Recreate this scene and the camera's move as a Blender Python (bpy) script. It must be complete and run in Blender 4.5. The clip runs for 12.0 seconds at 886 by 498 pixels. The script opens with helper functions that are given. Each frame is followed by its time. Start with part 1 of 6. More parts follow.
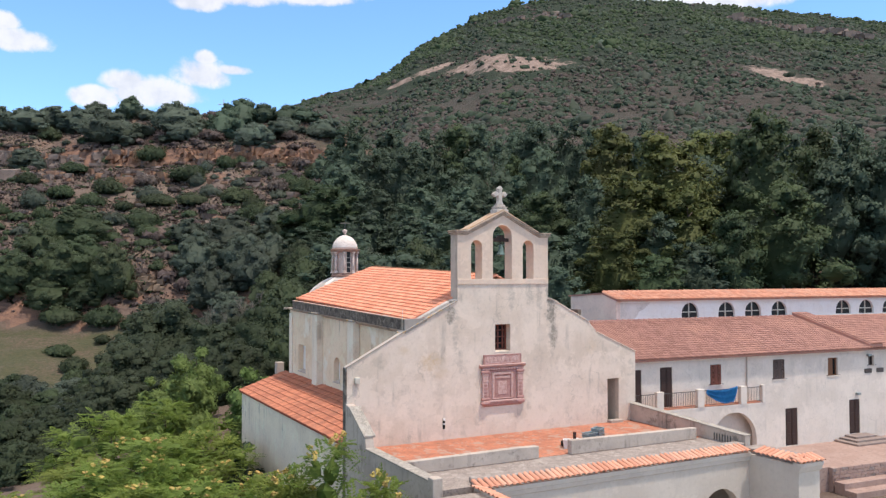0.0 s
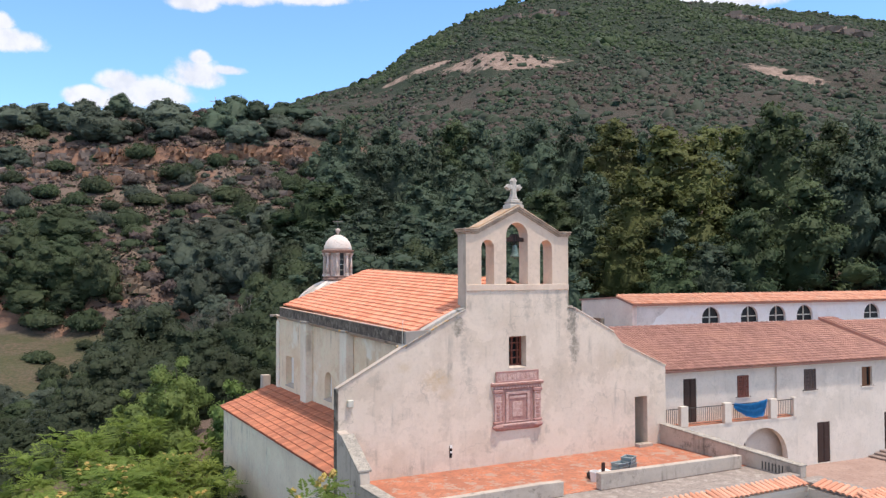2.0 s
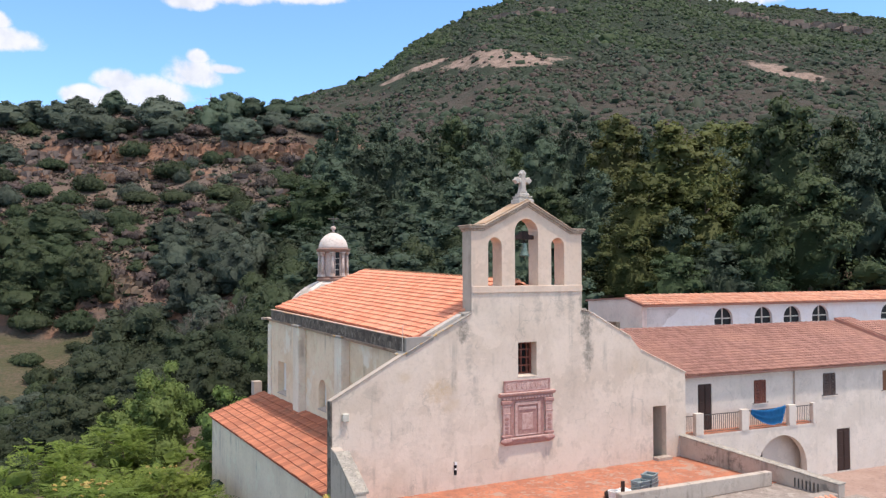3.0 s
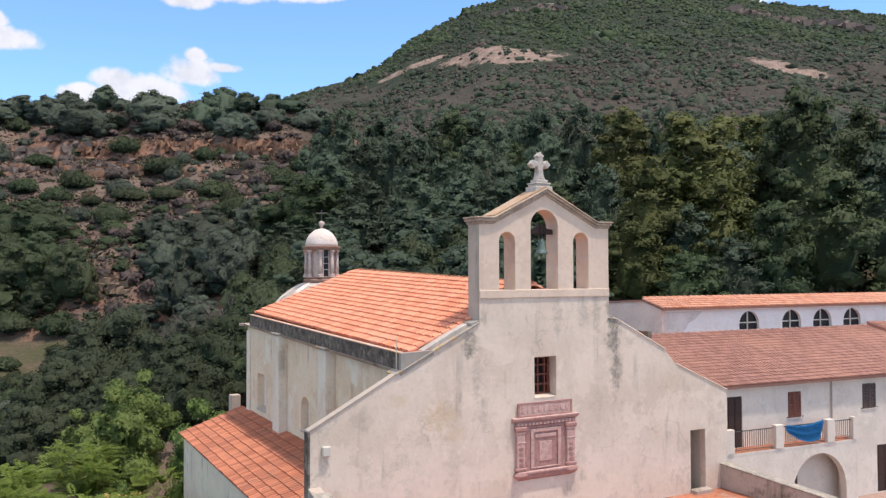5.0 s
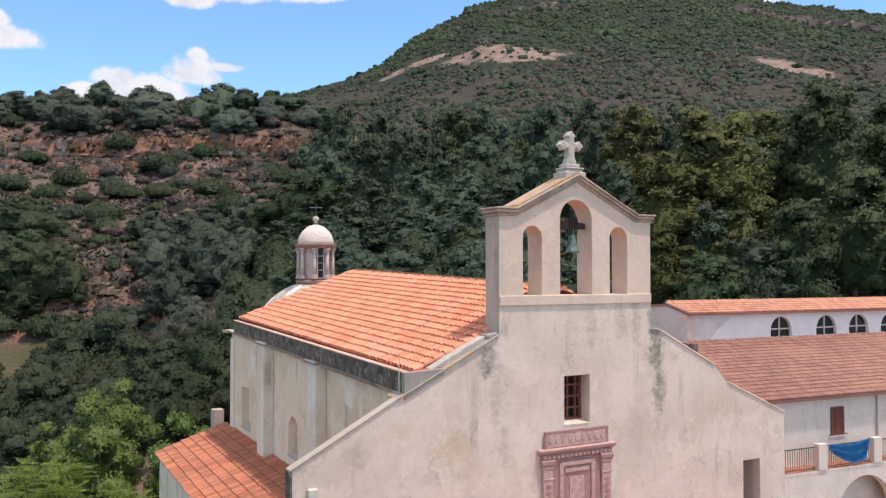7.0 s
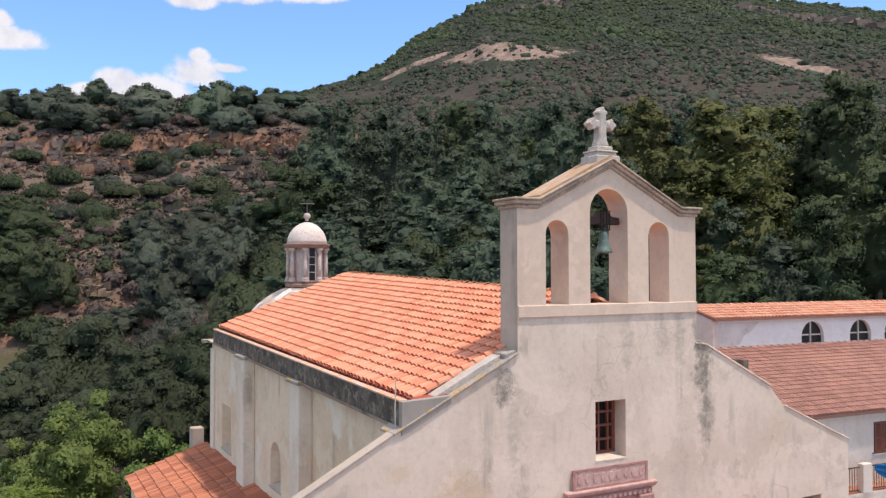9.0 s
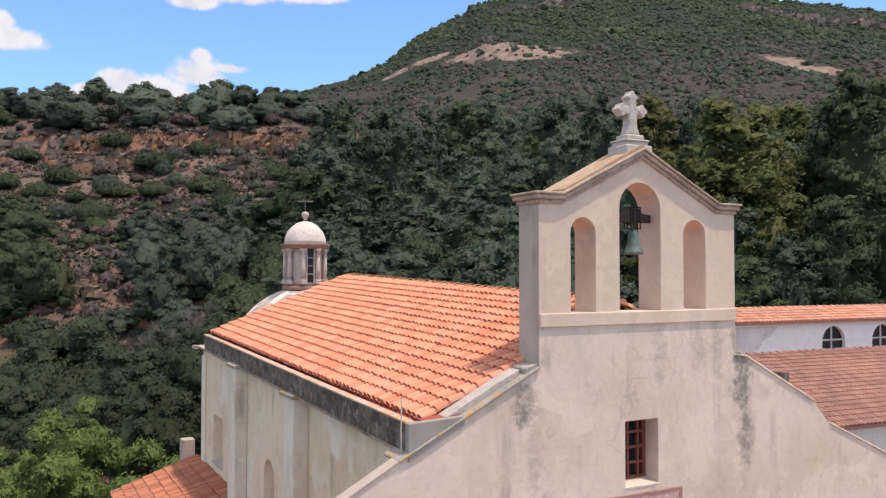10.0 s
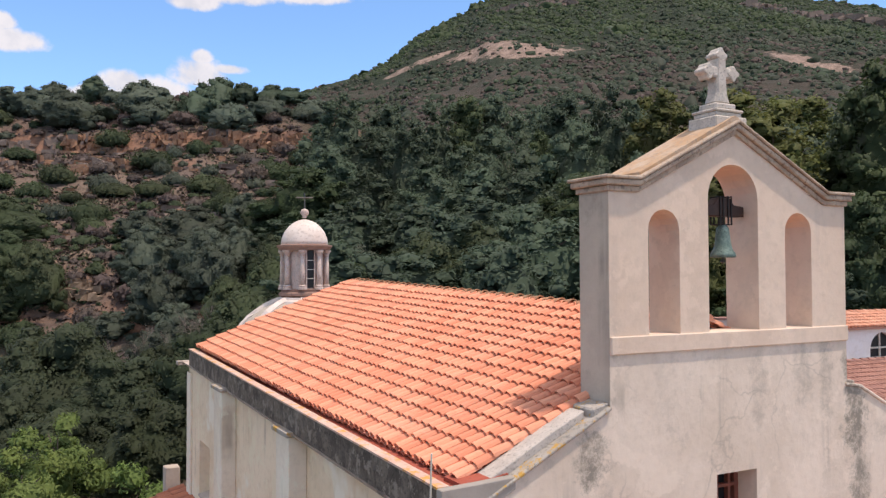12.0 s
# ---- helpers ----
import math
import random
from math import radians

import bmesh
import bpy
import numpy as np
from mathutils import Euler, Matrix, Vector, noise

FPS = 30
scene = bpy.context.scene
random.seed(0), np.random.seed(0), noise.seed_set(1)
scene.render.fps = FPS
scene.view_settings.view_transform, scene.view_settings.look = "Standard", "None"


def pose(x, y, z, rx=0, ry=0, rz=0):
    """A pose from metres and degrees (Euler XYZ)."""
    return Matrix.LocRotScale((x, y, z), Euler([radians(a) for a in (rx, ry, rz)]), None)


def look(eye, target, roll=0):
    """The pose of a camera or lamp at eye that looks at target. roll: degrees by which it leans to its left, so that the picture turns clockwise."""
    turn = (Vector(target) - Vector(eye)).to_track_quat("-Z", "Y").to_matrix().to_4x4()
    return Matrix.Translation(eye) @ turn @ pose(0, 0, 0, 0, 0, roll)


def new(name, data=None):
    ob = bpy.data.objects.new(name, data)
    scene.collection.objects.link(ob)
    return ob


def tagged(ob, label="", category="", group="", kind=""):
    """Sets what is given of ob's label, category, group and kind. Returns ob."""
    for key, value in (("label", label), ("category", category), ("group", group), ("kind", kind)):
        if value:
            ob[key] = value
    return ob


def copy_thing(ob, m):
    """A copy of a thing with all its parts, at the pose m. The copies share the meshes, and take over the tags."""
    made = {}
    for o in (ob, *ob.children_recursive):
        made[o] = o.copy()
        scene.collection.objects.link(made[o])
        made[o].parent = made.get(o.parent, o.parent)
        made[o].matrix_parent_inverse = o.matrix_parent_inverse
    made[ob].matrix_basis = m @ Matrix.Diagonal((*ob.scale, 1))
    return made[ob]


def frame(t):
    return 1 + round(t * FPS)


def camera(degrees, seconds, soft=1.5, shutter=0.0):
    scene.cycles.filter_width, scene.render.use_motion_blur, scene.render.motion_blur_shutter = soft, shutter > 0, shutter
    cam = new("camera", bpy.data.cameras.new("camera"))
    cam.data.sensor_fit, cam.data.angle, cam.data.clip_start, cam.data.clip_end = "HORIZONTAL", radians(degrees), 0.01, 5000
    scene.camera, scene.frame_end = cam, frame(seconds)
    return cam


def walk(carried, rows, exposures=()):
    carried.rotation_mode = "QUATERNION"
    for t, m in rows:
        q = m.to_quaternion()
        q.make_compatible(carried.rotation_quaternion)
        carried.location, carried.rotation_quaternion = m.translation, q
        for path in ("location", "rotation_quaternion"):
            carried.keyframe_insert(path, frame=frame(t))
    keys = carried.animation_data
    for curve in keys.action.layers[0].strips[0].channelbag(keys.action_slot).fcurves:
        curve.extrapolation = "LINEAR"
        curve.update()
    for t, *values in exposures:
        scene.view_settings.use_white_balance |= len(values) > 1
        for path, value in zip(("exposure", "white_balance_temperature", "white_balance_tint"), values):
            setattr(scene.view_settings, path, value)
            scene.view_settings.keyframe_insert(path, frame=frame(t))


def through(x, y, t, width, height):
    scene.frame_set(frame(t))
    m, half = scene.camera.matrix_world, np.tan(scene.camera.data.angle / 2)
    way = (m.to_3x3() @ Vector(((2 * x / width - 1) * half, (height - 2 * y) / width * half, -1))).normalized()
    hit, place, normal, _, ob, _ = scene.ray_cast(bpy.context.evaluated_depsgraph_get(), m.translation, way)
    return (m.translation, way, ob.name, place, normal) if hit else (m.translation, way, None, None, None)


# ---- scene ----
cam = camera(57.2, 12.0, soft=1.35)
PATH = [
    (0, (-18.067, -28.994, 8.207), (-17.139, -27.224, 8.268), 0.0),
    (0.5, (-17.695, -28.181, 8.174), (-16.763, -26.412, 8.237), 0.0),
    (1, (-17.241, -27.182, 8.238), (-16.308, -25.414, 8.3), 0.0),
    (1.5, (-16.831, -26.116, 8.303), (-15.896, -24.35, 8.365), -0.0),
    (2, (-16.376, -24.964, 8.379), (-15.438, -23.198, 8.44), -0.1),
    (2.5, (-15.926, -23.877, 8.436), (-14.986, -22.113, 8.496), -0.1),
    (3, (-15.426, -22.791, 8.442), (-14.483, -21.027, 8.5), -0.2),
    (5, (-13.458, -18.892, 8.51), (-12.512, -17.131, 8.565), -0.2),
    (5.5, (-13.042, -17.996, 8.495), (-12.095, -16.236, 8.55), -0.2),
    (6, (-12.675, -17.059, 8.539), (-11.728, -15.299, 8.597), -0.1),
    (6.5, (-12.285, -16.25, 8.558), (-11.339, -14.488, 8.613), -0.1),
    (7, (-11.916, -15.467, 8.536), (-10.972, -13.705, 8.592), -0.0),
    (9, (-10.432, -12.559, 8.622), (-9.493, -10.794, 8.678), -0.1),
    (9.5, (-10.095, -11.777, 8.625), (-9.157, -10.011, 8.681), -0.0),
    (10, (-9.79, -10.967, 8.665), (-8.853, -9.201, 8.723), -0.0),
    (10.5, (-9.462, -10.105, 8.718), (-8.526, -8.339, 8.775), -0.1),
    (11, (-9.171, -9.338, 8.753), (-8.237, -7.571, 8.809), -0.1),
    (11.5, (-8.883, -8.575, 8.773), (-7.95, -6.807, 8.829), -0.2),
    (12, (-8.691, -7.911, 8.794), (-7.758, -6.143, 8.852), -0.2),
]
walk(cam, [(t, look(eye, target, roll)) for t, eye, target, roll in PATH], exposures=[(0, -0.08, 6600, 14), (3, -0.06, 6680, 15), (5, -0.11, 6760, 16), (9, -0.17, 6940, 18), (12, -0.22, 7060, 19)])

# ---- light ----
SUN_DIR = Vector((0.18, -0.25, 1.0)).normalized()
sun = new("sun", bpy.data.lights.new("sun", "SUN"))
sun.data.energy, sun.data.angle, sun.data.color = 3.9, radians(2.0), (1.0, 0.93, 0.83)
sun.matrix_world = look(SUN_DIR * 200, (0, 0, 0))
scene.view_settings.exposure = 0.0


def node(nt, kind, **kw):
    """A shader node; lower-case keywords set properties, the others inputs ('_' for a blank)."""
    n = nt.nodes.new(kind)
    for k, v in kw.items():
        key = k.replace("_", " ")
        if key in n.inputs:
            n.inputs[key].default_value = v
        else:
            setattr(n, k, v)
    return n


def link(nt, a, b):
    nt.links.new(a, b)


def math_node(nt, op, a, b=None):
    n = nt.nodes.new("ShaderNodeMath")
    n.operation = op
    for i, v in enumerate((a, b)):
        if v is None:
            continue
        if isinstance(v, (int, float)):
            n.inputs[i].default_value = v
        else:
            link(nt, v, n.inputs[i])
    return n.outputs[0]


def ramp(nt, value, lo, hi, a=0.0, b=1.0):
    n = nt.nodes.new("ShaderNodeMapRange")
    n.interpolation_type = "SMOOTHSTEP"
    link(nt, value, n.inputs[0])
    for i, v in zip((1, 2, 3, 4), (lo, hi, a, b)):
        n.inputs[i].default_value = v
    return n.outputs[0]


def mix(nt, fac, a, b, blend="MIX"):
    n = nt.nodes.new("ShaderNodeMix")
    n.data_type, n.blend_type = "RGBA", blend
    if isinstance(fac, (int, float)):
        n.inputs[0].default_value = fac
    else:
        link(nt, fac, n.inputs[0])
    for i, v in ((6, a), (7, b)):
        if isinstance(v, (tuple, list)):
            n.inputs[i].default_value = (*v[:3], 1)
        else:
            link(nt, v, n.inputs[i])
    return n.outputs[2]


def noise_tex(nt, coords, scale, detail=4.0, rough=0.55, stretch=(1, 1, 1), shift=(0, 0, 0)):
    m = nt.nodes.new("ShaderNodeMapping")
    m.inputs["Scale"].default_value = stretch
    m.inputs["Location"].default_value = shift
    link(nt, coords, m.inputs["Vector"])
    n = node(nt, "ShaderNodeTexNoise", Scale=scale, Detail=detail, Roughness=rough)
    link(nt, m.outputs[0], n.inputs["Vector"])
    return n.outputs[0]


def place_coords(nt):
    """Position in the world, in metres."""
    return nt.nodes.new("ShaderNodeNewGeometry").outputs["Position"]


def base_mat(name, rough=0.9):
    m = bpy.data.materials.new(name)
    m.use_nodes = True
    nt = m.node_tree
    b = nt.nodes["Principled BSDF"]
    b.inputs["Roughness"].default_value = rough
    if "Specular IOR Level" in b.inputs:
        b.inputs["Specular IOR Level"].default_value = 0.3
    return m, nt, b


def bump(nt, b, height, strength=0.3, distance=0.02):
    n = node(nt, "ShaderNodeBump", Strength=strength, Distance=distance)
    link(nt, height, n.inputs["Height"])
    link(nt, n.outputs[0], b.inputs["Normal"])


# sky: clear blue with a few cumulus clouds
world = bpy.data.worlds.new("sky")
scene.world = world
world.use_nodes = True
nt = world.node_tree
bg = nt.nodes["Background"]
sky = node(nt, "ShaderNodeTexSky", sky_type="NISHITA")
sky.sun_disc = False
sky.sun_elevation = math.asin(SUN_DIR.z)
sky.sun_rotation = math.atan2(SUN_DIR.x, SUN_DIR.y)
sky.air_density, sky.dust_density, sky.ozone_density = 1.0, 0.15, 2.0
dirs = nt.nodes.new("ShaderNodeTexCoord").outputs["Generated"]
warp = noise_tex(nt, dirs, 9.0, 7.0, 0.62)
warp2 = noise_tex(nt, dirs, 34.0, 5.0, 0.6, shift=(3, 1, 7))
sep = nt.nodes.new("ShaderNodeSeparateXYZ")
link(nt, dirs, sep.inputs[0])
azim = math_node(nt, "ARCTAN2", sep.outputs[0], sep.outputs[1])
elev = math_node(nt, "ARCSINE", sep.outputs[2])


def cloud(az, el, wide, high, flat=1.0):
    """A soft-edged cumulus at an azimuth and elevation in degrees, with its half width and height; flat thins the lower half."""
    dx = math_node(nt, "DIVIDE", math_node(nt, "SUBTRACT", azim, radians(az)), radians(wide))
    dy = math_node(nt, "DIVIDE", math_node(nt, "SUBTRACT", elev, radians(el)), radians(high))
    low = math_node(nt, "MINIMUM", dy, 0.0)
    dy = math_node(nt, "ADD", dy, math_node(nt, "MULTIPLY", low, flat))
    return math_node(nt, "SUBTRACT", 1.0, math_node(nt, "ADD", math_node(nt, "MULTIPLY", dx, dx), math_node(nt, "MULTIPLY", dy, dy)))


CLOUDS = []
for spec in ((10.9, 13.1, 2.3, 1.5, 0.8), (11.2, 14.3, 0.9, 0.7, 0.8), (13.0, 13.7, 1.4, 0.45, 0.3), (6.3, 12.4, 1.6, 1.0, 0.8), (8.3, 11.9, 3.4, 1.3, 0.3), (4.3, 11.3, 1.7, 0.8, 0.3),
             (15.3, 19.3, 8.5, 2.1, 0.6), (10.8, 17.9, 2.2, 1.0, 0.5), (13.5, 18.4, 3.5, 1.0, 0.5), (18.5, 18.7, 3.4, 0.9, 0.5), (-0.6, 14.3, 2.6, 1.0, 0.3), (-1.2, 15.3, 1.4, 0.8, 0.5), (46.5, 18.0, 6.5, 1.5, 0.5), (40.0, 18.6, 3.2, 1.0, 0.5),
             (-40, 20, 9, 3, 0.5), (80, 24, 11, 4, 0.5), (120, 18, 14, 4, 0.6), (-95, 22, 12, 4, 0.5), (-150, 28, 13, 5, 0.4), (165, 16, 12, 3, 0.6)):
    CLOUDS.append(cloud(*spec))
total = CLOUDS[0]
for c in CLOUDS[1:]:
    total = math_node(nt, "MAXIMUM", total, c)
total = math_node(nt, "MAXIMUM", total, -1.2)
edge = math_node(nt, "ADD", math_node(nt, "MULTIPLY", math_node(nt, "SUBTRACT", warp, 0.5), 2.3), math_node(nt, "MULTIPLY", math_node(nt, "SUBTRACT", warp2, 0.5), 1.3))
cover = ramp(nt, math_node(nt, "ADD", total, edge), 0.0, 0.7)
# broken cloud above the camera's view, added for a stronger, whiter fill light
high = math_node(nt, "MULTIPLY", ramp(nt, noise_tex(nt, dirs, 3.2, 6, 0.6, shift=(1, 4, 2)), 0.28, 0.46), ramp(nt, elev, radians(21), radians(27)))
cover = math_node(nt, "MAXIMUM", cover, high)
tone = ramp(nt, warp2, 0.3, 0.65, 0.0, 1.0)
white = mix(nt, tone, (3.7, 3.95, 4.3), (4.6, 4.75, 4.95))
blue = mix(nt, 1.0, sky.outputs[0], (0.73, 1.0, 1.2), "MULTIPLY")
link(nt, mix(nt, math_node(nt, "MULTIPLY", cover, 0.92), blue, white), bg.inputs[0])
bg.inputs[1].default_value = 0.225

# ---- materials ----


def plaster(name, light, dark, grey, streak=0.6, patches=(), fresh=None, blots=0.2, cracks=0.0, tan=(), tint=(0.60, 0.45, 0.29)):
    """Old lime plaster: blotches, rain streaks and grey patches (x, z, half width, half height)."""
    m, nt, b = base_mat(name, 0.92)
    p = place_coords(nt)
    big = noise_tex(nt, p, 0.55, 5, 0.6)
    col = mix(nt, ramp(nt, big, 0.38, 0.68), light, dark)
    fine = noise_tex(nt, p, 7.0, 5, 0.65)
    col = mix(nt, ramp(nt, fine, 0.45, 0.75, 0.0, 0.35), col, tuple(0.78 * c for c in dark))
    run = noise_tex(nt, p, 1.0, 5, 0.6, stretch=(2.6, 2.6, 0.22))
    blot = noise_tex(nt, p, 0.9, 3, 0.5, shift=(5, 2, 9))
    runs = math_node(nt, "MULTIPLY", ramp(nt, run, 0.5, 0.72), ramp(nt, blot, 0.42, 0.7))
    col = mix(nt, math_node(nt, "MULTIPLY", runs, streak), col, grey)
    col = mix(nt, ramp(nt, noise_tex(nt, p, 1.3, 7, 0.75, shift=(7, 1, 3)), 0.55, 0.66, 0.0, blots), col, grey)
    col = mix(nt, ramp(nt, noise_tex(nt, p, 0.8, 6, 0.7, shift=(3, 8, 2)), 0.54, 0.58, 0.0, 0.5), col, tuple(min(1.08 * c, 0.85) for c in light))
    if cracks:
        wob = nt.nodes.new("ShaderNodeTexNoise")
        wob.inputs["Scale"].default_value = 1.6
        wob.inputs["Detail"].default_value = 6
        link(nt, p, wob.inputs["Vector"])
        add = nt.nodes.new("ShaderNodeVectorMath")
        add.operation = "MULTIPLY_ADD"
        link(nt, wob.outputs["Color"], add.inputs[0])
        add.inputs[1].default_value = (1.3, 1.3, 1.3)
        link(nt, p, add.inputs[2])
        vor = nt.nodes.new("ShaderNodeTexVoronoi")
        vor.feature = "DISTANCE_TO_EDGE"
        vor.inputs["Scale"].default_value = 0.55
        link(nt, add.outputs[0], vor.inputs["Vector"])
        line = math_node(nt, "MULTIPLY", ramp(nt, vor.outputs["Distance"], 0.016, 0.0), ramp(nt, noise_tex(nt, p, 0.7, 3, 0.5, shift=(1, 9, 5)), 0.46, 0.6, 0.0, cracks))
        col = mix(nt, line, col, grey)
    for spots, tone in ((patches, grey), (tan, tint)):
        if not spots:
            continue
        s = nt.nodes.new("ShaderNodeSeparateXYZ")
        link(nt, p, s.inputs[0])
        rag = noise_tex(nt, p, 4.5, 8, 0.78)
        acc = None
        for px, pz, wx, wz, amount in spots:
            dx = math_node(nt, "DIVIDE", math_node(nt, "SUBTRACT", s.outputs[0], px), wx)
            dz = math_node(nt, "DIVIDE", math_node(nt, "SUBTRACT", s.outputs[2], pz), wz)
            q = math_node(nt, "SUBTRACT", 1.0, math_node(nt, "ADD", math_node(nt, "MULTIPLY", dx, dx), math_node(nt, "MULTIPLY", dz, dz)))
            q = math_node(nt, "ADD", q, math_node(nt, "MULTIPLY", math_node(nt, "SUBTRACT", rag, 0.52), 4.5))
            q = math_node(nt, "MULTIPLY", ramp(nt, q, 0.0, 1.5), amount)
            acc = q if acc is None else math_node(nt, "MAXIMUM", acc, q)
        col = mix(nt, acc, col, tone)
    if fresh:
        spot = noise_tex(nt, p, 0.45, 4, 0.7, shift=(11, 4, 3))
        col = mix(nt, ramp(nt, spot, 0.56, 0.66), col, fresh)
    link(nt, col, b.inputs["Base Color"])
    h = math_node(nt, "ADD", math_node(nt, "MULTIPLY", fine, 0.6), math_node(nt, "MULTIPLY", big, 1.5))
    bump(nt, b, h, 0.35, 0.03)
    return m


def weathered(name, c1, c2, c3, scale=3.0, rough=0.9, spots=None, strength=0.4, metal=0.0):
    """Stone, cement, wood or metal in three tones at two scales, with optional spots of lichen."""
    m, nt, b = base_mat(name, rough)
    b.inputs["Metallic"].default_value = metal
    p = place_coords(nt)
    a = noise_tex(nt, p, scale, 6, 0.65)
    f = noise_tex(nt, p, scale * 7, 4, 0.6, shift=(2, 5, 1))
    col = mix(nt, ramp(nt, a, 0.35, 0.65), c1, c2)
    col = mix(nt, ramp(nt, f, 0.5, 0.72), col, c3)
    if spots:
        g = noise_tex(nt, p, scale * 1.7, 6, 0.75, shift=(9, 3, 4))
        col = mix(nt, ramp(nt, g, 0.52, 0.6), col, spots)
    link(nt, col, b.inputs["Base Color"])
    bump(nt, b, math_node(nt, "ADD", a, math_node(nt, "MULTIPLY", f, 0.5)), strength, 0.02)
    return m


def tile_mat(name, c1, c2, c3, old=0.2, big=1.1):
    """Fired clay: one tone a tile, with dusty and sooty blotches."""
    m, nt, b = base_mat(name, 0.85)
    p = place_coords(nt)
    g = nt.nodes.new("ShaderNodeNewGeometry")
    o = nt.nodes.new("ShaderNodeObjectInfo")
    r = math_node(nt, "FRACT", math_node(nt, "ADD", g.outputs["Random Per Island"], math_node(nt, "MULTIPLY", o.outputs["Random"], 7.31)))
    col = mix(nt, ramp(nt, r, 0.1, 0.9), c1, c2)
    a = noise_tex(nt, p, big, 6, 0.7)
    f = noise_tex(nt, p, 16, 4, 0.6)
    col = mix(nt, math_node(nt, "MULTIPLY", ramp(nt, a, 0.45, 0.75), old), col, c3)
    col = mix(nt, ramp(nt, f, 0.52, 0.75, 0.0, 0.35), col, tuple(0.7 * x for x in c2))
    link(nt, col, b.inputs["Base Color"])
    bump(nt, b, f, 0.25, 0.008)
    return m


def leaf_mat(name, c1, c2, c3, through=0.25, spread=0.8, patch_size=0.35):
    """Foliage: a tone for each leaf or clump, a tint for each plant, some light through the leaf."""
    m, nt, b = base_mat(name, 0.7)
    b.inputs["Specular IOR Level"].default_value = 0.3
    g = nt.nodes.new("ShaderNodeNewGeometry")
    o = nt.nodes.new("ShaderNodeObjectInfo")
    col = mix(nt, g.outputs["Random Per Island"], tuple(0.9 * c for c in c1), tuple(1.04 * c for c in c2))
    patch = noise_tex(nt, place_coords(nt), patch_size, 4, 0.65)
    col = mix(nt, ramp(nt, patch, 0.4, 0.7, 0.0, 0.6), col, c3)
    v = nt.nodes.new("ShaderNodeHueSaturation")
    v.inputs["Hue"].default_value = 0.5
    link(nt, ramp(nt, o.outputs["Random"], 0, 1, 1 - spread * 0.5, 1 + spread * 0.5), v.inputs["Value"])
    link(nt, math_node(nt, "ADD", 0.478, math_node(nt, "MULTIPLY", math_node(nt, "FRACT", math_node(nt, "MULTIPLY", o.outputs["Random"], 13.7)), 0.03)), v.inputs["Hue"])
    link(nt, col, v.inputs["Color"])
    link(nt, v.outputs[0], b.inputs["Base Color"])
    t = nt.nodes.new("ShaderNodeBsdfTranslucent")
    link(nt, v.outputs[0], t.inputs["Color"])
    x = nt.nodes.new("ShaderNodeMixShader")
    x.inputs[0].default_value = through
    link(nt, b.outputs[0], x.inputs[1])
    link(nt, t.outputs[0], x.inputs[2])
    link(nt, x.outputs[0], nt.nodes["Material Output"].inputs[0])
    return m


def plain(name, color, rough=0.6, metal=0.0, vary=0.25):
    m, nt, b = base_mat(name, rough)
    b.inputs["Metallic"].default_value = metal
    f = noise_tex(nt, place_coords(nt), 9.0, 4, 0.6)
    link(nt, mix(nt, ramp(nt, f, 0.4, 0.7, 0.0, vary), color, tuple(0.5 * c for c in color)), b.inputs["Base Color"])
    return m


M = {}
M["facade"] = plaster("facade_plaster", (0.742, 0.628, 0.524), (0.645, 0.532, 0.43), (0.27, 0.24, 0.20), 0.75, cracks=0.3, blots=0.24,
                      patches=((2.42, 6.6, 0.36, 0.8, 1.5), (2.5, 5.6, 0.3, 0.8, 1.1), (2.3, 7.3, 0.24, 0.5, 1.2), (-2.5, 6.5, 0.36, 0.5, 1.2), (-2.3, 5.6, 0.2, 0.9, 0.5), (1.3, 7.3, 0.3, 0.6, 0.5), (0.4, 7.2, 0.25, 0.8, 0.45), (1.8, 7.3, 0.22, 0.9, 0.55),
                               (-1.3, 7.3, 0.35, 0.7, 0.25), (1.8, 4.6, 0.5, 1.4, 0.18), (-4.2, 2.9, 0.3, 0.7, 0.2), (-3.0, 3.3, 0.3, 0.9, 0.18)),
                      tan=((-3.4, 4.7, 0.7, 0.5, 0.9), (-3.0, 4.2, 0.5, 0.3, 0.5), (-4.6, 5.2, 0.4, 0.25, 0.5), (4.6, 5.0, 0.4, 0.5, 0.35)))
M["gable"] = plaster("gable_plaster", (0.73, 0.58, 0.465), (0.66, 0.51, 0.40), (0.36, 0.32, 0.28), 0.5, cracks=0.1, blots=0.1)
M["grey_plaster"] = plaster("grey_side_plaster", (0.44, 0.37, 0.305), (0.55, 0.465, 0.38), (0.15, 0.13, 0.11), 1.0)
M["nave"] = plaster("nave_plaster", (0.86, 0.70, 0.52), (0.75, 0.575, 0.39), (0.42, 0.32, 0.22), 1.0, fresh=(0.86, 0.77, 0.64))
M["pilaster"] = plaster("pilaster_plaster", (0.86, 0.76, 0.63), (0.77, 0.65, 0.51), (0.38, 0.31, 0.245), 0.8)
M["aisle"] = plaster("aisle_plaster", (0.86, 0.73, 0.575), (0.77, 0.64, 0.50), (0.38, 0.33, 0.28), 0.9)
M["convent"] = plaster("convent_plaster", (0.74, 0.652, 0.57), (0.67, 0.587, 0.508), (0.42, 0.38, 0.34), 0.45, cracks=0.35)
M["white"] = plaster("white_limewash", (0.84, 0.815, 0.785), (0.79, 0.765, 0.73), (0.52, 0.50, 0.47), 0.3)
M["pink"] = plaster("pink_plaster", (0.82, 0.665, 0.575), (0.75, 0.60, 0.52), (0.4, 0.35, 0.33), 0.4)
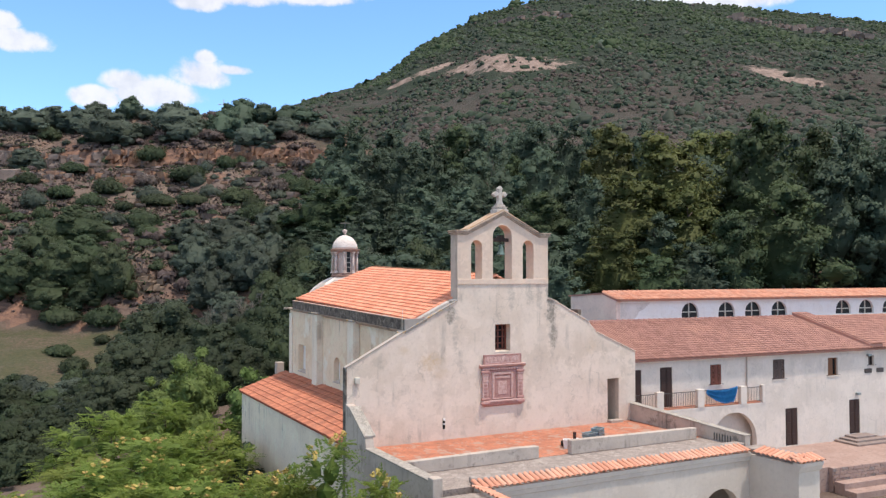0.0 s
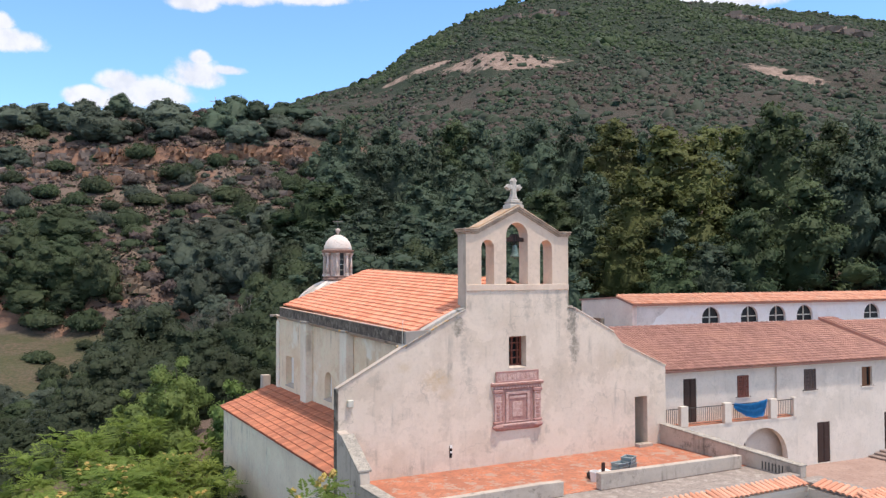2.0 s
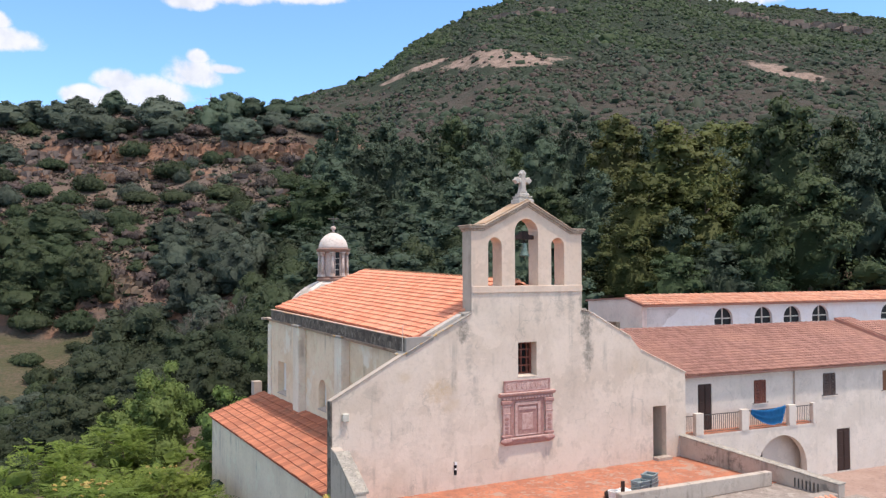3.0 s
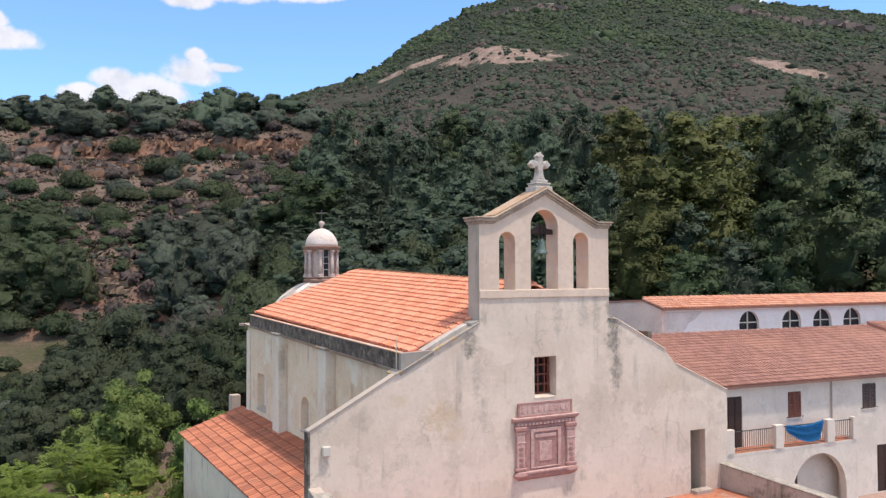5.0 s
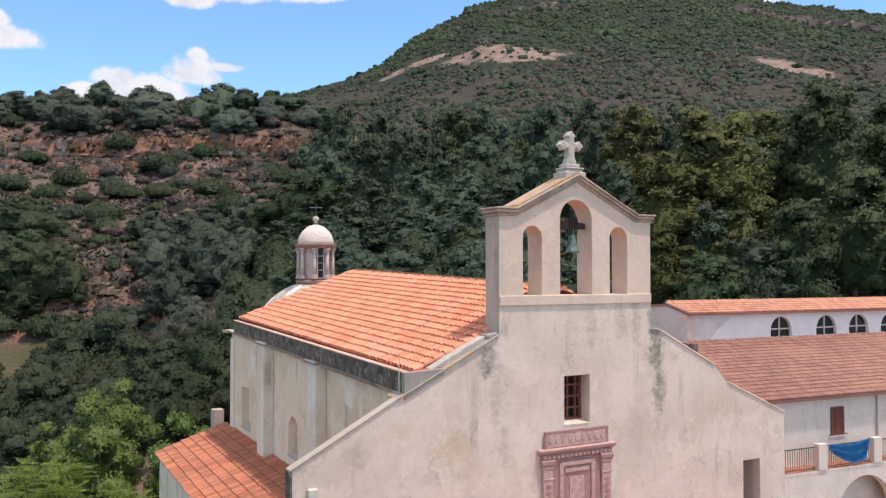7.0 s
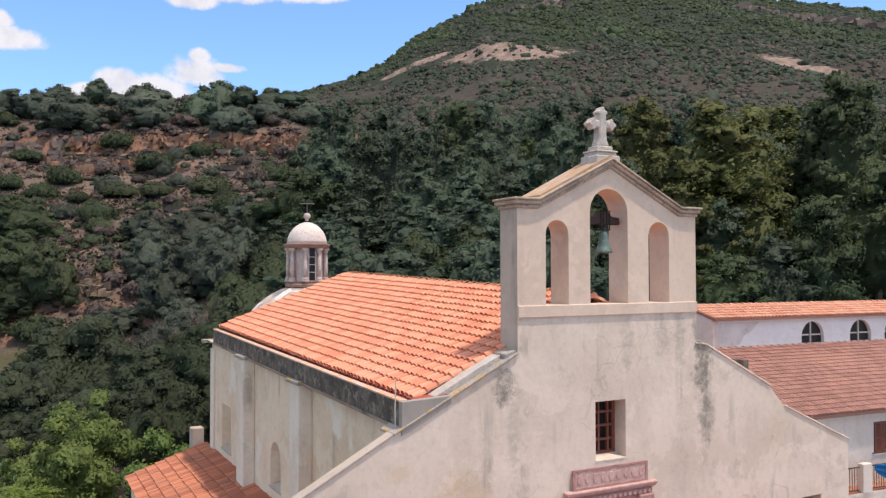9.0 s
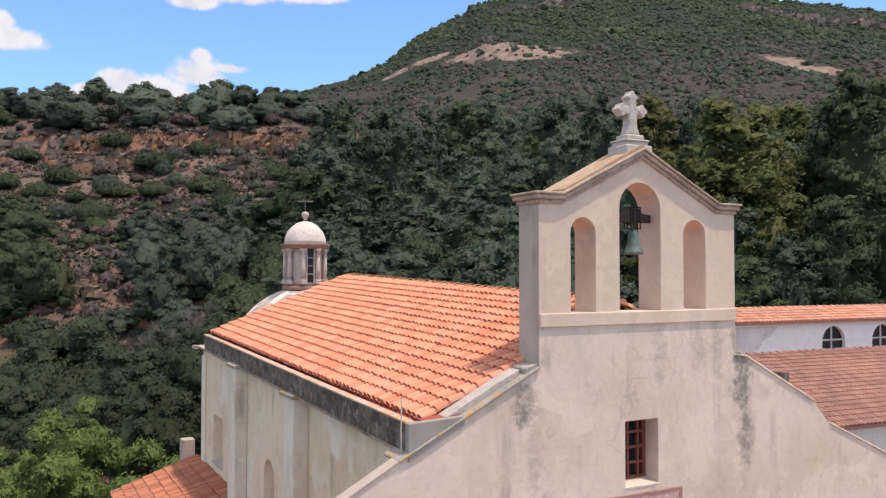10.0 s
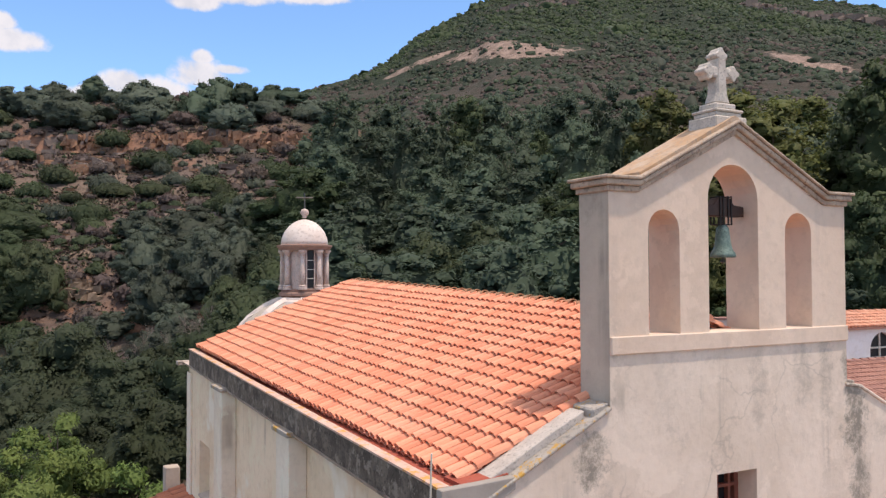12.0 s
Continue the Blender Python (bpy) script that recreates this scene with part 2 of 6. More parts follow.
M["old_lime"] = plaster("streaked_lime", (0.72, 0.665, 0.62), (0.62, 0.565, 0.52), (0.32, 0.285, 0.25), 1.0, blots=0.4)
M["wing"] = plaster("wing_plaster", (0.57, 0.505, 0.435), (0.52, 0.455, 0.39), (0.38, 0.34, 0.30), 0.15, blots=0.08)
M["cement"] = plaster("stained_cement", (0.51, 0.43, 0.365), (0.40, 0.335, 0.285), (0.12, 0.105, 0.09), 1.0, blots=0.7)
M["flat_roof"] = weathered("brown_roof_cement", (0.34, 0.285, 0.25), (0.26, 0.215, 0.19), (0.16, 0.135, 0.12), 2.0, spots=(0.39, 0.34, 0.30))
M["dark_cement"] = weathered("blackened_cement", (0.085, 0.07, 0.058), (0.19, 0.155, 0.127), (0.045, 0.038, 0.032), 2.6, spots=(0.26, 0.222, 0.185), strength=0.8)
M["old_cement"] = plaster("streaked_old_cement", (0.37, 0.335, 0.30), (0.28, 0.25, 0.22), (0.09, 0.085, 0.08), 1.0)
M["upstand"] = weathered("pale_upstand", (0.55, 0.49, 0.44), (0.45, 0.40, 0.36), (0.3, 0.27, 0.24), 4.0)
M["coping"] = weathered("lichen_coping", (0.42, 0.38, 0.34), (0.33, 0.30, 0.27), (0.2, 0.185, 0.17), 3.0, spots=(0.50, 0.29, 0.07))
M["cap"] = weathered("grey_parapet_cap", (0.40, 0.36, 0.315), (0.29, 0.26, 0.225), (0.16, 0.145, 0.125), 3.0, spots=(0.44, 0.39, 0.32))
M["cornice"] = weathered("cornice_stone", (0.50, 0.39, 0.30), (0.36, 0.275, 0.21), (0.22, 0.165, 0.13), 2.6)
M["lichen_roof"] = weathered("lichen_slab", (0.46, 0.29, 0.17), (0.50, 0.39, 0.30), (0.32, 0.25, 0.20), 2.2)
M["cross"] = weathered("pale_limestone", (0.62, 0.56, 0.50), (0.48, 0.43, 0.38), (0.27, 0.25, 0.23), 5.0)
M["portal"] = weathered("pink_trachyte", (0.45, 0.25, 0.22), (0.35, 0.18, 0.16), (0.52, 0.35, 0.31), 6.0, strength=0.8)
M["portal_pale"] = weathered("pale_trachyte", (0.60, 0.40, 0.355), (0.48, 0.28, 0.245), (0.64, 0.49, 0.44), 7.0, strength=0.8)
M["tile"] = tile_mat("new_clay_tile", (0.80, 0.345, 0.215), (0.67, 0.25, 0.15), (0.70, 0.39, 0.28), 0.45)
M["ridge_tile"] = tile_mat("lichened_ridge_tile", (0.52, 0.27, 0.15), (0.40, 0.21, 0.12), (0.26, 0.20, 0.12), 0.8)
M["mortar"] = weathered("lichened_mortar", (0.30, 0.20, 0.12), (0.22, 0.16, 0.11), (0.42, 0.30, 0.15), 4.0)
M["rim"] = weathered("brick_rim", (0.56, 0.36, 0.29), (0.62, 0.46, 0.38), (0.42, 0.31, 0.26), 3.0, spots=(0.60, 0.31, 0.09))
M["aisle_tile"] = tile_mat("aisle_clay_tile", (0.56, 0.215, 0.125), (0.40, 0.145, 0.088), (0.27, 0.145, 0.105), 0.6)
M["old_tile"] = tile_mat("old_clay_tile", (0.46, 0.245, 0.195), (0.34, 0.178, 0.142), (0.54, 0.295, 0.215), 0.6, big=0.3)
M["strip_tile"] = tile_mat("coping_clay_tile", (0.70, 0.36, 0.24), (0.58, 0.26, 0.165), (0.46, 0.34, 0.28), 0.4)
M["underlay"] = weathered("red_underlay", (0.40, 0.10, 0.065), (0.33, 0.08, 0.05), (0.25, 0.08, 0.06), 3.0)
M["terrace"] = weathered("terracotta_paving", (0.52, 0.20, 0.115), (0.37, 0.145, 0.09), (0.24, 0.125, 0.09), 1.3, spots=(0.40, 0.26, 0.20))
M["yard"] = weathered("yard_paving", (0.34, 0.225, 0.185), (0.41, 0.285, 0.235), (0.25, 0.17, 0.145), 0.8)
M["court"] = weathered("light_bounce_paving", (0.36, 0.315, 0.27), (0.41, 0.36, 0.31), (0.29, 0.25, 0.21), 0.8)
M["step"] = weathered("dark_stone_step", (0.25, 0.19, 0.165), (0.32, 0.25, 0.22), (0.17, 0.14, 0.125), 2.5)
M["wood_dark"] = plain("dark_brown_wood", (0.055, 0.03, 0.024), 0.6)
M["wood_red"] = plain("red_brown_wood", (0.22, 0.075, 0.052), 0.55)
M["wood_grey"] = plain("grey_brown_wood", (0.12, 0.085, 0.075), 0.7)
M["wood_warm"] = plain("warm_brown_wood", (0.2, 0.09, 0.045), 0.6)
# near-black colour that paints the shade of unlit depth in openings
M["dark"] = plain("interior_shade", (0.012, 0.011, 0.012), 0.9)
M["iron"] = plain("dull_iron", (0.11, 0.105, 0.10), 0.5, 0.6)
M["strap"] = plain("blackened_iron", (0.035, 0.03, 0.028), 0.6, 0.4)
M["bronze"] = weathered("verdigris_bronze", (0.10, 0.16, 0.14), (0.2, 0.28, 0.25), (0.06, 0.09, 0.08), 9.0, 0.6, metal=0.3)
M["dome_white"] = weathered("dome_limewash", (0.74, 0.66, 0.60), (0.66, 0.57, 0.51), (0.5, 0.42, 0.37), 1.6)
M["dome_grey"] = weathered("dome_cement", (0.42, 0.36, 0.30), (0.50, 0.435, 0.365), (0.26, 0.215, 0.175), 2.0)
M["lantern"] = weathered("lantern_plaster", (0.66, 0.54, 0.48), (0.56, 0.44, 0.385), (0.38, 0.29, 0.25), 3.0)
M["lantern_band"] = weathered("lantern_band", (0.36, 0.22, 0.17), (0.28, 0.17, 0.13), (0.2, 0.13, 0.1), 4.0)
M["glass"] = plain("dusty_glass", (0.014, 0.014, 0.016), 0.35)
M["tarp"] = plain("blue_tarpaulin", (0.015, 0.19, 0.46), 0.45)
M["plastic"] = plain("grey_green_plastic", (0.26, 0.30, 0.30), 0.5)
M["pale_box"] = plain("cream_plastic", (0.62, 0.58, 0.5), 0.5)
M["bark"] = weathered("bark", (0.15, 0.115, 0.09), (0.1, 0.075, 0.06), (0.2, 0.165, 0.14), 5.0)
M["dead"] = weathered("dead_wood", (0.23, 0.19, 0.165), (0.17, 0.14, 0.12), (0.3, 0.26, 0.23), 5.0)
M["rock"] = weathered("red_rock", (0.31, 0.165, 0.095), (0.185, 0.105, 0.076), (0.34, 0.235, 0.165), 0.5, strength=0.9)
M["forest"] = leaf_mat("forest_leaves", (0.056, 0.092, 0.063), (0.082, 0.124, 0.080), (0.070, 0.102, 0.070), 0.38, 0.45, patch_size=0.15)
M["oak"] = leaf_mat("oak_leaves", (0.080, 0.108, 0.084), (0.104, 0.140, 0.102), (0.090, 0.116, 0.090), 0.38, 0.35)
M["hill_green"] = leaf_mat("hill_scrub_leaves", (0.016, 0.031, 0.018), (0.023, 0.043, 0.021), (0.038, 0.038, 0.029), 0.15, 0.6, 0.022)
M["yellowish"] = leaf_mat("yellow_green_leaves", (0.076, 0.104, 0.034), (0.107, 0.133, 0.041), (0.114, 0.121, 0.043), 0.38, 0.3, patch_size=0.12)
M["olive"] = leaf_mat("grey_green_leaves", (0.068, 0.090, 0.067), (0.094, 0.120, 0.088), (0.082, 0.100, 0.075), 0.38, 0.4)
M["maquis"] = leaf_mat("maquis_leaves", (0.042, 0.064, 0.032), (0.059, 0.085, 0.039), (0.052, 0.069, 0.036), 0.38, 0.55, patch_size=0.1)
M["ailanthus"] = leaf_mat("compound_leaves", (0.13, 0.195, 0.036), (0.22, 0.29, 0.062), (0.165, 0.24, 0.05), 0.45, 0.25)
M["blossom"] = leaf_mat("yellow_seed_clusters", (0.420, 0.340, 0.090), (0.480, 0.360, 0.100), (0.380, 0.330, 0.110), 0.2, 0.2)
M["bright_hill"] = leaf_mat("bright_scrub_leaves", (0.026, 0.058, 0.020), (0.034, 0.070, 0.023), (0.029, 0.050, 0.022), 0.2, 0.4, 0.03)
M["heath"] = leaf_mat("brown_heath_twigs", (0.112, 0.086, 0.078), (0.142, 0.110, 0.098), (0.088, 0.080, 0.064), 0.3, 0.4, 0.05)
M["hill_heath"] = leaf_mat("hill_heath_twigs", (0.070, 0.054, 0.046), (0.092, 0.070, 0.058), (0.052, 0.048, 0.036), 0.2, 0.4, 0.05)
M["mid_green"] = leaf_mat("fresh_green_leaves", (0.047, 0.080, 0.037), (0.069, 0.106, 0.045), (0.058, 0.088, 0.040), 0.38, 0.4, patch_size=0.15)
M["ochre"] = weathered("ochre_rock", (0.25, 0.175, 0.12), (0.18, 0.13, 0.095), (0.13, 0.10, 0.078), 0.9, strength=0.9)
M["basalt"] = weathered("grey_basalt", (0.19, 0.145, 0.125), (0.25, 0.185, 0.15), (0.12, 0.095, 0.085), 0.6, strength=0.9)
M["dark_tree"] = leaf_mat("dark_carob_leaves", (0.040, 0.060, 0.033), (0.058, 0.082, 0.043), (0.050, 0.068, 0.038), 0.38, 0.2, 0.3)
M["laurel"] = leaf_mat("laurel_leaves", (0.095, 0.155, 0.042), (0.155, 0.230, 0.064), (0.118, 0.180, 0.054), 0.35, 0.3, 0.3)

# ---- shape helpers ----
from mathutils.geometry import tessellate_polygon


def thing(name, loc, label, category, group="", kind=""):
    ob = new(name)
    ob.empty_display_size = 0.3
    ob.location = loc
    return tagged(ob, label, category, group, kind)


def finish(name, me, material, parent=None, label=""):
    me.materials.append(material)
    ob = new(name, me)
    if parent is not None:
        ob.parent = parent
        if parent.type == "EMPTY":
            ob.matrix_parent_inverse = Matrix.Translation(parent.location).inverted()
    if label:
        ob["label"] = label
    return ob


def part(name, bm, material, parent=None, label="", matrix=None, bevel=0.0, smooth=False):
    """Links a bmesh, built at its place in the world, as one mesh object under a thing or a part."""
    bmesh.ops.recalc_face_normals(bm, faces=bm.faces)
    if bevel:
        sharp = [e for e in bm.edges if len(e.link_faces) == 2 and e.calc_face_angle(0) > 0.6]
        bmesh.ops.bevel(bm, geom=sharp, offset=bevel, segments=1, affect="EDGES", clamp_overlap=True)
    if matrix is not None:
        bm.transform(matrix)
    me = bpy.data.meshes.new(name)
    bm.to_mesh(me)
    bm.free()
    if smooth:
        me.polygons.foreach_set("use_smooth", [True] * len(me.polygons))
    return finish(name, me, material, parent, label)


def box(x0, x1, y0, y1, z0, z1, bm=None):
    bm = bm or bmesh.new()
    v = [bm.verts.new((x, y, z)) for z in (z0, z1) for y in (y0, y1) for x in (x0, x1)]
    for f in ((0, 2, 3, 1), (4, 5, 7, 6), (0, 1, 5, 4), (2, 6, 7, 3), (0, 4, 6, 2), (1, 3, 7, 5)):
        bm.faces.new([v[i] for i in f])
    return bm


def slab(outline, d0, d1, axis="y", holes=(), bm=None):
    """A flat plate with holes through it: 2D loops, swept from d0 to d1 along an axis."""
    bm = bm or bmesh.new()
    put = {"y": lambda a, b, d: (a, d, b), "x": lambda a, b, d: (d, a, b), "z": lambda a, b, d: (a, b, d)}[axis]
    loops = [list(outline)] + [list(h) for h in holes]
    flat = [p for l in loops for p in l]
    tris = tessellate_polygon([[Vector((a, b, 0)) for a, b in l] for l in loops])
    front = [bm.verts.new(put(a, b, d0)) for a, b in flat]
    back = [bm.verts.new(put(a, b, d1)) for a, b in flat]
    for t in tris:
        bm.faces.new([front[i] for i in t])
        bm.faces.new([back[i] for i in reversed(t)])
    i = 0
    for l in loops:
        n = len(l)
        for k in range(n):
            a, b = i + k, i + (k + 1) % n
            bm.faces.new((front[a], front[b], back[b], back[a]))
        i += n
    return bm


def arched(x0, x1, z0, top, n=10):
    """A round-headed opening as a loop."""
    r, c = (x1 - x0) / 2, (x0 + x1) / 2
    s = top - r
    return [(x0, z0), (x1, z0)] + [(c + r * math.cos(math.pi * k / n), s + r * math.sin(math.pi * k / n)) for k in range(n + 1)]


def rect(x0, x1, z0, z1):
    return [(x0, z0), (x1, z0), (x1, z1), (x0, z1)]


def lathe(profile, centre, n=24, bm=None):
    """A turned shape from (radius, z) pairs round an upright axis."""
    bm = bm or bmesh.new()
    cx, cy = centre
    rings = []
    for r, z in profile:
        if r < 1e-4:
            rings.append([bm.verts.new((cx, cy, z))])
        else:
            rings.append([bm.verts.new((cx + r * math.cos(2 * math.pi * k / n), cy + r * math.sin(2 * math.pi * k / n), z)) for k in range(n)])
    for a, b in zip(rings, rings[1:]):
        for k in range(n):
            j = (k + 1) % n
            q = [a[k % len(a)], a[j % len(a)], b[j % len(b)], b[k % len(b)]]
            q = list(dict.fromkeys(q))
            if len(q) > 2:
                bm.faces.new(q)
    for ring in (rings[0], rings[-1]):
        if len(ring) > 2:
            bm.faces.new(ring)
    return bm


def tube(points, radii, n=6, bm=None):
    """A bent, tapering round bar along a run of points."""
    bm = bm or bmesh.new()
    pts = [Vector(p) for p in points]
    rings = []
    for i, p in enumerate(pts):
        t = (pts[min(i + 1, len(pts) - 1)] - pts[max(i - 1, 0)]).normalized()
        s = t.orthogonal().normalized()
        c = t.cross(s)
        r = radii[i] if isinstance(radii, (list, tuple)) else radii
        rings.append([bm.verts.new(p + s * r * math.cos(2 * math.pi * k / n) + c * r * math.sin(2 * math.pi * k / n)) for k in range(n)])
    for a, b in zip(rings, rings[1:]):
        for k in range(n):
            bm.faces.new((a[k], a[(k + 1) % n], b[(k + 1) % n], b[k]))
    bm.faces.new(rings[0])
    bm.faces.new(rings[-1][::-1])
    return bm


def from_arrays(name, verts, faces):
    """A mesh from an (n, 3) array and an (m, k) array of corner numbers."""
    me = bpy.data.meshes.new(name)
    verts, faces = np.asarray(verts, np.float32), np.asarray(faces, np.int32)
    me.vertices.add(len(verts))
    me.vertices.foreach_set("co", verts.ravel())
    m, k = faces.shape
    me.loops.add(m * k)
    me.loops.foreach_set("vertex_index", faces.ravel())
    me.polygons.add(m)
    me.polygons.foreach_set("loop_start", np.arange(0, m * k, k, dtype=np.int32))
    me.polygons.foreach_set("use_smooth", np.zeros(m, bool))
    me.update(calc_edges=True)
    return me


# ---- ground ----
UX, UY = 0.4642, 0.8857        # the way up the valley


def smooth(a, b, x):
    t = np.clip((x - a) / (b - a), 0, 1)
    return t * t * (3 - 2 * t)


WAVES = [(np.random.RandomState(k).uniform(0, 2 * math.pi, 2), k) for k in range(14)]


def ripple(x, y, size):
    """Smooth random relief of about unit height and the given size in metres."""
    z = 0.0
    for (turn, phase), k in WAVES:
        f = 2 * math.pi / (size * (0.5 + 0.13 * k))
        z = z + np.sin((x * math.cos(turn) + y * math.sin(turn)) * f + phase * 5) * (0.5 + 0.04 * k) / 4
    return z


def ground_z(x, y):
    x, y = np.asarray(x, float), np.asarray(y, float)
    u = (x + 18) * UX + (y + 29) * UY
    v = (x + 18) * UY - (y + 29) * UX
    uw = u + 2.2 * ripple(x, y, 30) + 0.8 * ripple(x, y, 9)
    left = np.interp(uw, [-300, 0, 30, 60, 80, 96, 103, 109, 114, 126, 128, 163, 165, 177.5, 178.6, 186, 201, 225, 330, 600, 1500], [-14, -7, -6, -4.5, -2.9, -0.2, 1.4, 6.6, 9.2, 13.0, 14.2, 26.2, 27.8, 32.4, 36.2, 39.6, 47.2, 48.0, 28, 30, 40])
    ridge = np.interp(v, [-400, -182, -102, -83, -65, -46, -31, -20, -5, 14, 21, 35, 46, 90, 191, 221, 251, 288, 500, 900], [45, 84, 119.5, 127.5, 132, 138, 146.5, 157.5, 167, 175.5, 182, 185, 189.5, 194, 189, 185, 182, 178, 144, 92])
    ridge = ridge + 0.7 * ripple(v, 0 * v, 26)
    s = np.clip((u - 200) / 340, 0, 1)
    hill = 36 + (ridge - 36) * s ** 1.25
    hill = np.where(u > 540, np.maximum(ridge - 0.3 * (u - 540), 20), hill)
    mid = np.where(u < 200, np.interp(u, [-300, 0, 40, 60, 80, 100, 200], [-14, -6, -3.6, -1, 3, 8, 36]), hill)
    left = left + (mid - left) * smooth(230, 420, u)
    w = smooth(-34, -10, v)
    z = left * (1 - w) + mid * w
    rough = smooth(45, 110, u)
    crest = 1 - 0.85 * smooth(430, 530, u)
    z = z + rough * crest * (0.8 * ripple(x, y, 22) + 0.4 * ripple(y, x, 7)) + smooth(230, 330, u) * crest * 3.5 * ripple(x, y, 75)
    flat = smooth(-12, -7, x) * (1 - smooth(60, 75, x)) * smooth(-60, -45, y) * (1 - smooth(19, 27, y))
    return z * (1 - flat) + -4.5 * flat


# bare scars on the far hill: across, height, tilt, half width, half height
SCARS = ((36, 108.5, 0.02, 27, 8.0), (18, 114.5, 0.1, 18, 5.0), (-4, 119.5, 0.32, 14, 3.4), (-22, 112, 0.32, 9, 2.4), (149, 98, -0.3, 10, 7.0), (157, 91, -0.2, 9, 4.5))


def ground_mat():
    m, nt, b = base_mat("hillside_ground", 0.95)
    p = place_coords(nt)
    s = nt.nodes.new("ShaderNodeSeparateXYZ")
    link(nt, p, s.inputs[0])
    X, Y, Z = s.outputs
    x0, y0 = math_node(nt, "ADD", X, 18.0), math_node(nt, "ADD", Y, 29.0)
    U = math_node(nt, "ADD", math_node(nt, "MULTIPLY", x0, UX), math_node(nt, "MULTIPLY", y0, UY))
    V = math_node(nt, "SUBTRACT", math_node(nt, "MULTIPLY", x0, UY), math_node(nt, "MULTIPLY", y0, UX))
    n1 = noise_tex(nt, p, 0.05, 6, 0.65)
    n2 = noise_tex(nt, p, 0.4, 6, 0.7)
    n3 = noise_tex(nt, p, 3.0, 4, 0.65)
    soil = mix(nt, ramp(nt, n2, 0.35, 0.65), (0.105, 0.072, 0.058), (0.185, 0.132, 0.108))
    straw = mix(nt, ramp(nt, n3, 0.35, 0.65), (0.25, 0.178, 0.134), (0.145, 0.106, 0.082))
    col = mix(nt, ramp(nt, n1, 0.4, 0.62), soil, straw)
    green = mix(nt, ramp(nt, noise_tex(nt, p, 0.9, 5, 0.7), 0.35, 0.65), (0.012, 0.021, 0.012), (0.023, 0.036, 0.019))
    heath = mix(nt, ramp(nt, n2, 0.3, 0.7), (0.074, 0.056, 0.047), (0.034, 0.034, 0.025))
    brown = math_node(nt, "ADD", noise_tex(nt, p, 0.03, 5, 0.7, shift=(4, 8, 1)), ramp(nt, Z, 60, 130, 0.2, -0.12))
    green = mix(nt, ramp(nt, brown, 0.48, 0.64, 0.0, 0.9), green, heath)
    far = ramp(nt, U, 190, 260)
    near = ramp(nt, n2, 0.44, 0.58)
    grown = math_node(nt, "MAXIMUM", math_node(nt, "MULTIPLY", near, 0.3), math_node(nt, "MULTIPLY", far, ramp(nt, noise_tex(nt, p, 0.12, 5, 0.7), 0.25, 0.45, 0.75, 1.0)))
    col = mix(nt, grown, col, green)
    # leaf litter and undergrowth under the trees
    litter = mix(nt, ramp(nt, n3, 0.35, 0.65), (0.048, 0.046, 0.030), (0.105, 0.072, 0.052))
    shade = math_node(nt, "SUBTRACT", V, math_node(nt, "MULTIPLY", U, -0.17))
    shade = math_node(nt, "ADD", shade, math_node(nt, "MULTIPLY", math_node(nt, "SUBTRACT", n2, 0.5), 10.0))
    shade = math_node(nt, "MULTIPLY", ramp(nt, shade, -3, 3), math_node(nt, "MULTIPLY", ramp(nt, U, 48, 56), ramp(nt, U, 265, 215)))
    col = mix(nt, shade, col, litter)
    # the grassy meadow on the valley floor
    grass = mix(nt, ramp(nt, noise_tex(nt, p, 0.22, 5, 0.7, shift=(2, 2, 5)), 0.4, 0.62), (0.080, 0.074, 0.036), (0.125, 0.088, 0.062))
    grass = mix(nt, ramp(nt, n3, 0.38, 0.62, 0.0, 0.8), grass, (0.046, 0.054, 0.025))
    lea = math_node(nt, "MULTIPLY", ramp(nt, U, 66, 74), ramp(nt, math_node(nt, "ADD", U, math_node(nt, "MULTIPLY", n2, 4.0)), 107, 103))
    lea = math_node(nt, "MULTIPLY", lea, ramp(nt, math_node(nt, "ADD", V, math_node(nt, "MULTIPLY", n2, 8.0)), -20, -27))
    col = mix(nt, lea, col, grass)
    g = nt.nodes.new("ShaderNodeNewGeometry")
    ns = nt.nodes.new("ShaderNodeSeparateXYZ")
    link(nt, g.outputs["True Normal"], ns.inputs[0])
    rock = mix(nt, ramp(nt, noise_tex(nt, p, 0.5, 6, 0.75, stretch=(1, 1, 2.5)), 0.35, 0.62), (0.13, 0.078, 0.06), (0.26, 0.14, 0.092))
    col = mix(nt, math_node(nt, "MULTIPLY", ramp(nt, ns.outputs[2], 0.86, 0.72), math_node(nt, "SUBTRACT", 1.0, far)), col, rock)
    # bare scars on the far slope
    rag = math_node(nt, "MULTIPLY", math_node(nt, "SUBTRACT", noise_tex(nt, p, 0.12, 7, 0.8), 0.5), 4.4)

    def scar(v0, z0, tilt, wv, wz):
        dv = math_node(nt, "SUBTRACT", V, v0)
        mid = math_node(nt, "ADD", math_node(nt, "MULTIPLY", dv, tilt), z0)
        a = math_node(nt, "DIVIDE", dv, wv)
        c = math_node(nt, "DIVIDE", math_node(nt, "SUBTRACT", Z, mid), wz)
        q = math_node(nt, "SUBTRACT", 1.0, math_node(nt, "ADD", math_node(nt, "MULTIPLY", a, a), math_node(nt, "MULTIPLY", c, c)))
        return math_node(nt, "MULTIPLY", ramp(nt, math_node(nt, "ADD", q, rag), 0.1, 0.5), far)

    bare = scar(*SCARS[0])
    for spec in SCARS[1:]:
        bare = math_node(nt, "MAXIMUM", bare, scar(*spec))
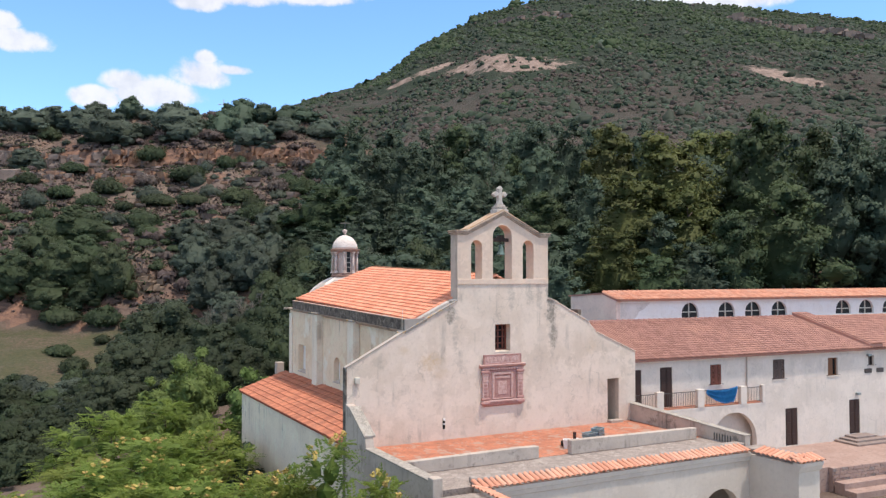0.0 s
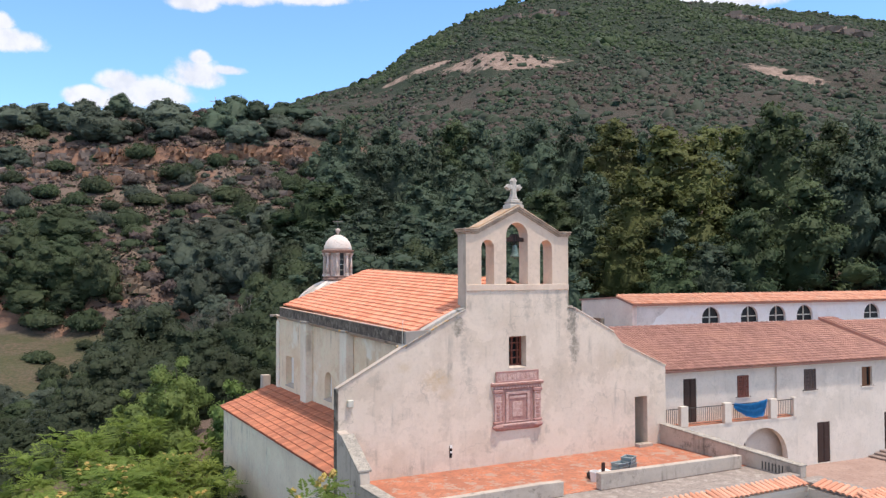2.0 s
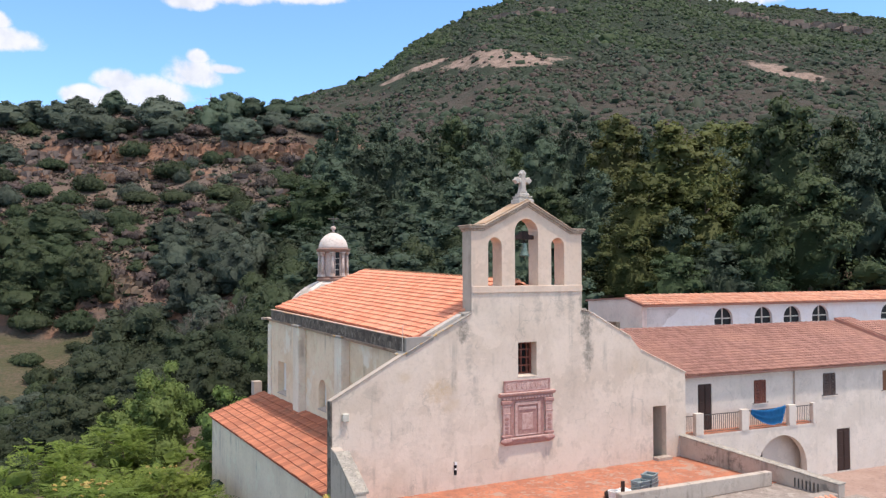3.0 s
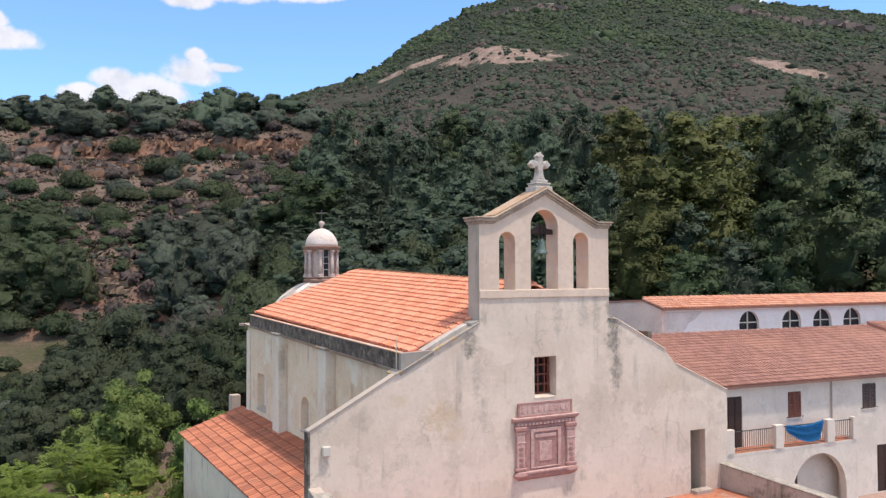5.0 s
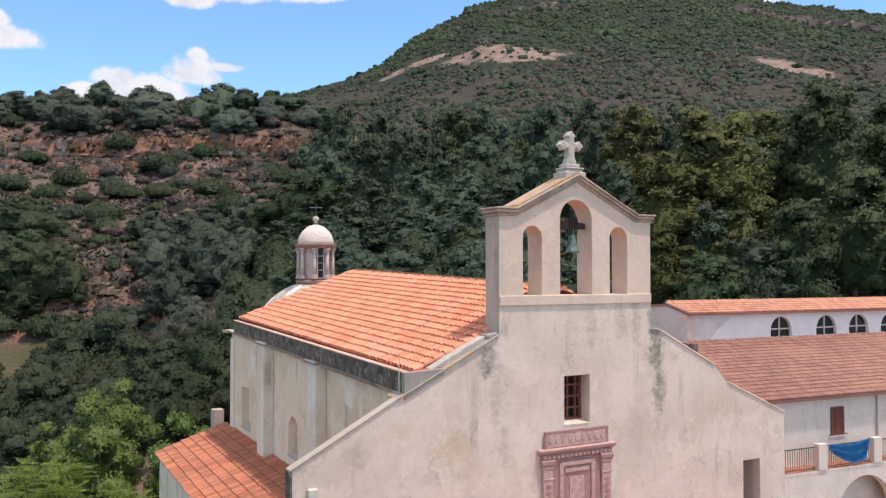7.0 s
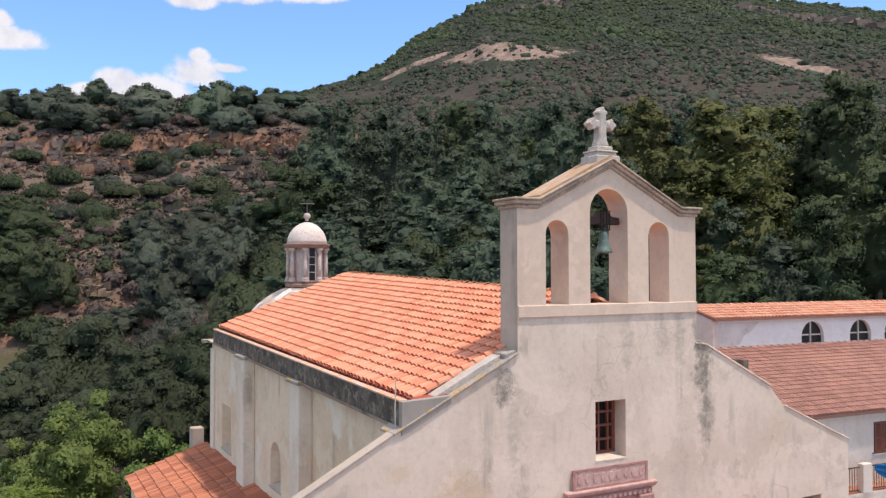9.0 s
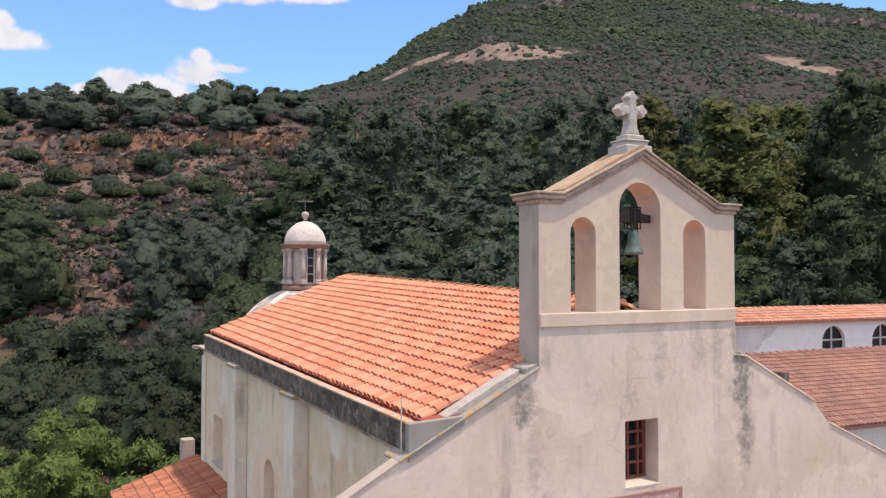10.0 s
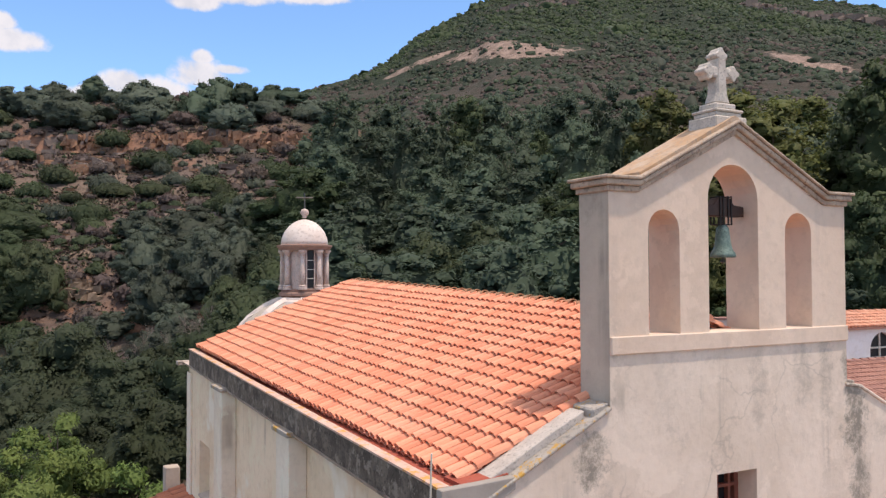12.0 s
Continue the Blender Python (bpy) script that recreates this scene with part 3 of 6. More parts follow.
    sand = mix(nt, ramp(nt, noise_tex(nt, p, 0.3, 7, 0.75, stretch=(1, 1, 0.4)), 0.38, 0.62), (0.31, 0.225, 0.185), (0.165, 0.118, 0.094))
    col = mix(nt, bare, col, sand)
    link(nt, col, b.inputs["Base Color"])
    bump(nt, b, math_node(nt, "ADD", n3, math_node(nt, "MULTIPLY", n2, 3.0)), 0.6, 0.25)
    return m


def build_ground():
    heading = math.degrees(math.atan2(UX, UY))
    az = np.concatenate([np.linspace(-40, 40, 300), np.linspace(43, 317, 80)])
    az = np.radians(heading + az)
    r = np.concatenate([[0.01, 4, 8, 12, 15], np.geomspace(17, 800, 300), [900, 1100, 1500, 2200, 3200, 4500]])
    A, R = np.meshgrid(az, r, indexing="ij")
    X, Y = -14 + R * np.sin(A), -22 + R * np.cos(A)
    Z = ground_z(X, Y)
    n, m = X.shape
    idx = np.arange(n * m).reshape(n, m)
    nxt = np.roll(idx, -1, axis=0)
    quads = np.stack([idx[:, :-1], idx[:, 1:], nxt[:, 1:], nxt[:, :-1]], -1).reshape(-1, 4)
    verts = np.stack([X, Y, Z], -1).reshape(-1, 3)
    me = from_arrays("ground", verts, quads)
    me.polygons.foreach_set("use_smooth", [True] * len(me.polygons))
    ob = finish("ground", me, ground_mat())
    return tagged(ob, "dry stony hillside with red soil, straw and a bare-scarred hill", "ground", kind="structure")


build_ground()

# ---- roof tiles ----


def tile_shape(length, wide, rise, seg, taper=0.8, thick=0.02):
    """A half-round clay tile, lying along +x from its lower end at the origin, as vertices and quads."""
    v, f = [], []
    for x, k in ((0.0, 1.0), (length, taper)):
        for ring in (0, 1):
            for i in range(seg + 1):
                a = math.pi * i / seg
                w, h = wide / 2 * k - ring * thick, rise * k - ring * thick
                v.append((x, -math.cos(a) * w, math.sin(a) * h + (0.036 if x == 0 else 0.0)))
    n = seg + 1
    for i in range(seg):
        f.append((i, i + 1, 2 * n + i + 1, 2 * n + i))
        f.append((n + i + 1, n + i, 3 * n + i, 3 * n + i + 1))
        f.append((i + 1, i, n + i, n + i + 1))
    return np.array(v), np.array(f)


def cover(name, parent, material, origin, along, up, spans, rows, pitch, course, seg=5, wide=0.19, rise=0.075, parts=None, seed=1, rest="roof_tiles", pan=True, taper=0.8):
    """Covers a roof plane with tiles. origin: lower corner; along and up: unit vectors on the plane;
    spans(row) gives the stretch along the eave. Tiles inside 'parts' become single objects, the others one mesh."""
    rng = random.Random(seed)
    origin, along, up = Vector(origin), Vector(along).normalized(), Vector(up).normalized()
    out = up.cross(-along).normalized()
    if out.z < 0:
        out = -out
    length = course * 1.28
    sv, sf = tile_shape(length, wide, rise, seg, taper)
    shapes = []
    V, F, count = [], [], 0
    base = Matrix((up, along, out)).transposed()
    for r in range(rows):
        a0, a1 = spans(r)
        n = int((a1 - a0) / pitch)
        for c in range(n + 1):
            a = a0 + c * pitch
            if a > a1:
                continue
            jit = rng.uniform(-0.012, 0.012)
            pos = origin + along * (a + rng.uniform(-0.008, 0.008)) + up * (r * course + jit) + out * (0.012 + rng.uniform(0, 0.008))
            turn = base @ Euler((0, rng.uniform(-0.012, 0.012), rng.uniform(-0.035, 0.035))).to_matrix()
            if parts and parts(r, a) and count < 300:
                if not shapes:
                    me = from_arrays("clay_tile", sv, sf)
                    me.materials.append(material)
                    shapes.append(me)
                ob = new("clay_tile", shapes[0])
                ob.parent = parent
                if parent.type == "EMPTY":
                    ob.matrix_parent_inverse = Matrix.Translation(parent.location).inverted()
                ob.matrix_basis = Matrix.Translation(pos) @ turn.to_4x4()
                count += 1
            else:
                V.append(sv @ np.array(turn).T + np.array(pos))
                F.append(sf + len(F) * len(sv))
    if V:
        me = from_arrays(rest, np.concatenate(V), np.concatenate(F))
        ob = finish(rest, me, material, parent)
        ob["kind"] = "stuff"
    return count


# ---- church ----
church = thing("church", (0, 8, -4.5), "old plastered country church with orange tiled roofs and a bell gable", "church")
GT = 0.58       # thickness of the bell gable
left_slope = [(-6.97, 4.65), (-4.72, 5.85), (-2.2, 7.1)]
right_slope = [(2.2, 7.1), (2.55, 7.05), (4.45, 6.07), (4.9, 5.6), (7.07, 4.66)]
outline = [(-6.97, -5.0)] + left_slope + right_slope + [(7.07, -5.0)]
window_hole = rect(-0.42, 0.33, 4.97, 6.10)
door_hole = rect(5.46, 6.10, 1.56, 3.5)
facade = part("facade_wall", slab(outline, 0, 0.24, "y", [window_hole, door_hole]), M["facade"], church)
part("facade_core", slab([(-4.238, -5.0), (-4.238, 5.9), (-2.2, 7.0), (2.2, 7.0), (4.238, 6.0), (4.238, -5.0)], 0.2405, 0.5, "y", [window_hole]), M["facade"], church)

# bell gable with three arched openings
g_out = [(-2.2, 6.9), (-2.2, 9.83), (-1.74, 9.83), (-0.02, 10.69), (1.76, 9.79), (2.25, 9.79), (2.25, 6.9)]
openings = [arched(-1.565, -1.035, 7.99, 9.60), arched(-0.52, 0.42, 7.99, 10.25, 14), arched(0.96, 1.51, 7.99, 9.63)]
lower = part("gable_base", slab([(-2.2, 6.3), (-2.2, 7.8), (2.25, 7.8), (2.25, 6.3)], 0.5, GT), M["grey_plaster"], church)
gable = part("bell_gable", slab([(-2.2, 7.98)] + g_out[1:6] + [(2.25, 7.98)], 0.0, GT, "y", [[(x, max(z, 7.9805)) for x, z in h] for h in openings]), M["gable"], church, "cream plastered bell gable with three arches")
part("gable_wall", slab([(-2.2, 7.1), (-2.2, 7.8), (2.25, 7.8), (2.25, 7.1)], 0.0, 0.499), M["facade"], church)
part("gable_ledge", box(-2.2, 2.25, -0.04, GT + 0.01, 7.77, 7.992), M["gable"], church, bevel=0.01)
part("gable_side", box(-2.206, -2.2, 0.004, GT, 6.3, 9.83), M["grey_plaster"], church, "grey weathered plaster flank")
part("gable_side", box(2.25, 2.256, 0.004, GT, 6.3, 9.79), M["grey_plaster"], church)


def cornice_band(lo, hi, over, bm=None):
    """A course of the gable's cornice, between two heights over the wall head, standing out by over."""
    e = 2.2 + over
    def line(h):
        return [(-e, 9.83 + h), (-1.74 - over * 0.2, 9.83 + h), (-0.02, 10.69 + h), (1.76 + over * 0.2, 9.79 + h), (e + 0.04, 9.79 + h)]
    return slab(line(lo) + line(hi)[::-1], -over, GT + over, "y", bm=bm)


crown_cornice = part("cornice", cornice_band(-0.03, 0.04, 0.04), M["cornice"], church, "weathered stone cornice of the bell gable", bevel=0.008)
part("cornice_lip", cornice_band(0.042, 0.12, 0.09), M["cornice"], crown_cornice, bevel=0.015)
part("cornice_cap", cornice_band(0.122, 0.165, 0.12), M["cornice"], crown_cornice, bevel=0.012)
part("cap_slab", slab([(-1.7, 10.0), (-0.02, 10.86), (1.72, 9.96), (1.72, 10.02), (-0.02, 10.92), (-1.7, 10.06)], -0.03, GT + 0.1), M["lichen_roof"], crown_cornice, "orange lichen on sloping slab")


def stone_cross():
    """A trefoil-ended stone cross on a stepped foot."""
    cx, cy = -0.02, 0.29
    bm = bmesh.new()
    foot = part("cross_foot", box(cx - 0.30, cx + 0.30, cy - 0.26, cy + 0.26, 10.6, 10.92, bm), M["cross"], church, "pale limestone cross on stepped foot", bevel=0.02)
    part("foot_step", box(cx - 0.25, cx + 0.25, cy - 0.21, cy + 0.21, 10.922, 10.985), M["cross"], foot, bevel=0.015)
    part("foot_moulding", box(cx - 0.27, cx + 0.27, cy - 0.23, cy + 0.23, 10.987, 11.027), M["cross"], foot, bevel=0.015)
    part("foot_block", box(cx - 0.2, cx + 0.2, cy - 0.16, cy + 0.16, 11.029, 11.12), M["cross"], foot, bevel=0.02)
    zc = 11.565
    bm = slab([(cx - 0.16, 11.12), (cx + 0.16, 11.12), (cx + 0.1, 11.27), (cx + 0.085, zc), (cx + 0.085, zc + 0.2), (cx - 0.085, zc + 0.2), (cx - 0.085, zc), (cx - 0.1, 11.27)], cy - 0.105, cy + 0.105)
    part("cross_shaft", bm, M["cross"], foot, bevel=0.025)
    part("cross_arm", box(cx - 0.24, cx + 0.24, cy - 0.09, cy + 0.09, zc - 0.075, zc + 0.075), M["cross"], foot, bevel=0.02)
    for dx, dz in ((1, 0), (-1, 0), (0, 1)):
        # trefoil knob at each arm's end
        sx, sz = -dz, dx
        loop = []
        ox, oz = cx + dx * 0.225, zc + dz * 0.235
        for k in range(24):
            t = 2 * math.pi * k / 24
            r = 0.098 + 0.022 * math.cos(4 * t)
            loop.append((ox + r * (dx * math.cos(t) + sx * math.sin(t)), oz + r * (dz * math.cos(t) + sz * math.sin(t))))
        part("cross_knob", slab(loop, cy - 0.1, cy + 0.1), M["cross"], foot, bevel=0.02)


stone_cross()

# copings along the facade's slopes
def coping(run, name, material, up=0.07, over=0.06, deep=0.5):
    top = [(x, z + up) for x, z in run]
    part(name, slab([(x, z + 0.002) for x, z in run] + top[::-1], -over, deep + over * 0.6), M[material], church, bevel=0.012)


coping([(-7.03, 4.62), (-4.72, 5.85)], "slope_coping", "cement", 0.05, 0.03, 0.2)
coping([(-4.72, 5.85), (-2.21, 7.1)], "slope_coping", "coping", 0.05, 0.05)
coping([(2.21, 7.1), (2.55, 7.05), (4.45, 6.07)], "slope_coping", "facade", 0.05, 0.03)
coping([(4.9, 5.6), (7.1, 4.64)], "slope_coping", "facade", 0.04, 0.03, 0.24)
part("corner_edge", box(-7.03, -6.971, -0.02, 0.26, -3.4, 4.63), M["dark_cement"], church, "dark weathered corner of the front", bevel=0.01)
part("gable_foot", slab([(-2.46, 6.9), (-2.207, 7.02), (-2.207, 7.19), (-2.46, 7.13)], 0.02, 0.7), M["coping"], church, "lichened cement block", bevel=0.02)
part("gable_foot", slab([(2.205, 6.9), (2.205, 7.2), (2.5, 7.16), (2.62, 6.9)], 0.05, 0.6), M["cement"], church, bevel=0.02)
part("verge_upstand", slab([(-4.3, 6.1), (-2.5, 7.0), (-2.5, 7.1), (-3.0, 6.87), (-4.0, 6.36), (-4.3, 6.32)], 0.13, 0.44), M["upstand"], church, bevel=0.01)

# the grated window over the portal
# the black sheet behind the bars stands in for the unlit room
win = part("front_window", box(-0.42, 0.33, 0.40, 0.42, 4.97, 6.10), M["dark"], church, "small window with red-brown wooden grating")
for x in (-0.42, -0.345, -0.1, 0.13, 0.255):
    w = 0.075 if x in (-0.42, 0.255) else 0.045
    part("mullion", box(x, x + w, 0.33, 0.40, 4.99, 6.08), M["wood_red"], win)
for z in (4.99, 5.27, 5.54, 5.81, 6.03):
    part("glazing_bar", box(-0.42, 0.33, 0.325, 0.395, z, z + (0.07 if z in (4.99, 6.03) else 0.042)), M["wood_red"], win)
part("window_sill", slab([(-0.01, 4.965), (0.33, 5.01), (0.33, 4.96), (-0.01, 4.94)], -0.43, 0.34, "x"), M["facade"], win)


def portal():
    """Carved pink stone surround set high in the front wall: plaque, cornice, two pillars, panel and sill."""
    ob = thing("portal", (-0.08, 0, 2.75), "carved pink trachyte surround with two pillars and blank panel", "portal")
    def p(n, bm, mat="portal", lab="", bv=0.012, parent=None):
        for v in bm.verts:
            v.co.y = v.co.y * 0.55 - 0.002
        return part(n, bm, M[mat], parent or ob, lab, bevel=bv)
    plaque = p("plaque", box(-1.0, 0.82, -0.09, -0.004, 4.47, 4.84), "portal_pale", "carved frieze plaque")
    p("plaque_rim", slab(rect(-1.02, 0.84, 4.46, 4.86), -0.11, -0.06, "y", [rect(-0.95, 0.77, 4.51, 4.81)]), "portal", "", 0.006, plaque)
    for k in range(9):
        c = -0.85 + k * 0.19
        p("scroll", slab([(c + 0.07 * math.cos(a * 1.0472), 4.66 + 0.10 * math.sin(a * 1.0472)) for a in range(6)], -0.115, -0.08), "portal_pale", "", 0.015, plaque)
    corn = p("portal_cornice", slab([(-0.10, 4.33), (-0.16, 4.37), (-0.24, 4.40), (-0.26, 4.455), (-0.004, 4.468), (-0.004, 4.33)], -1.2, 1.03, "x"), "portal_pale")
    p("dentil_course", box(-1.1, 0.94, -0.15, -0.004, 4.22, 4.328), "portal", "", 0.02)
    for k in range(16):
        p("dentil", box(-1.06 + k * 0.125, -1.0 + k * 0.125, -0.185, -0.14, 4.24, 4.30), "portal_pale", "", 0.0, corn)
    for x in (-0.93, 0.77):
        shaft = p("pillar", box(x - 0.14, x + 0.14, -0.16, -0.004, 3.10, 4.0), "portal_pale", "carved pillar")
        p("capital", box(x - 0.2, x + 0.2, -0.22, -0.004, 4.08, 4.218), "portal", "", 0.03, shaft)
        p("necking", box(x - 0.17, x + 0.17, -0.19, -0.004, 4.002, 4.078), "portal_pale", "", 0.025, shaft)
        p("band", box(x - 0.16, x + 0.16, -0.185, -0.15, 3.76, 3.80), "portal_pale", "", 0.01, shaft)
        for k in range(4):
            z = 3.18 + k * 0.145
            p("carving", slab([(x + 0.085 * math.cos(a * 1.0472 + k), z + 0.062 * math.sin(a * 1.0472 + k)) for a in range(6)], -0.185, -0.15), "portal", "", 0.01, shaft)
        p("pillar_base", box(x - 0.19, x + 0.19, -0.22, -0.004, 2.98, 3.098), "portal", "", 0.035, shaft)
        p("pedestal", lathe([(0.12, 2.78), (0.2, 2.82), (0.24, 2.88), (0.2, 2.94), (0.15, 2.978)], (x, -0.1), 12), "portal", "", 0.0, shaft)
    p("outer_jamb", slab(rect(-0.76, 0.6, 2.98, 4.21), -0.07, -0.004, "y", [rect(-0.6, 0.44, 3.02, 4.12)]), "portal")
    p("inner_jamb", slab(rect(-0.6, 0.44, 3.02, 4.12), -0.12, -0.06, "y", [rect(-0.48, 0.32, 3.06, 4.02)]), "portal_pale")
    panel = p("panel", box(-0.5, 0.34, -0.05, -0.004, 3.04, 4.04), "portal")
    p("panel_field", box(-0.3, 0.13, -0.075, -0.048, 3.2, 3.75), "portal_pale", "", 0.015, panel)
    p("panel_head", box(-0.44, 0.28, -0.09, -0.048, 3.86, 3.96), "portal_pale", "", 0.015, panel)
    sill = p("portal_sill", slab([(-0.22, 2.9), (-0.26, 2.95), (-0.22, 2.99), (-0.004, 2.975), (-0.004, 2.86)], -1.05, 0.9, "x"), "portal_pale")
    p("apron", slab([(-0.004, 2.72), (-0.16, 2.78), (-0.2, 2.895), (-0.004, 2.855)], -1.0, 0.85, "x"), "portal")
    return ob


portal()

# recessed doorway at the right-hand end
dw = part("doorway", box(5.40, 6.16, 0.9, 0.95, 1.5, 3.6), M["pilaster"], church, "open doorway with plastered reveals")
part("reveal", box(6.101, 6.2, 0.2405, 0.9, 1.5, 3.6), M["wing"], dw)
part("reveal", box(5.3, 5.459, 0.2405, 0.9, 1.5, 3.6), M["wing"], dw)
part("lintel", box(5.3, 6.2, 0.2405, 0.9, 3.501, 3.6), M["wing"], dw)
part("inner_door", box(5.47, 5.72, 0.83, 0.89, 1.58, 2.9), M["wood_dark"], dw)
part("door_step", box(5.44, 6.14, -0.28, 0.02, 1.54, 1.68), M["cement"], dw, bevel=0.015)

# nave
nave_wins = [arched(8.0, 8.92, 2.95, 4.15), rect(13.3, 14.55, 2.9, 4.33)]
nave_loop = [(0.5, -5.0), (16.1, -5.0), (16.1, 6.25), (0.5, 5.98)]
nave = part("nave_wall", slab(nave_loop, -4.24, -3.7, "x", nave_wins), M["nave"], church, "stained cream plaster nave wall")
part("nave_wall", slab(nave_loop, 3.7, 4.24, "x"), M["nave"], church)
part("nave_end_wall", box(-3.7, 3.7, 15.6, 16.099, -5.0, 6.2), M["nave"], church)
for y0, y1, z0, z1 in ((8.0, 8.92, 2.95, 4.15), (13.3, 14.55, 2.9, 4.33)):
    b = part("blind_window", box(-3.96, -3.9, y0 - 0.02, y1 + 0.02, z0, z1), M["white"], nave, "walled-up window recess")
    part("window_sill", slab([(-4.27, z0 - 0.005), (-3.96, z0 + 0.07), (-3.96, z0 - 0.02), (-4.27, z0 - 0.05)], y0 - 0.03, y1 + 0.03, "y"), M["cement"], b)
for y0, y1, z1 in ((10.52, 11.3, 6.22), (5.52, 6.26, 6.10)):
    pil = part("pilaster", box(-4.57, -4.242, y0, y1, 1.9, z1 - 0.08), M["pilaster"], church, "pale plaster buttress strip", bevel=0.015)
    part("pilaster_cap", box(-4.63, -4.45, y0 - 0.07, y1 + 0.07, z1 - 0.078, z1 + 0.01), M["coping"], pil, "lichened cap", bevel=0.012)
corner = part("pilaster", box(-4.3, -4.243, 15.6, 16.1, 2.0, 6.0), M["pilaster"], church, bevel=0.01)
def drift(bm):
    """The eave rises and draws in a little towards the choir."""
    for v in bm.verts:
        v.co.x += 0.0085 * (v.co.y - 11)
        v.co.z += 0.02 * v.co.y
    return bm


part("eave_moulding", drift(slab([(-4.2, 5.80), (-4.30, 5.83), (-4.42, 5.90), (-4.47, 5.97), (-4.2, 5.97)], 0.502, 16.3, "y")), M["cement"], church)
gut = part("gutter_wall", drift(box(-4.46, -4.3, 0.1, 15.1, 5.972, 6.40)), M["dark_cement"], church, "blackened cement gutter wall", bevel=0.01)
part("gutter_rim", drift(box(-4.47, -4.31, 0.08, 15.12, 6.402, 6.43)), M["rim"], gut, "lichened brick rim")
part("gutter_end", slab([(-4.56, 5.84), (-4.3, 5.96), (-3.6, 6.32), (-3.6, 6.46), (-4.1, 6.435), (-4.56, 6.42)], -0.03, 0.1), M["old_cement"], gut, bevel=0.01)
part("red_corner", slab([(-4.2, 6.3), (-3.62, 6.3), (-3.62, 6.475), (-3.8, 6.445), (-4.2, 6.40)], 0.102, 0.6), M["underlay"], gut, "red painted corner of the gutter")
part("gutter_bed", drift(box(-4.36, -3.6, 0.1, 15.0, 6.0, 6.34)), M["underlay"], gut, "red painted gutter bed")
part("end_gutter", box(-4.2, 4.2, 14.8, 16.1, 6.0, 6.32), M["dark_cement"], gut)
part("gutter_wall", box(4.3, 4.46, 0.6, 16.05, 6.002, 6.60), M["dark_cement"], church)
part("moulding_corner", slab([(-4.56, 16.0), (-4.1, 16.0), (-4.1, 16.34), (-4.56, 16.34)], 6.2, 6.298, "z"), M["cement"], church)
part("lightning_rod", tube([(-4.6, 0.14, 5.7), (-4.61, 0.14, 6.3), (-4.6, 0.13, 6.8)], 0.012, 5), M["pale_box"], church, "thin white rod")

# roof planes
E0, E1, R0, R1 = Vector((-4.06, 0.62, 6.26)), Vector((-4.22, 14.9, 6.70)), Vector((-0.04, 0.62, 8.02)), Vector((-0.1, 14.1, 8.47))
bm = bmesh.new()
deck = [bm.verts.new(p) for p in (E0, E1, R1, R0, Vector((3.9, 0.62, 6.26)), Vector((3.9, 14.9, 6.74)))]
bm.faces.new((deck[0], deck[1], deck[2], deck[3]))
bm.faces.new((deck[3], deck[2], deck[5], deck[4]))
bm.faces.new((deck[1], deck[5], deck[2]))
bmesh.ops.solidify(bm, geom=bm.faces[:], thickness=0.1)
roof = part("nave_roof", bm, M["underlay"], church, "orange clay tile nave roof")
along = (E1 - E0).normalized()
up = (R0 - E0).normalized()
slope_len = (R0 - E0).length
CRS = slope_len / 16.0
hip_start = (E1 - E0).length


def nave_span(r):
    return -0.14, hip_start - 0.85 * (r / 16.0) - 0.1


cover("nave_tiles", roof, M["tile"], E0 + Vector((-0.03, 0, 0.08)), along, up, nave_span, 16, 0.2, CRS, 6, 0.172, 0.085, parts=lambda r, a: a < 3.75)
cover("nave_tiles", roof, M["tile"], E0 + Vector((-0.02, 0.1, 0.035)), along, up, lambda r: (-0.14, hip_start - 0.2), 1, 0.2, CRS, 5, 0.17, 0.06, seed=4, rest="eave_tiles")
F0, F1, fup = Vector((3.9, 0.62, 6.30)), Vector((3.9, 14.9, 6.78)), (R0 - Vector((3.9, 0.62, 6.26))).normalized()
cover("nave_tiles", roof, M["tile"], F0, (F1 - F0), fup, nave_span, 16, 0.2, CRS, 4, seed=5)
B0, bup = Vector((-3.8, 14.9, 6.68)), (R1 - Vector((-0.04, 14.9, 6.74))).normalized()
cover("hip_tiles", roof, M["tile"], B0, (1, 0, 0), bup, lambda r: (0.4 + 0.58 * r, 7.2 - 0.58 * r), 6, 0.2, 0.29, 4, seed=6)


def ridge_run(a, b, name, material, parent, size=0.12, step=0.36, seed=3):
    """Round ridge tiles, each lapping the next, from a to b."""
    rng = random.Random(seed)
    a, b = Vector(a), Vector(b)
    d = (b - a).normalized()
    side = d.cross(Vector((0, 0, 1))).normalized()
    n = int((b - a).length / step)
    sv, sf = tile_shape(step * 1.18, size * 2, size, 6)
    me = from_arrays(name, sv, sf)
    me.materials.append(material)
    upv = side.cross(d)
    for k in range(n):
        ob = new(name, me)
        ob.parent = parent
        turn = Matrix((d, side, upv)).transposed() @ Euler((0, rng.uniform(-0.02, 0.02), rng.uniform(-0.03, 0.03))).to_matrix()
        ob.matrix_basis = Matrix.Translation(a + d * step * k) @ turn.to_4x4()


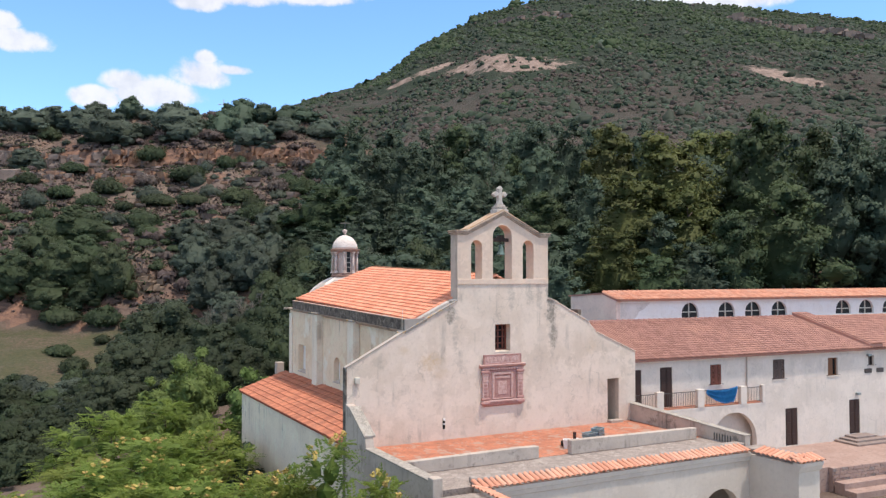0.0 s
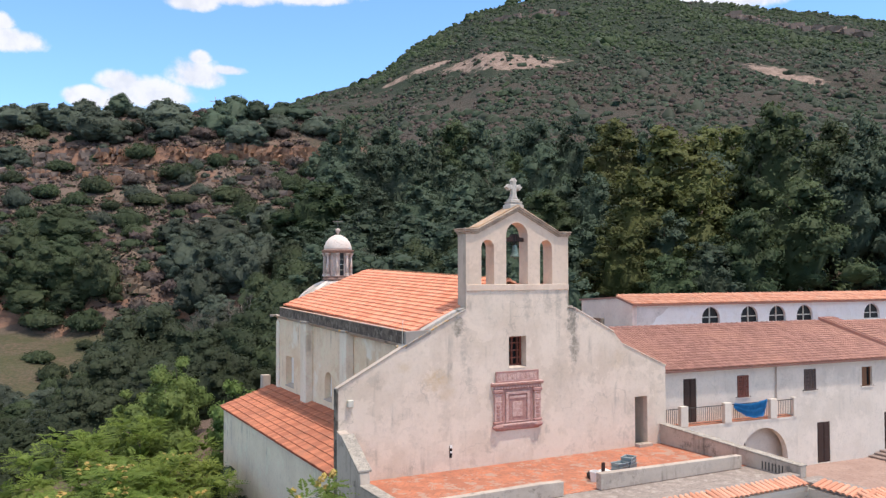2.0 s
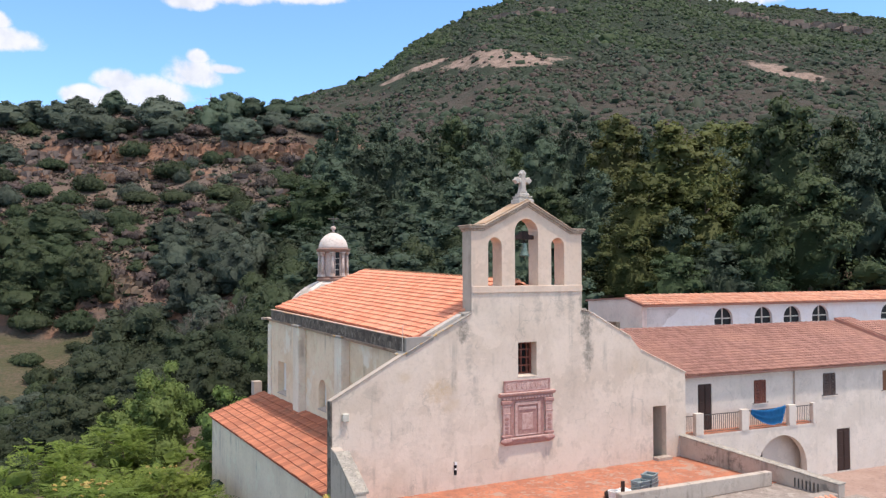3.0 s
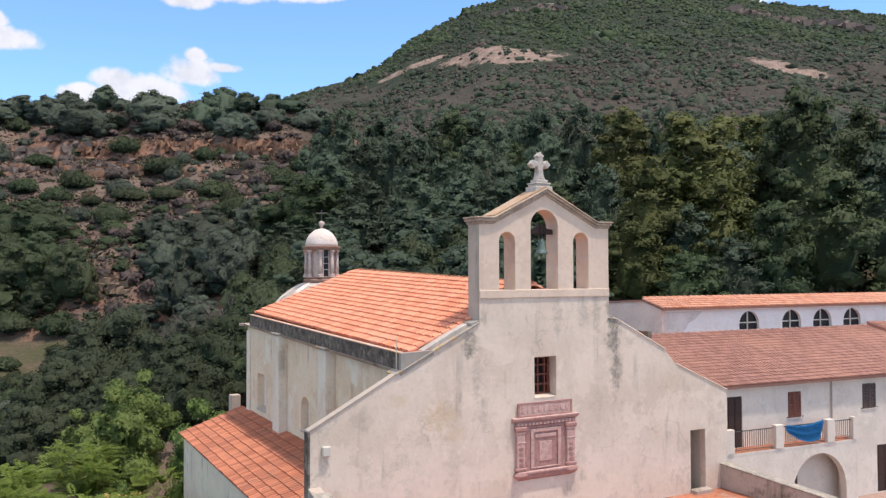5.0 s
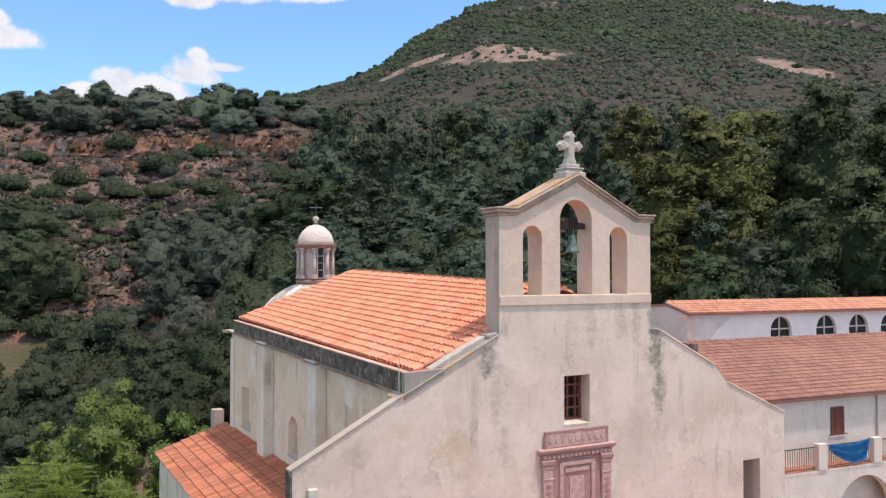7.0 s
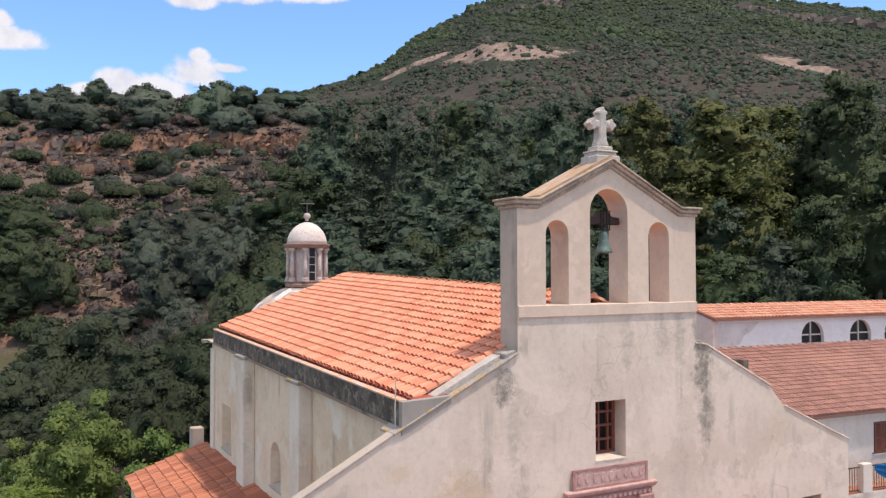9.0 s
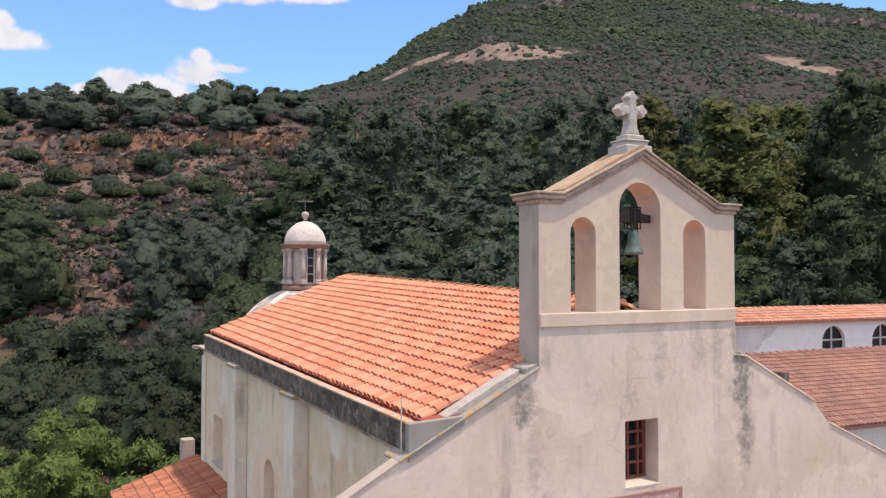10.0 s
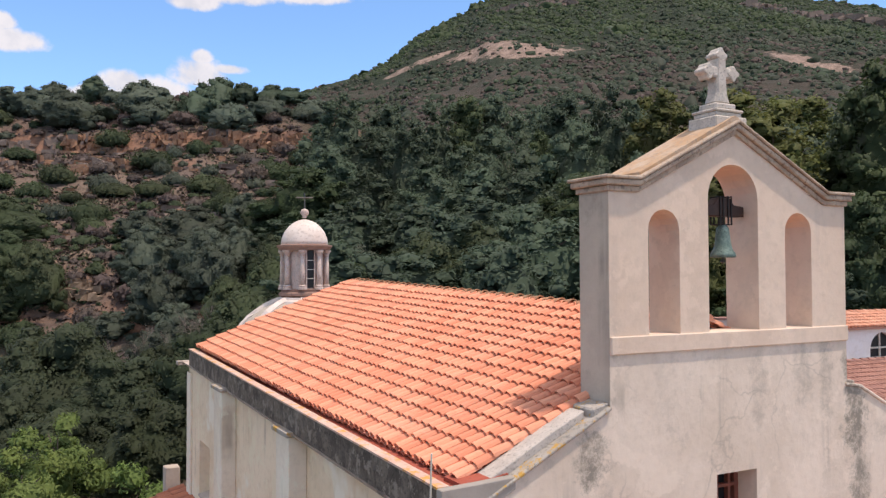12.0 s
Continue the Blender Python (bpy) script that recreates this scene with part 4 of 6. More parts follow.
ridge_run(R0 + Vector((0, 0, 0.07)), R1 + Vector((0, 0, 0.07)), "ridge_tile", M["ridge_tile"], roof, 0.11, 0.33)
part("ridge_mortar", tube([R0 + Vector((-0.16, 0.3, 0.0)), R1 + Vector((-0.16, 0, 0.0))], 0.06, 6), M["mortar"], roof, "lichened ridge mortar")
ridge_run(E1 + Vector((-0.02, 0.0, 0.06)), R1 + Vector((0, 0, 0.03)), "hip_tile", M["tile"], roof, 0.09, 0.3)
ridge_run((3.9, 14.9, 6.78), R1, "hip_tile", M["tile"], roof, 0.11)

# side aisle
part("aisle_wall", box(-6.72, -6.3, 0.5, 17.05, -4.5, 1.62), M["aisle"], church, "white side aisle wall with rain streaks")
part("aisle_wall", slab([(-6.3, -4.5), (-4.24, -4.5), (-4.24, 2.4), (-6.3, 1.62)], 16.6, 17.05), M["aisle"], church)
part("aisle_cornice", slab([(-6.72, 1.50), (-6.80, 1.56), (-6.83, 1.64), (-6.4, 1.66), (-6.4, 1.50)], 0.52, 17.06), M["aisle"], church)
bm = slab([(-6.85, 1.64), (-4.245, 2.56), (-4.245, 2.46), (-6.85, 1.56)], 0.52, 17.08)
aroof = part("aisle_roof", bm, M["underlay"], church, "red clay tile aisle roof")
aup = Vector((-4.245 + 6.85, 0, 0.92)).normalized()
cover("aisle_tiles", aroof, M["aisle_tile"], (-6.92, 0.56, 1.63), (0, 1, 0), aup, lambda r: (0.1, 16.5), 8, 0.2, 0.345, 5, wide=0.168, rise=0.07, parts=lambda r, a: 2.0 < a < 9.0, seed=8)
part("aisle_stub", box(-4.72, -4.3, 17.06, 17.5, 0.5, 3.1), M["cement"], church, "small grey cement block", bevel=0.02)
for x0, x1 in ((4.24, 7.07),):
    part("right_aisle_wall", box(6.6, 7.07, 0.5, 17.0, -5.0, 4.0), M["facade"], church)
    part("right_aisle_roof", slab([(4.245, 5.2), (7.1, 4.1), (7.1, 4.0), (4.245, 5.1)], 0.5, 17.0), M["old_tile"], church)
part("wall_lamp", box(-6.68, -6.47, -0.12, -0.004, 4.03, 4.27), M["pale_box"], church, "small cream wall lamp", bevel=0.02)
# black sheet on the wall paints the shaded hole of the vent
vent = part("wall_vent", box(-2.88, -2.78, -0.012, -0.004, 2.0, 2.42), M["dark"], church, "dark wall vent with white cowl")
part("cowl", box(-2.87, -2.79, -0.05, -0.01, 2.33, 2.42), M["white"], vent)
part("cowl", box(-2.86, -2.80, -0.04, -0.01, 2.17, 2.22), M["white"], vent)

# dome and lantern
DC = (0.03, 18.7)
part("drum", lathe([(3.2, -5.0), (3.2, 5.6), (3.3, 5.65), (3.3, 5.85), (2.75, 5.9)], DC, 32), M["nave"], church)
dome = part("dome", lathe([(2.58 * math.cos(a), 5.5 + 2.5 * math.sin(a)) for a in [k * math.pi / 2 / 14 for k in range(14)]] + [(0.5, 8.0), (0.0, 8.02)], DC, 40), M["dome_grey"], church, "grey cement dome with cream ribs", smooth=True)
for k in range(8):
    a = math.pi / 8 + k * math.pi / 4
    run = [(DC[0] + 2.56 * math.cos(t) * math.cos(a), DC[1] + 2.56 * math.cos(t) * math.sin(a), 5.5 + 2.48 * math.sin(t)) for t in [j * math.pi / 2 / 12 for j in range(12)]]
    part("rib", tube(run, 0.16, 6), M["dome_white"], dome)
lan = part("lantern", lathe([(0.62, 8.0), (0.62, 9.66)], DC, 24), M["lantern"], church, "round dome lantern with columns")
part("lantern_plinth", lathe([(1.05, 7.7), (1.0, 7.86), (0.88, 7.9), (0.86, 7.98)], DC, 32), M["dome_white"], lan, "white round plinth")
part("lantern_base", lathe([(0.72, 7.98), (0.86, 8.04), (0.86, 8.12), (0.78, 8.18), (0.8, 8.24), (0.6, 8.26)], DC, 32), M["lantern_band"], lan)
for k in range(8):
    a = radians(22 + 45 * k)
    c = (DC[0] + 0.74 * math.cos(a), DC[1] + 0.74 * math.sin(a))
    col = part("column", lathe([(0.09, 8.40), (0.085, 8.8), (0.07, 9.36)], c, 12), M["lantern"], lan, smooth=True)
    part("column_base", lathe([(0.15, 8.242), (0.15, 8.30), (0.115, 8.32), (0.13, 8.35), (0.13, 8.38), (0.09, 8.40)], c, 12), M["lantern"], col)
    part("capital", lathe([(0.075, 9.36), (0.1, 9.38), (0.08, 9.41), (0.12, 9.48), (0.15, 9.5), (0.15, 9.56)], c, 12), M["lantern"], col)
    a = radians(44.5 + 45 * k)
    if k % 2 == 1:
        turn = Matrix.Translation((*DC, 0)) @ Matrix.Rotation(a, 4, "Z")
        w = part("lantern_window", box(0.61, 0.635, -0.12, 0.12, 8.3, 9.55), M["glass"], lan, "narrow dark window", matrix=turn)
        for z in (8.6, 8.9, 9.2):
            part("glazing_bar", box(0.63, 0.65, -0.12, 0.12, z, z + 0.025), M["pale_box"], w, matrix=turn)
        for y in (-0.16, 0.12):
            part("window_jamb", box(0.6, 0.67, y, y + 0.04, 8.27, 9.58), M["lantern"], w, matrix=turn)
part("lantern_cornice", lathe([(0.6, 9.55), (0.86, 9.57), (0.88, 9.62), (0.93, 9.68), (0.93, 9.73), (0.78, 9.76)], DC, 32), M["lantern_band"], lan)
part("cupola", lathe([(0.79 * math.cos(t) ** 1.12, 9.75 + 0.87 * math.sin(t)) for t in [j * math.pi / 2 / 12 for j in range(12)]] + [(0, 10.62)], DC, 32), M["dome_white"], lan, "white cupola", smooth=True)
part("finial", lathe([(0.05, 10.66), (0.09, 10.70), (0.06, 10.73), (0.13, 10.8), (0.145, 10.87), (0.11, 10.95), (0.0, 10.99)], DC, 14), M["lantern"], lan, smooth=True)
bm = tube([(DC[0], DC[1], 10.95), (DC[0], DC[1], 11.52)], 0.026, 5)
tube([(DC[0] - 0.27, DC[1] + 0.1, 11.36), (DC[0] + 0.27, DC[1] - 0.1, 11.36)], 0.026, 5, bm)
part("iron_cross", bm, M["iron"], lan, "thin iron cross")

# bell in the middle arch
bell = thing("bell", (-0.02, 0.28, 9.0), "verdigris bronze bell hung from a wooden headstock", "bell")
bc = (0.04, 0.28)
part("bell_body", lathe([(0.165, 8.99), (0.18, 9.0), (0.172, 9.04), (0.13, 9.11), (0.108, 9.2), (0.095, 9.32), (0.085, 9.4), (0.045, 9.45), (0.0, 9.46)], bc, 20), M["bronze"], bell, smooth=True)
part("clapper", lathe([(0.0, 8.9), (0.035, 8.93), (0.02, 8.98), (0.012, 9.2)], bc, 8), M["iron"], bell)
stock = part("headstock", slab([(-0.519, 9.56), (0.389, 9.56), (0.389, 9.70), (0.2, 9.72), (0.12, 9.82), (-0.1, 9.82), (-0.2, 9.72), (-0.519, 9.70)], 0.21, 0.37), M["wood_dark"], bell, bevel=0.012)
for x in (-0.09, -0.03, 0.06, 0.12):
    part("strap", slab(rect(0.195, 0.385, 9.44, 9.84), x, x + 0.022, "x", [rect(0.208, 0.372, 9.455, 9.825)]), M["strap"], stock)

# ---- roof terrace and the low wings round the court ----
terrace = thing("roof_terrace", (0, -3.5, -4.5), "flat terracotta roof terrace with stained cement parapets", "terrace")
part("terrace_body", box(-6.7, 6.75, -4.35, -0.002, -5.0, 1.54), M["wing"], terrace)
part("paving", box(-6.7, 6.75, -4.36, -0.003, 1.542, 1.56), M["terrace"], terrace, "worn orange terracotta paving")
part("flat_roof", box(-6.7, 6.75, -6.7, -4.362, 1.3, 1.55), M["flat_roof"], terrace, "stained cement flat roof")
part("roof_kerb", box(-5.2, 6.7, -6.64, -6.2, 1.552, 1.74), M["flat_roof"], terrace, "brown cement kerb behind the tiles", bevel=0.03)
part("front_parapet", slab([(-6.69, 1.56), (-1.32, 1.56), (-1.32, 2.0), (-2.2, 2.02), (-6.69, 1.98)], -4.5, -4.25), M["cement"], terrace, bevel=0.015)
part("front_parapet", slab([(0.08, 1.56), (6.3, 1.56), (6.3, 2.0), (0.08, 2.08)], -4.55, -4.3), M["cement"], terrace, bevel=0.015)
part("side_parapet", slab([(0.0, -5.0), (0.0, 3.3), (-0.45, 3.2), (-1.95, 2.36), (-2.05, 1.98), (-7.0, 1.97), (-7.0, -5.0)], -7.02, -6.7, "x"), M["cement"], terrace, "grey stained parapet with raked end", bevel=0.012)
part("parapet_cap", slab([(-0.47, 3.2), (-1.97, 2.36), (-1.97, 2.44), (-0.47, 3.28)], -7.07, -6.62, "x"), M["cap"], terrace, bevel=0.012)
part("parapet_cap", box(-7.06, -6.66, -6.98, -2.05, 1.972, 2.03), M["cap"], terrace, bevel=0.012)
part("corner_post", box(-7.06, -6.72, -7.35, -7.002, -5.0, 2.12), M["cement"], terrace, bevel=0.02)
part("right_parapet", slab([(0.4, -5.0), (0.4, 2.32), (-6.59, 1.97), (-6.59, -5.0)], 6.76, 7.05, "x"), M["cement"], terrace, "long grey cement parapet", bevel=0.012)
part("parapet_cap", slab([(0.4, 2.322), (-6.6, 1.972), (-6.6, 2.02), (0.4, 2.37)], 6.72, 7.1, "x"), M["cap"], terrace, bevel=0.01)
for k in range(7):
    part("grating_bar", box(6.74, 6.758, -5.9 + k * 0.14, -5.86 + k * 0.14, 1.58, 1.86), M["iron"], terrace)
wing = thing("cloister_wing", (0, -7, -4.5), "cream plastered low wing with arches and tiled edge", "wing")
wing_holes = [arched(4.1, 6.0, -4.99, 0.28), arched(0.4, 2.4, -4.99, 0.28), arched(-3.3, -1.3, -4.99, 0.28)]
part("court_wall", slab(rect(-5.3, 6.5, -5.0, 1.42), -7.0, -6.6, "y", wing_holes), M["wing"], wing)
part("court_moulding", slab([(-7.0, 1.16), (-7.06, 1.2), (-7.07, 1.34), (-7.1, 1.36), (-7.1, 1.50), (-6.72, 1.52), (-6.7, 1.16)], -5.3, 6.5, "x"), M["wing"], wing)
part("back_wall", box(-5.3, 6.5, -4.8, -4.6, -5.0, 1.29), M["wing"], wing)
part("left_wing_wall", box(-7.0, -5.3, -16.0, -7.36, -5.0, 1.42), M["cement"], wing)
part("flat_roof", box(-7.0, -5.5, -16.0, -7.36, 1.422, 1.55), M["flat_roof"], wing)
part("right_wing_wall", box(6.5, 7.6, -9.2, -6.601, -5.0, 1.42), M["wing"], wing)
part("right_wing_moulding", slab([(-9.2, 1.16), (-9.26, 1.2), (-9.3, 1.34), (-9.34, 1.36), (-9.34, 1.50), (-9.0, 1.52), (-9.0, 1.16)], 6.45, 7.65, "x"), M["wing"], wing)
part("right_wing_roof", box(6.6, 7.6, -9.1, -6.601, 1.422, 1.6), M["flat_roof"], wing)
cover("t", wing, M["strip_tile"], (-5.25, -7.13, 1.50), (1, 0, 0), Vector((0, 0.5, 0.17)), lambda r: (0.0, 11.7), 1, 0.215, 0.46, 6, 0.2, 0.075, parts=lambda r, a: True, seed=21)
cover("t", wing, M["strip_tile"], (-5.12, -15.8, 1.50), (0, 1, 0), Vector((-0.5, 0, 0.17)), lambda r: (0.0, 8.6), 1, 0.215, 0.46, 6, 0.2, 0.075, parts=lambda r, a: True, seed=22)
cover("t", wing, M["strip_tile"], (6.36, -9.1, 1.50), (0, 1, 0), Vector((0.5, 0, 0.17)), lambda r: (0.0, 1.9), 1, 0.215, 0.46, 6, 0.2, 0.075, parts=lambda r, a: True, seed=23)
cover("t", wing, M["strip_tile"], (6.5, -9.4, 1.50), (1, 0, 0), Vector((0, 0.5, 0.17)), lambda r: (0.0, 1.1), 1, 0.215, 0.46, 6, 0.2, 0.075, parts=lambda r, a: True, seed=24)

# mostly unseen pale paving, added to throw sunlight back up at the facade
court = part("court_paving", box(-5.3, 40, -40, -7.0, -4.62, -4.4), M["court"])
tagged(court, "paved courtyard, added pale and mostly unseen to bounce light on the church front", "paving", kind="structure")

# builder's odds and ends on the terrace
rng = random.Random(11)
for k, (tx, ty, tall) in enumerate(((1.85, -3.35, 4), (2.36, -3.2, 5))):
    ts = thing("tray_stack", (tx, ty, 1.56), "stack of grey-green plastic crates on the terrace", "crates", "crates on the terrace")
    for j in range(tall):
        z = 1.562 + 0.115 * j
        turn = Matrix.Translation((tx, ty, 0)) @ Matrix.Rotation(0.15 + 0.12 * rng.uniform(-1, 1) + 0.3 * k, 4, "Z")
        tray = part("tray", slab(rect(-0.24, 0.24, -0.18, 0.18), z, z + 0.1, "z", [rect(-0.215, 0.215, -0.155, 0.155)]), M["plastic"], ts, matrix=turn, bevel=0.006)
        part("tray_floor", box(-0.215, 0.215, -0.155, 0.155, z + 0.005, z + 0.02), M["plastic"], tray, matrix=turn)
        part("tray_rim", slab(rect(-0.262, 0.262, -0.202, 0.202), z + 0.084, z + 0.102, "z", [rect(-0.241, 0.241, -0.181, 0.181)]), M["plastic"], tray, matrix=turn)
plank = thing("timber_pile", (1.2, -3.7, 1.56), "loose dark boards and a post on the terrace", "timber")
for k in range(5):
    part("board", box(0.5 + 0.1 * k, 1.9 + 0.15 * k, -3.9 + 0.12 * k, -3.8 + 0.12 * k, 1.562 + 0.03 * (k % 2), 1.59 + 0.03 * (k % 2)), M["wood_dark"], plank)
part("board", box(0.9, 1.0, -3.62, -3.55, 1.62, 2.15), M["wood_dark"], plank)
for sx, sy, size, tone in ((1.25, -3.3, 0.3, "white"), (0.85, -3.2, 0.26, "strap"), (1.5, -3.05, 0.22, "plastic")):
    word = {"white": "white", "strap": "black", "plastic": "grey"}[tone]
    sack = thing("sack", (sx, sy, 1.56), "crumpled %s plastic sack on the terrace" % word, "sack", "sacks on the terrace")
    heap = lathe([(0.75 * size, 1.562), (size, 1.562 + 0.3 * size), (0.85 * size, 1.562 + 0.65 * size), (0.4 * size, 1.562 + 0.85 * size), (0.0, 1.562 + 0.8 * size)], (sx, sy), 11)
    for v in heap.verts:
        if v.co.z > 1.57:
            v.co += Vector((rng.uniform(-1, 1), rng.uniform(-1, 1), rng.uniform(-0.6, 0.6))) * 0.16 * size
    part("sack_body", heap, M[tone], sack, bevel=0.015)
pail = thing("pail", (0.62, -3.55, 1.56), "white plastic pail on the terrace", "pail")
part("pail_body", lathe([(0.13, 1.562), (0.16, 1.86), (0.17, 1.86), (0.17, 1.9), (0.14, 1.9), (0.12, 1.6)], (0.62, -3.55), 14), M["white"], pail)

# ---- convent ----
MC = Matrix.Translation((20, 8.45, 0)) @ Matrix.Rotation(radians(-4), 4, "Z")
convent = thing("convent", tuple(MC @ Vector((6, 5, -4.5))), "long white convent building with old clay tile roofs", "building")


def cpart(name, bm, mat, parent=None, label="", bevel=0.0):
    return part(name, bm, M[mat], parent or convent, label, matrix=MC, bevel=bevel)


WINS = [(0.42, 1.26, 1.25, 2.52, "wood_red"), (5.63, 6.59, 1.33, 2.62, "wood_grey"), (10.54, 11.47, 1.31, 2.53, "wood_warm"), (14.43, 14.97, 1.84, 2.53, "glass"), (18.5, 19.4, 1.3, 2.55, "wood_red")]
DOORS = [(6.66, 7.72, -3.05, -0.62, "wood_dark"), (12.5, 13.5, -2.73, -0.4, "wood_dark"), (-3.47, -2.55, 0.1, 2.52, "wood_dark"), (-5.75, -4.85, 0.1, 2.45, "wood_dark")]
YZ = -3.1
holes = [rect(a, b, c, d) for a, b, c, d, _ in WINS + DOORS]
cpart("front_wall", slab(rect(-11, 24, -5.0, 3.02), 0.0, 0.5, "y", holes), "convent", label="whitewashed front wall")
for a, b, c, d, mat in WINS:
    # black backing sheet in place of the shaded room
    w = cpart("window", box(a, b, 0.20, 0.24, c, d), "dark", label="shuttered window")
    if mat in ("wood_warm", "glass"):
        cpart("window_frame", slab(rect(a, b, c, d), 0.14, 0.2, "y", [rect(a + 0.07, (a + b) / 2 - 0.03, c + 0.07, d - 0.07), rect((a + b) / 2 + 0.03, b - 0.07, c + 0.07, d - 0.07)]), "wood_warm" if mat == "wood_warm" else "wood_grey", w)
        if mat == "wood_warm":
            cpart("shutter", box(a, a + 0.5, 0.06, 0.1, c + 0.02, d - 0.02), "wood_warm", w)
    else:
        m = (a + b) / 2
        for x0, x1 in ((a + 0.02, m - 0.01), (m + 0.01, b - 0.02)):
            sh = cpart("shutter", slab(rect(x0, x1, c + 0.02, d - 0.02), -0.05, 0.0, "y", [rect(x0 + 0.06, x1 - 0.06, c + 0.09, (c + d) / 2 - 0.03), rect(x0 + 0.06, x1 - 0.06, (c + d) / 2 + 0.03, d - 0.09)]), mat, w)
            for k in range(14):
                z = c + 0.1 + k * (d - c - 0.2) / 14
                cpart("slat", box(x0 + 0.055, x1 - 0.055, -0.04, -0.01, z, z + 0.05), mat, sh)
    cpart("window_sill", box(a - 0.06, b + 0.06, -0.045, 0.19, c - 0.05, c - 0.002), "convent", w)
    for x in (a - 0.12, b + 0.08):
        cpart("shutter_hook", box(x, x + 0.05, -0.07, -0.004, c + 0.02, c + 0.06), "iron", w)
for a, b, c, d, mat in DOORS:
    dr = cpart("door", box(a + 0.002, b - 0.002, 0.05, 0.1, c + 0.002, d - 0.002), mat, label="dark brown boarded double door")
    m = (a + b) / 2
    for x0, x1 in ((a + 0.03, m - 0.012), (m + 0.012, b - 0.03)):
        leaf = cpart("door_leaf", box(x0, x1, 0.015, 0.05, c + 0.03, d - 0.03), mat, dr)
        for k in range(3):
            z0 = c + 0.12 + k * (d - c - 0.2) / 3
            cpart("door_panel", box(x0 + 0.06, x1 - 0.06, -0.002, 0.015, z0, z0 + (d - c - 0.2) / 3 - 0.1), mat, leaf)
for x in (14.02, 15.19):
    v = cpart("vent", box(x, x + 0.7, -0.03, -0.003, 1.34, 1.65), "iron", label="grey wall vent")
    for k in range(4):
        cpart("louvre", box(x + 0.05, x + 0.65, -0.045, -0.03, 1.38 + k * 0.065, 1.41 + k * 0.065), "wood_grey", v)
for x, z in ((4.15, -0.05), (13.1, -0.1), (14.2, 2.5)):
    cpart("wall_lamp", box(x, x + 0.3, -0.25, -0.003, z, z + 0.16), "plastic", label="small grey wall lamp", bevel=0.02)
cpart("rain_pipe", tube([(3.35, -0.06, 3.0), (3.35, -0.06, 0.1)], 0.04, 6), "cement")
cpart("eave_course", slab([(0.0, 2.88), (-0.08, 2.92), (-0.16, 3.02), (0.0, 3.02)], -11, 24, "x"), "white")
# porch under the balcony
cpart("porch_wall", slab(rect(-11, 4.1, -5.0, 0.02), -0.9, -0.55, "y", [arched(-0.3, 3.28, -4.99, -0.38, 16), arched(-6.3, -2.7, -4.99, -0.38, 16)]), "convent")
cpart("porch_side", box(4.1 - 0.35, 4.1, -0.549, -0.004, -5.0, 0.02), "convent")
cpart("balcony_floor", box(-11, 4.1, -0.899, -0.004, 0.022, 0.10), "terrace", label="terracotta balcony floor")
cpart("balcony_edge", box(-11, 4.12, -0.91, -0.902, -0.02, 0.102), "convent")
cpart("porch_door", box(-0.2, 0.9, -0.06, -0.004, -3.1, -0.7), "wood_dark", label="dark door inside the arched porch")
for x in (-4.45, -1.4, 1.97, 3.75):
    cpart("balcony_pier", box(x, x + (0.5 if x < 3 else 0.22), -0.96, -0.7, 0.102, 1.2), "convent", label="white plastered balcony pier", bevel=0.01)
for x0, x1 in ((-6.9, -4.55), (-3.86, -1.47), (-0.8, 1.9), (2.56, 3.74)):
    rail = cpart("balcony_rail", box(x0, x1, -0.86, -0.82, 1.06, 1.1), "iron", label="plain iron balcony rail")
    cpart("lower_rail", box(x0, x1, -0.86, -0.83, 0.2, 0.225), "iron", rail)
    n = int((x1 - x0) / 0.13)
    for k in range(1, n):
        x = x0 + (x1 - x0) * k / n
        cpart("baluster", box(x - 0.009, x + 0.009, -0.85, -0.832, 0.2, 1.06), "iron", rail)
# tarpaulin over the rail
tarp = thing("tarpaulin", tuple(MC @ Vector((0.6, -0.9, 0.3))), "blue tarpaulin slung over the balcony rail", "tarpaulin")
bm = bmesh.new()
grid = []
for i in range(15):
    a = i / 14
    x = -0.72 + 2.45 * a
    top = 1.17 - 0.14 * math.sin(a * math.pi) + 0.08 * a
    low = 0.86 - 0.62 * math.sin(min(1, a * 1.25) * math.pi * 0.62) if a < 0.9 else 0.3 + (a - 0.9) * 7.5
    grid.append([bm.verts.new((x, -0.93 - 0.04 * math.sin(i * 2.1 + j * 1.3) - 0.03 * math.sin(j * 2.2), top + (min(low, top - 0.05) - top) * j / 6)) for j in range(7)])
for i in range(14):
    for j in range(6):
        bm.faces.new((grid[i][j], grid[i + 1][j], grid[i + 1][j + 1], grid[i][j + 1]))
bmesh.ops.solidify(bm, geom=bm.faces[:], thickness=0.012)
part("sheet", bm, M["tarp"], tarp, matrix=MC, smooth=True)

# lower roof
cup = Vector((0, 6.65, 1.82)).normalized()
MR = MC.to_3x3()
deckc = cpart("front_roof", slab([(-0.3, 3.03), (6.45, 4.87), (6.45, 4.75), (-0.3, 2.93)], -11, 26, "x"), "old_tile", label="faded old clay tile roof")
cover("t", deckc, M["old_tile"], MC @ Vector((-11, -0.36, 3.03)), MR @ Vector((1, 0, 0)), MR @ cup, lambda r: (0.0, 37), 18, 0.225, 0.385, 4, 0.175, 0.1, seed=31, taper=0.92)
cpart("verge_bed", slab([(-0.3, 3.1), (6.5, 4.97), (6.5, 5.27), (-0.3, 3.36)], 14.25, 15.5, "x"), "old_tile", deckc)
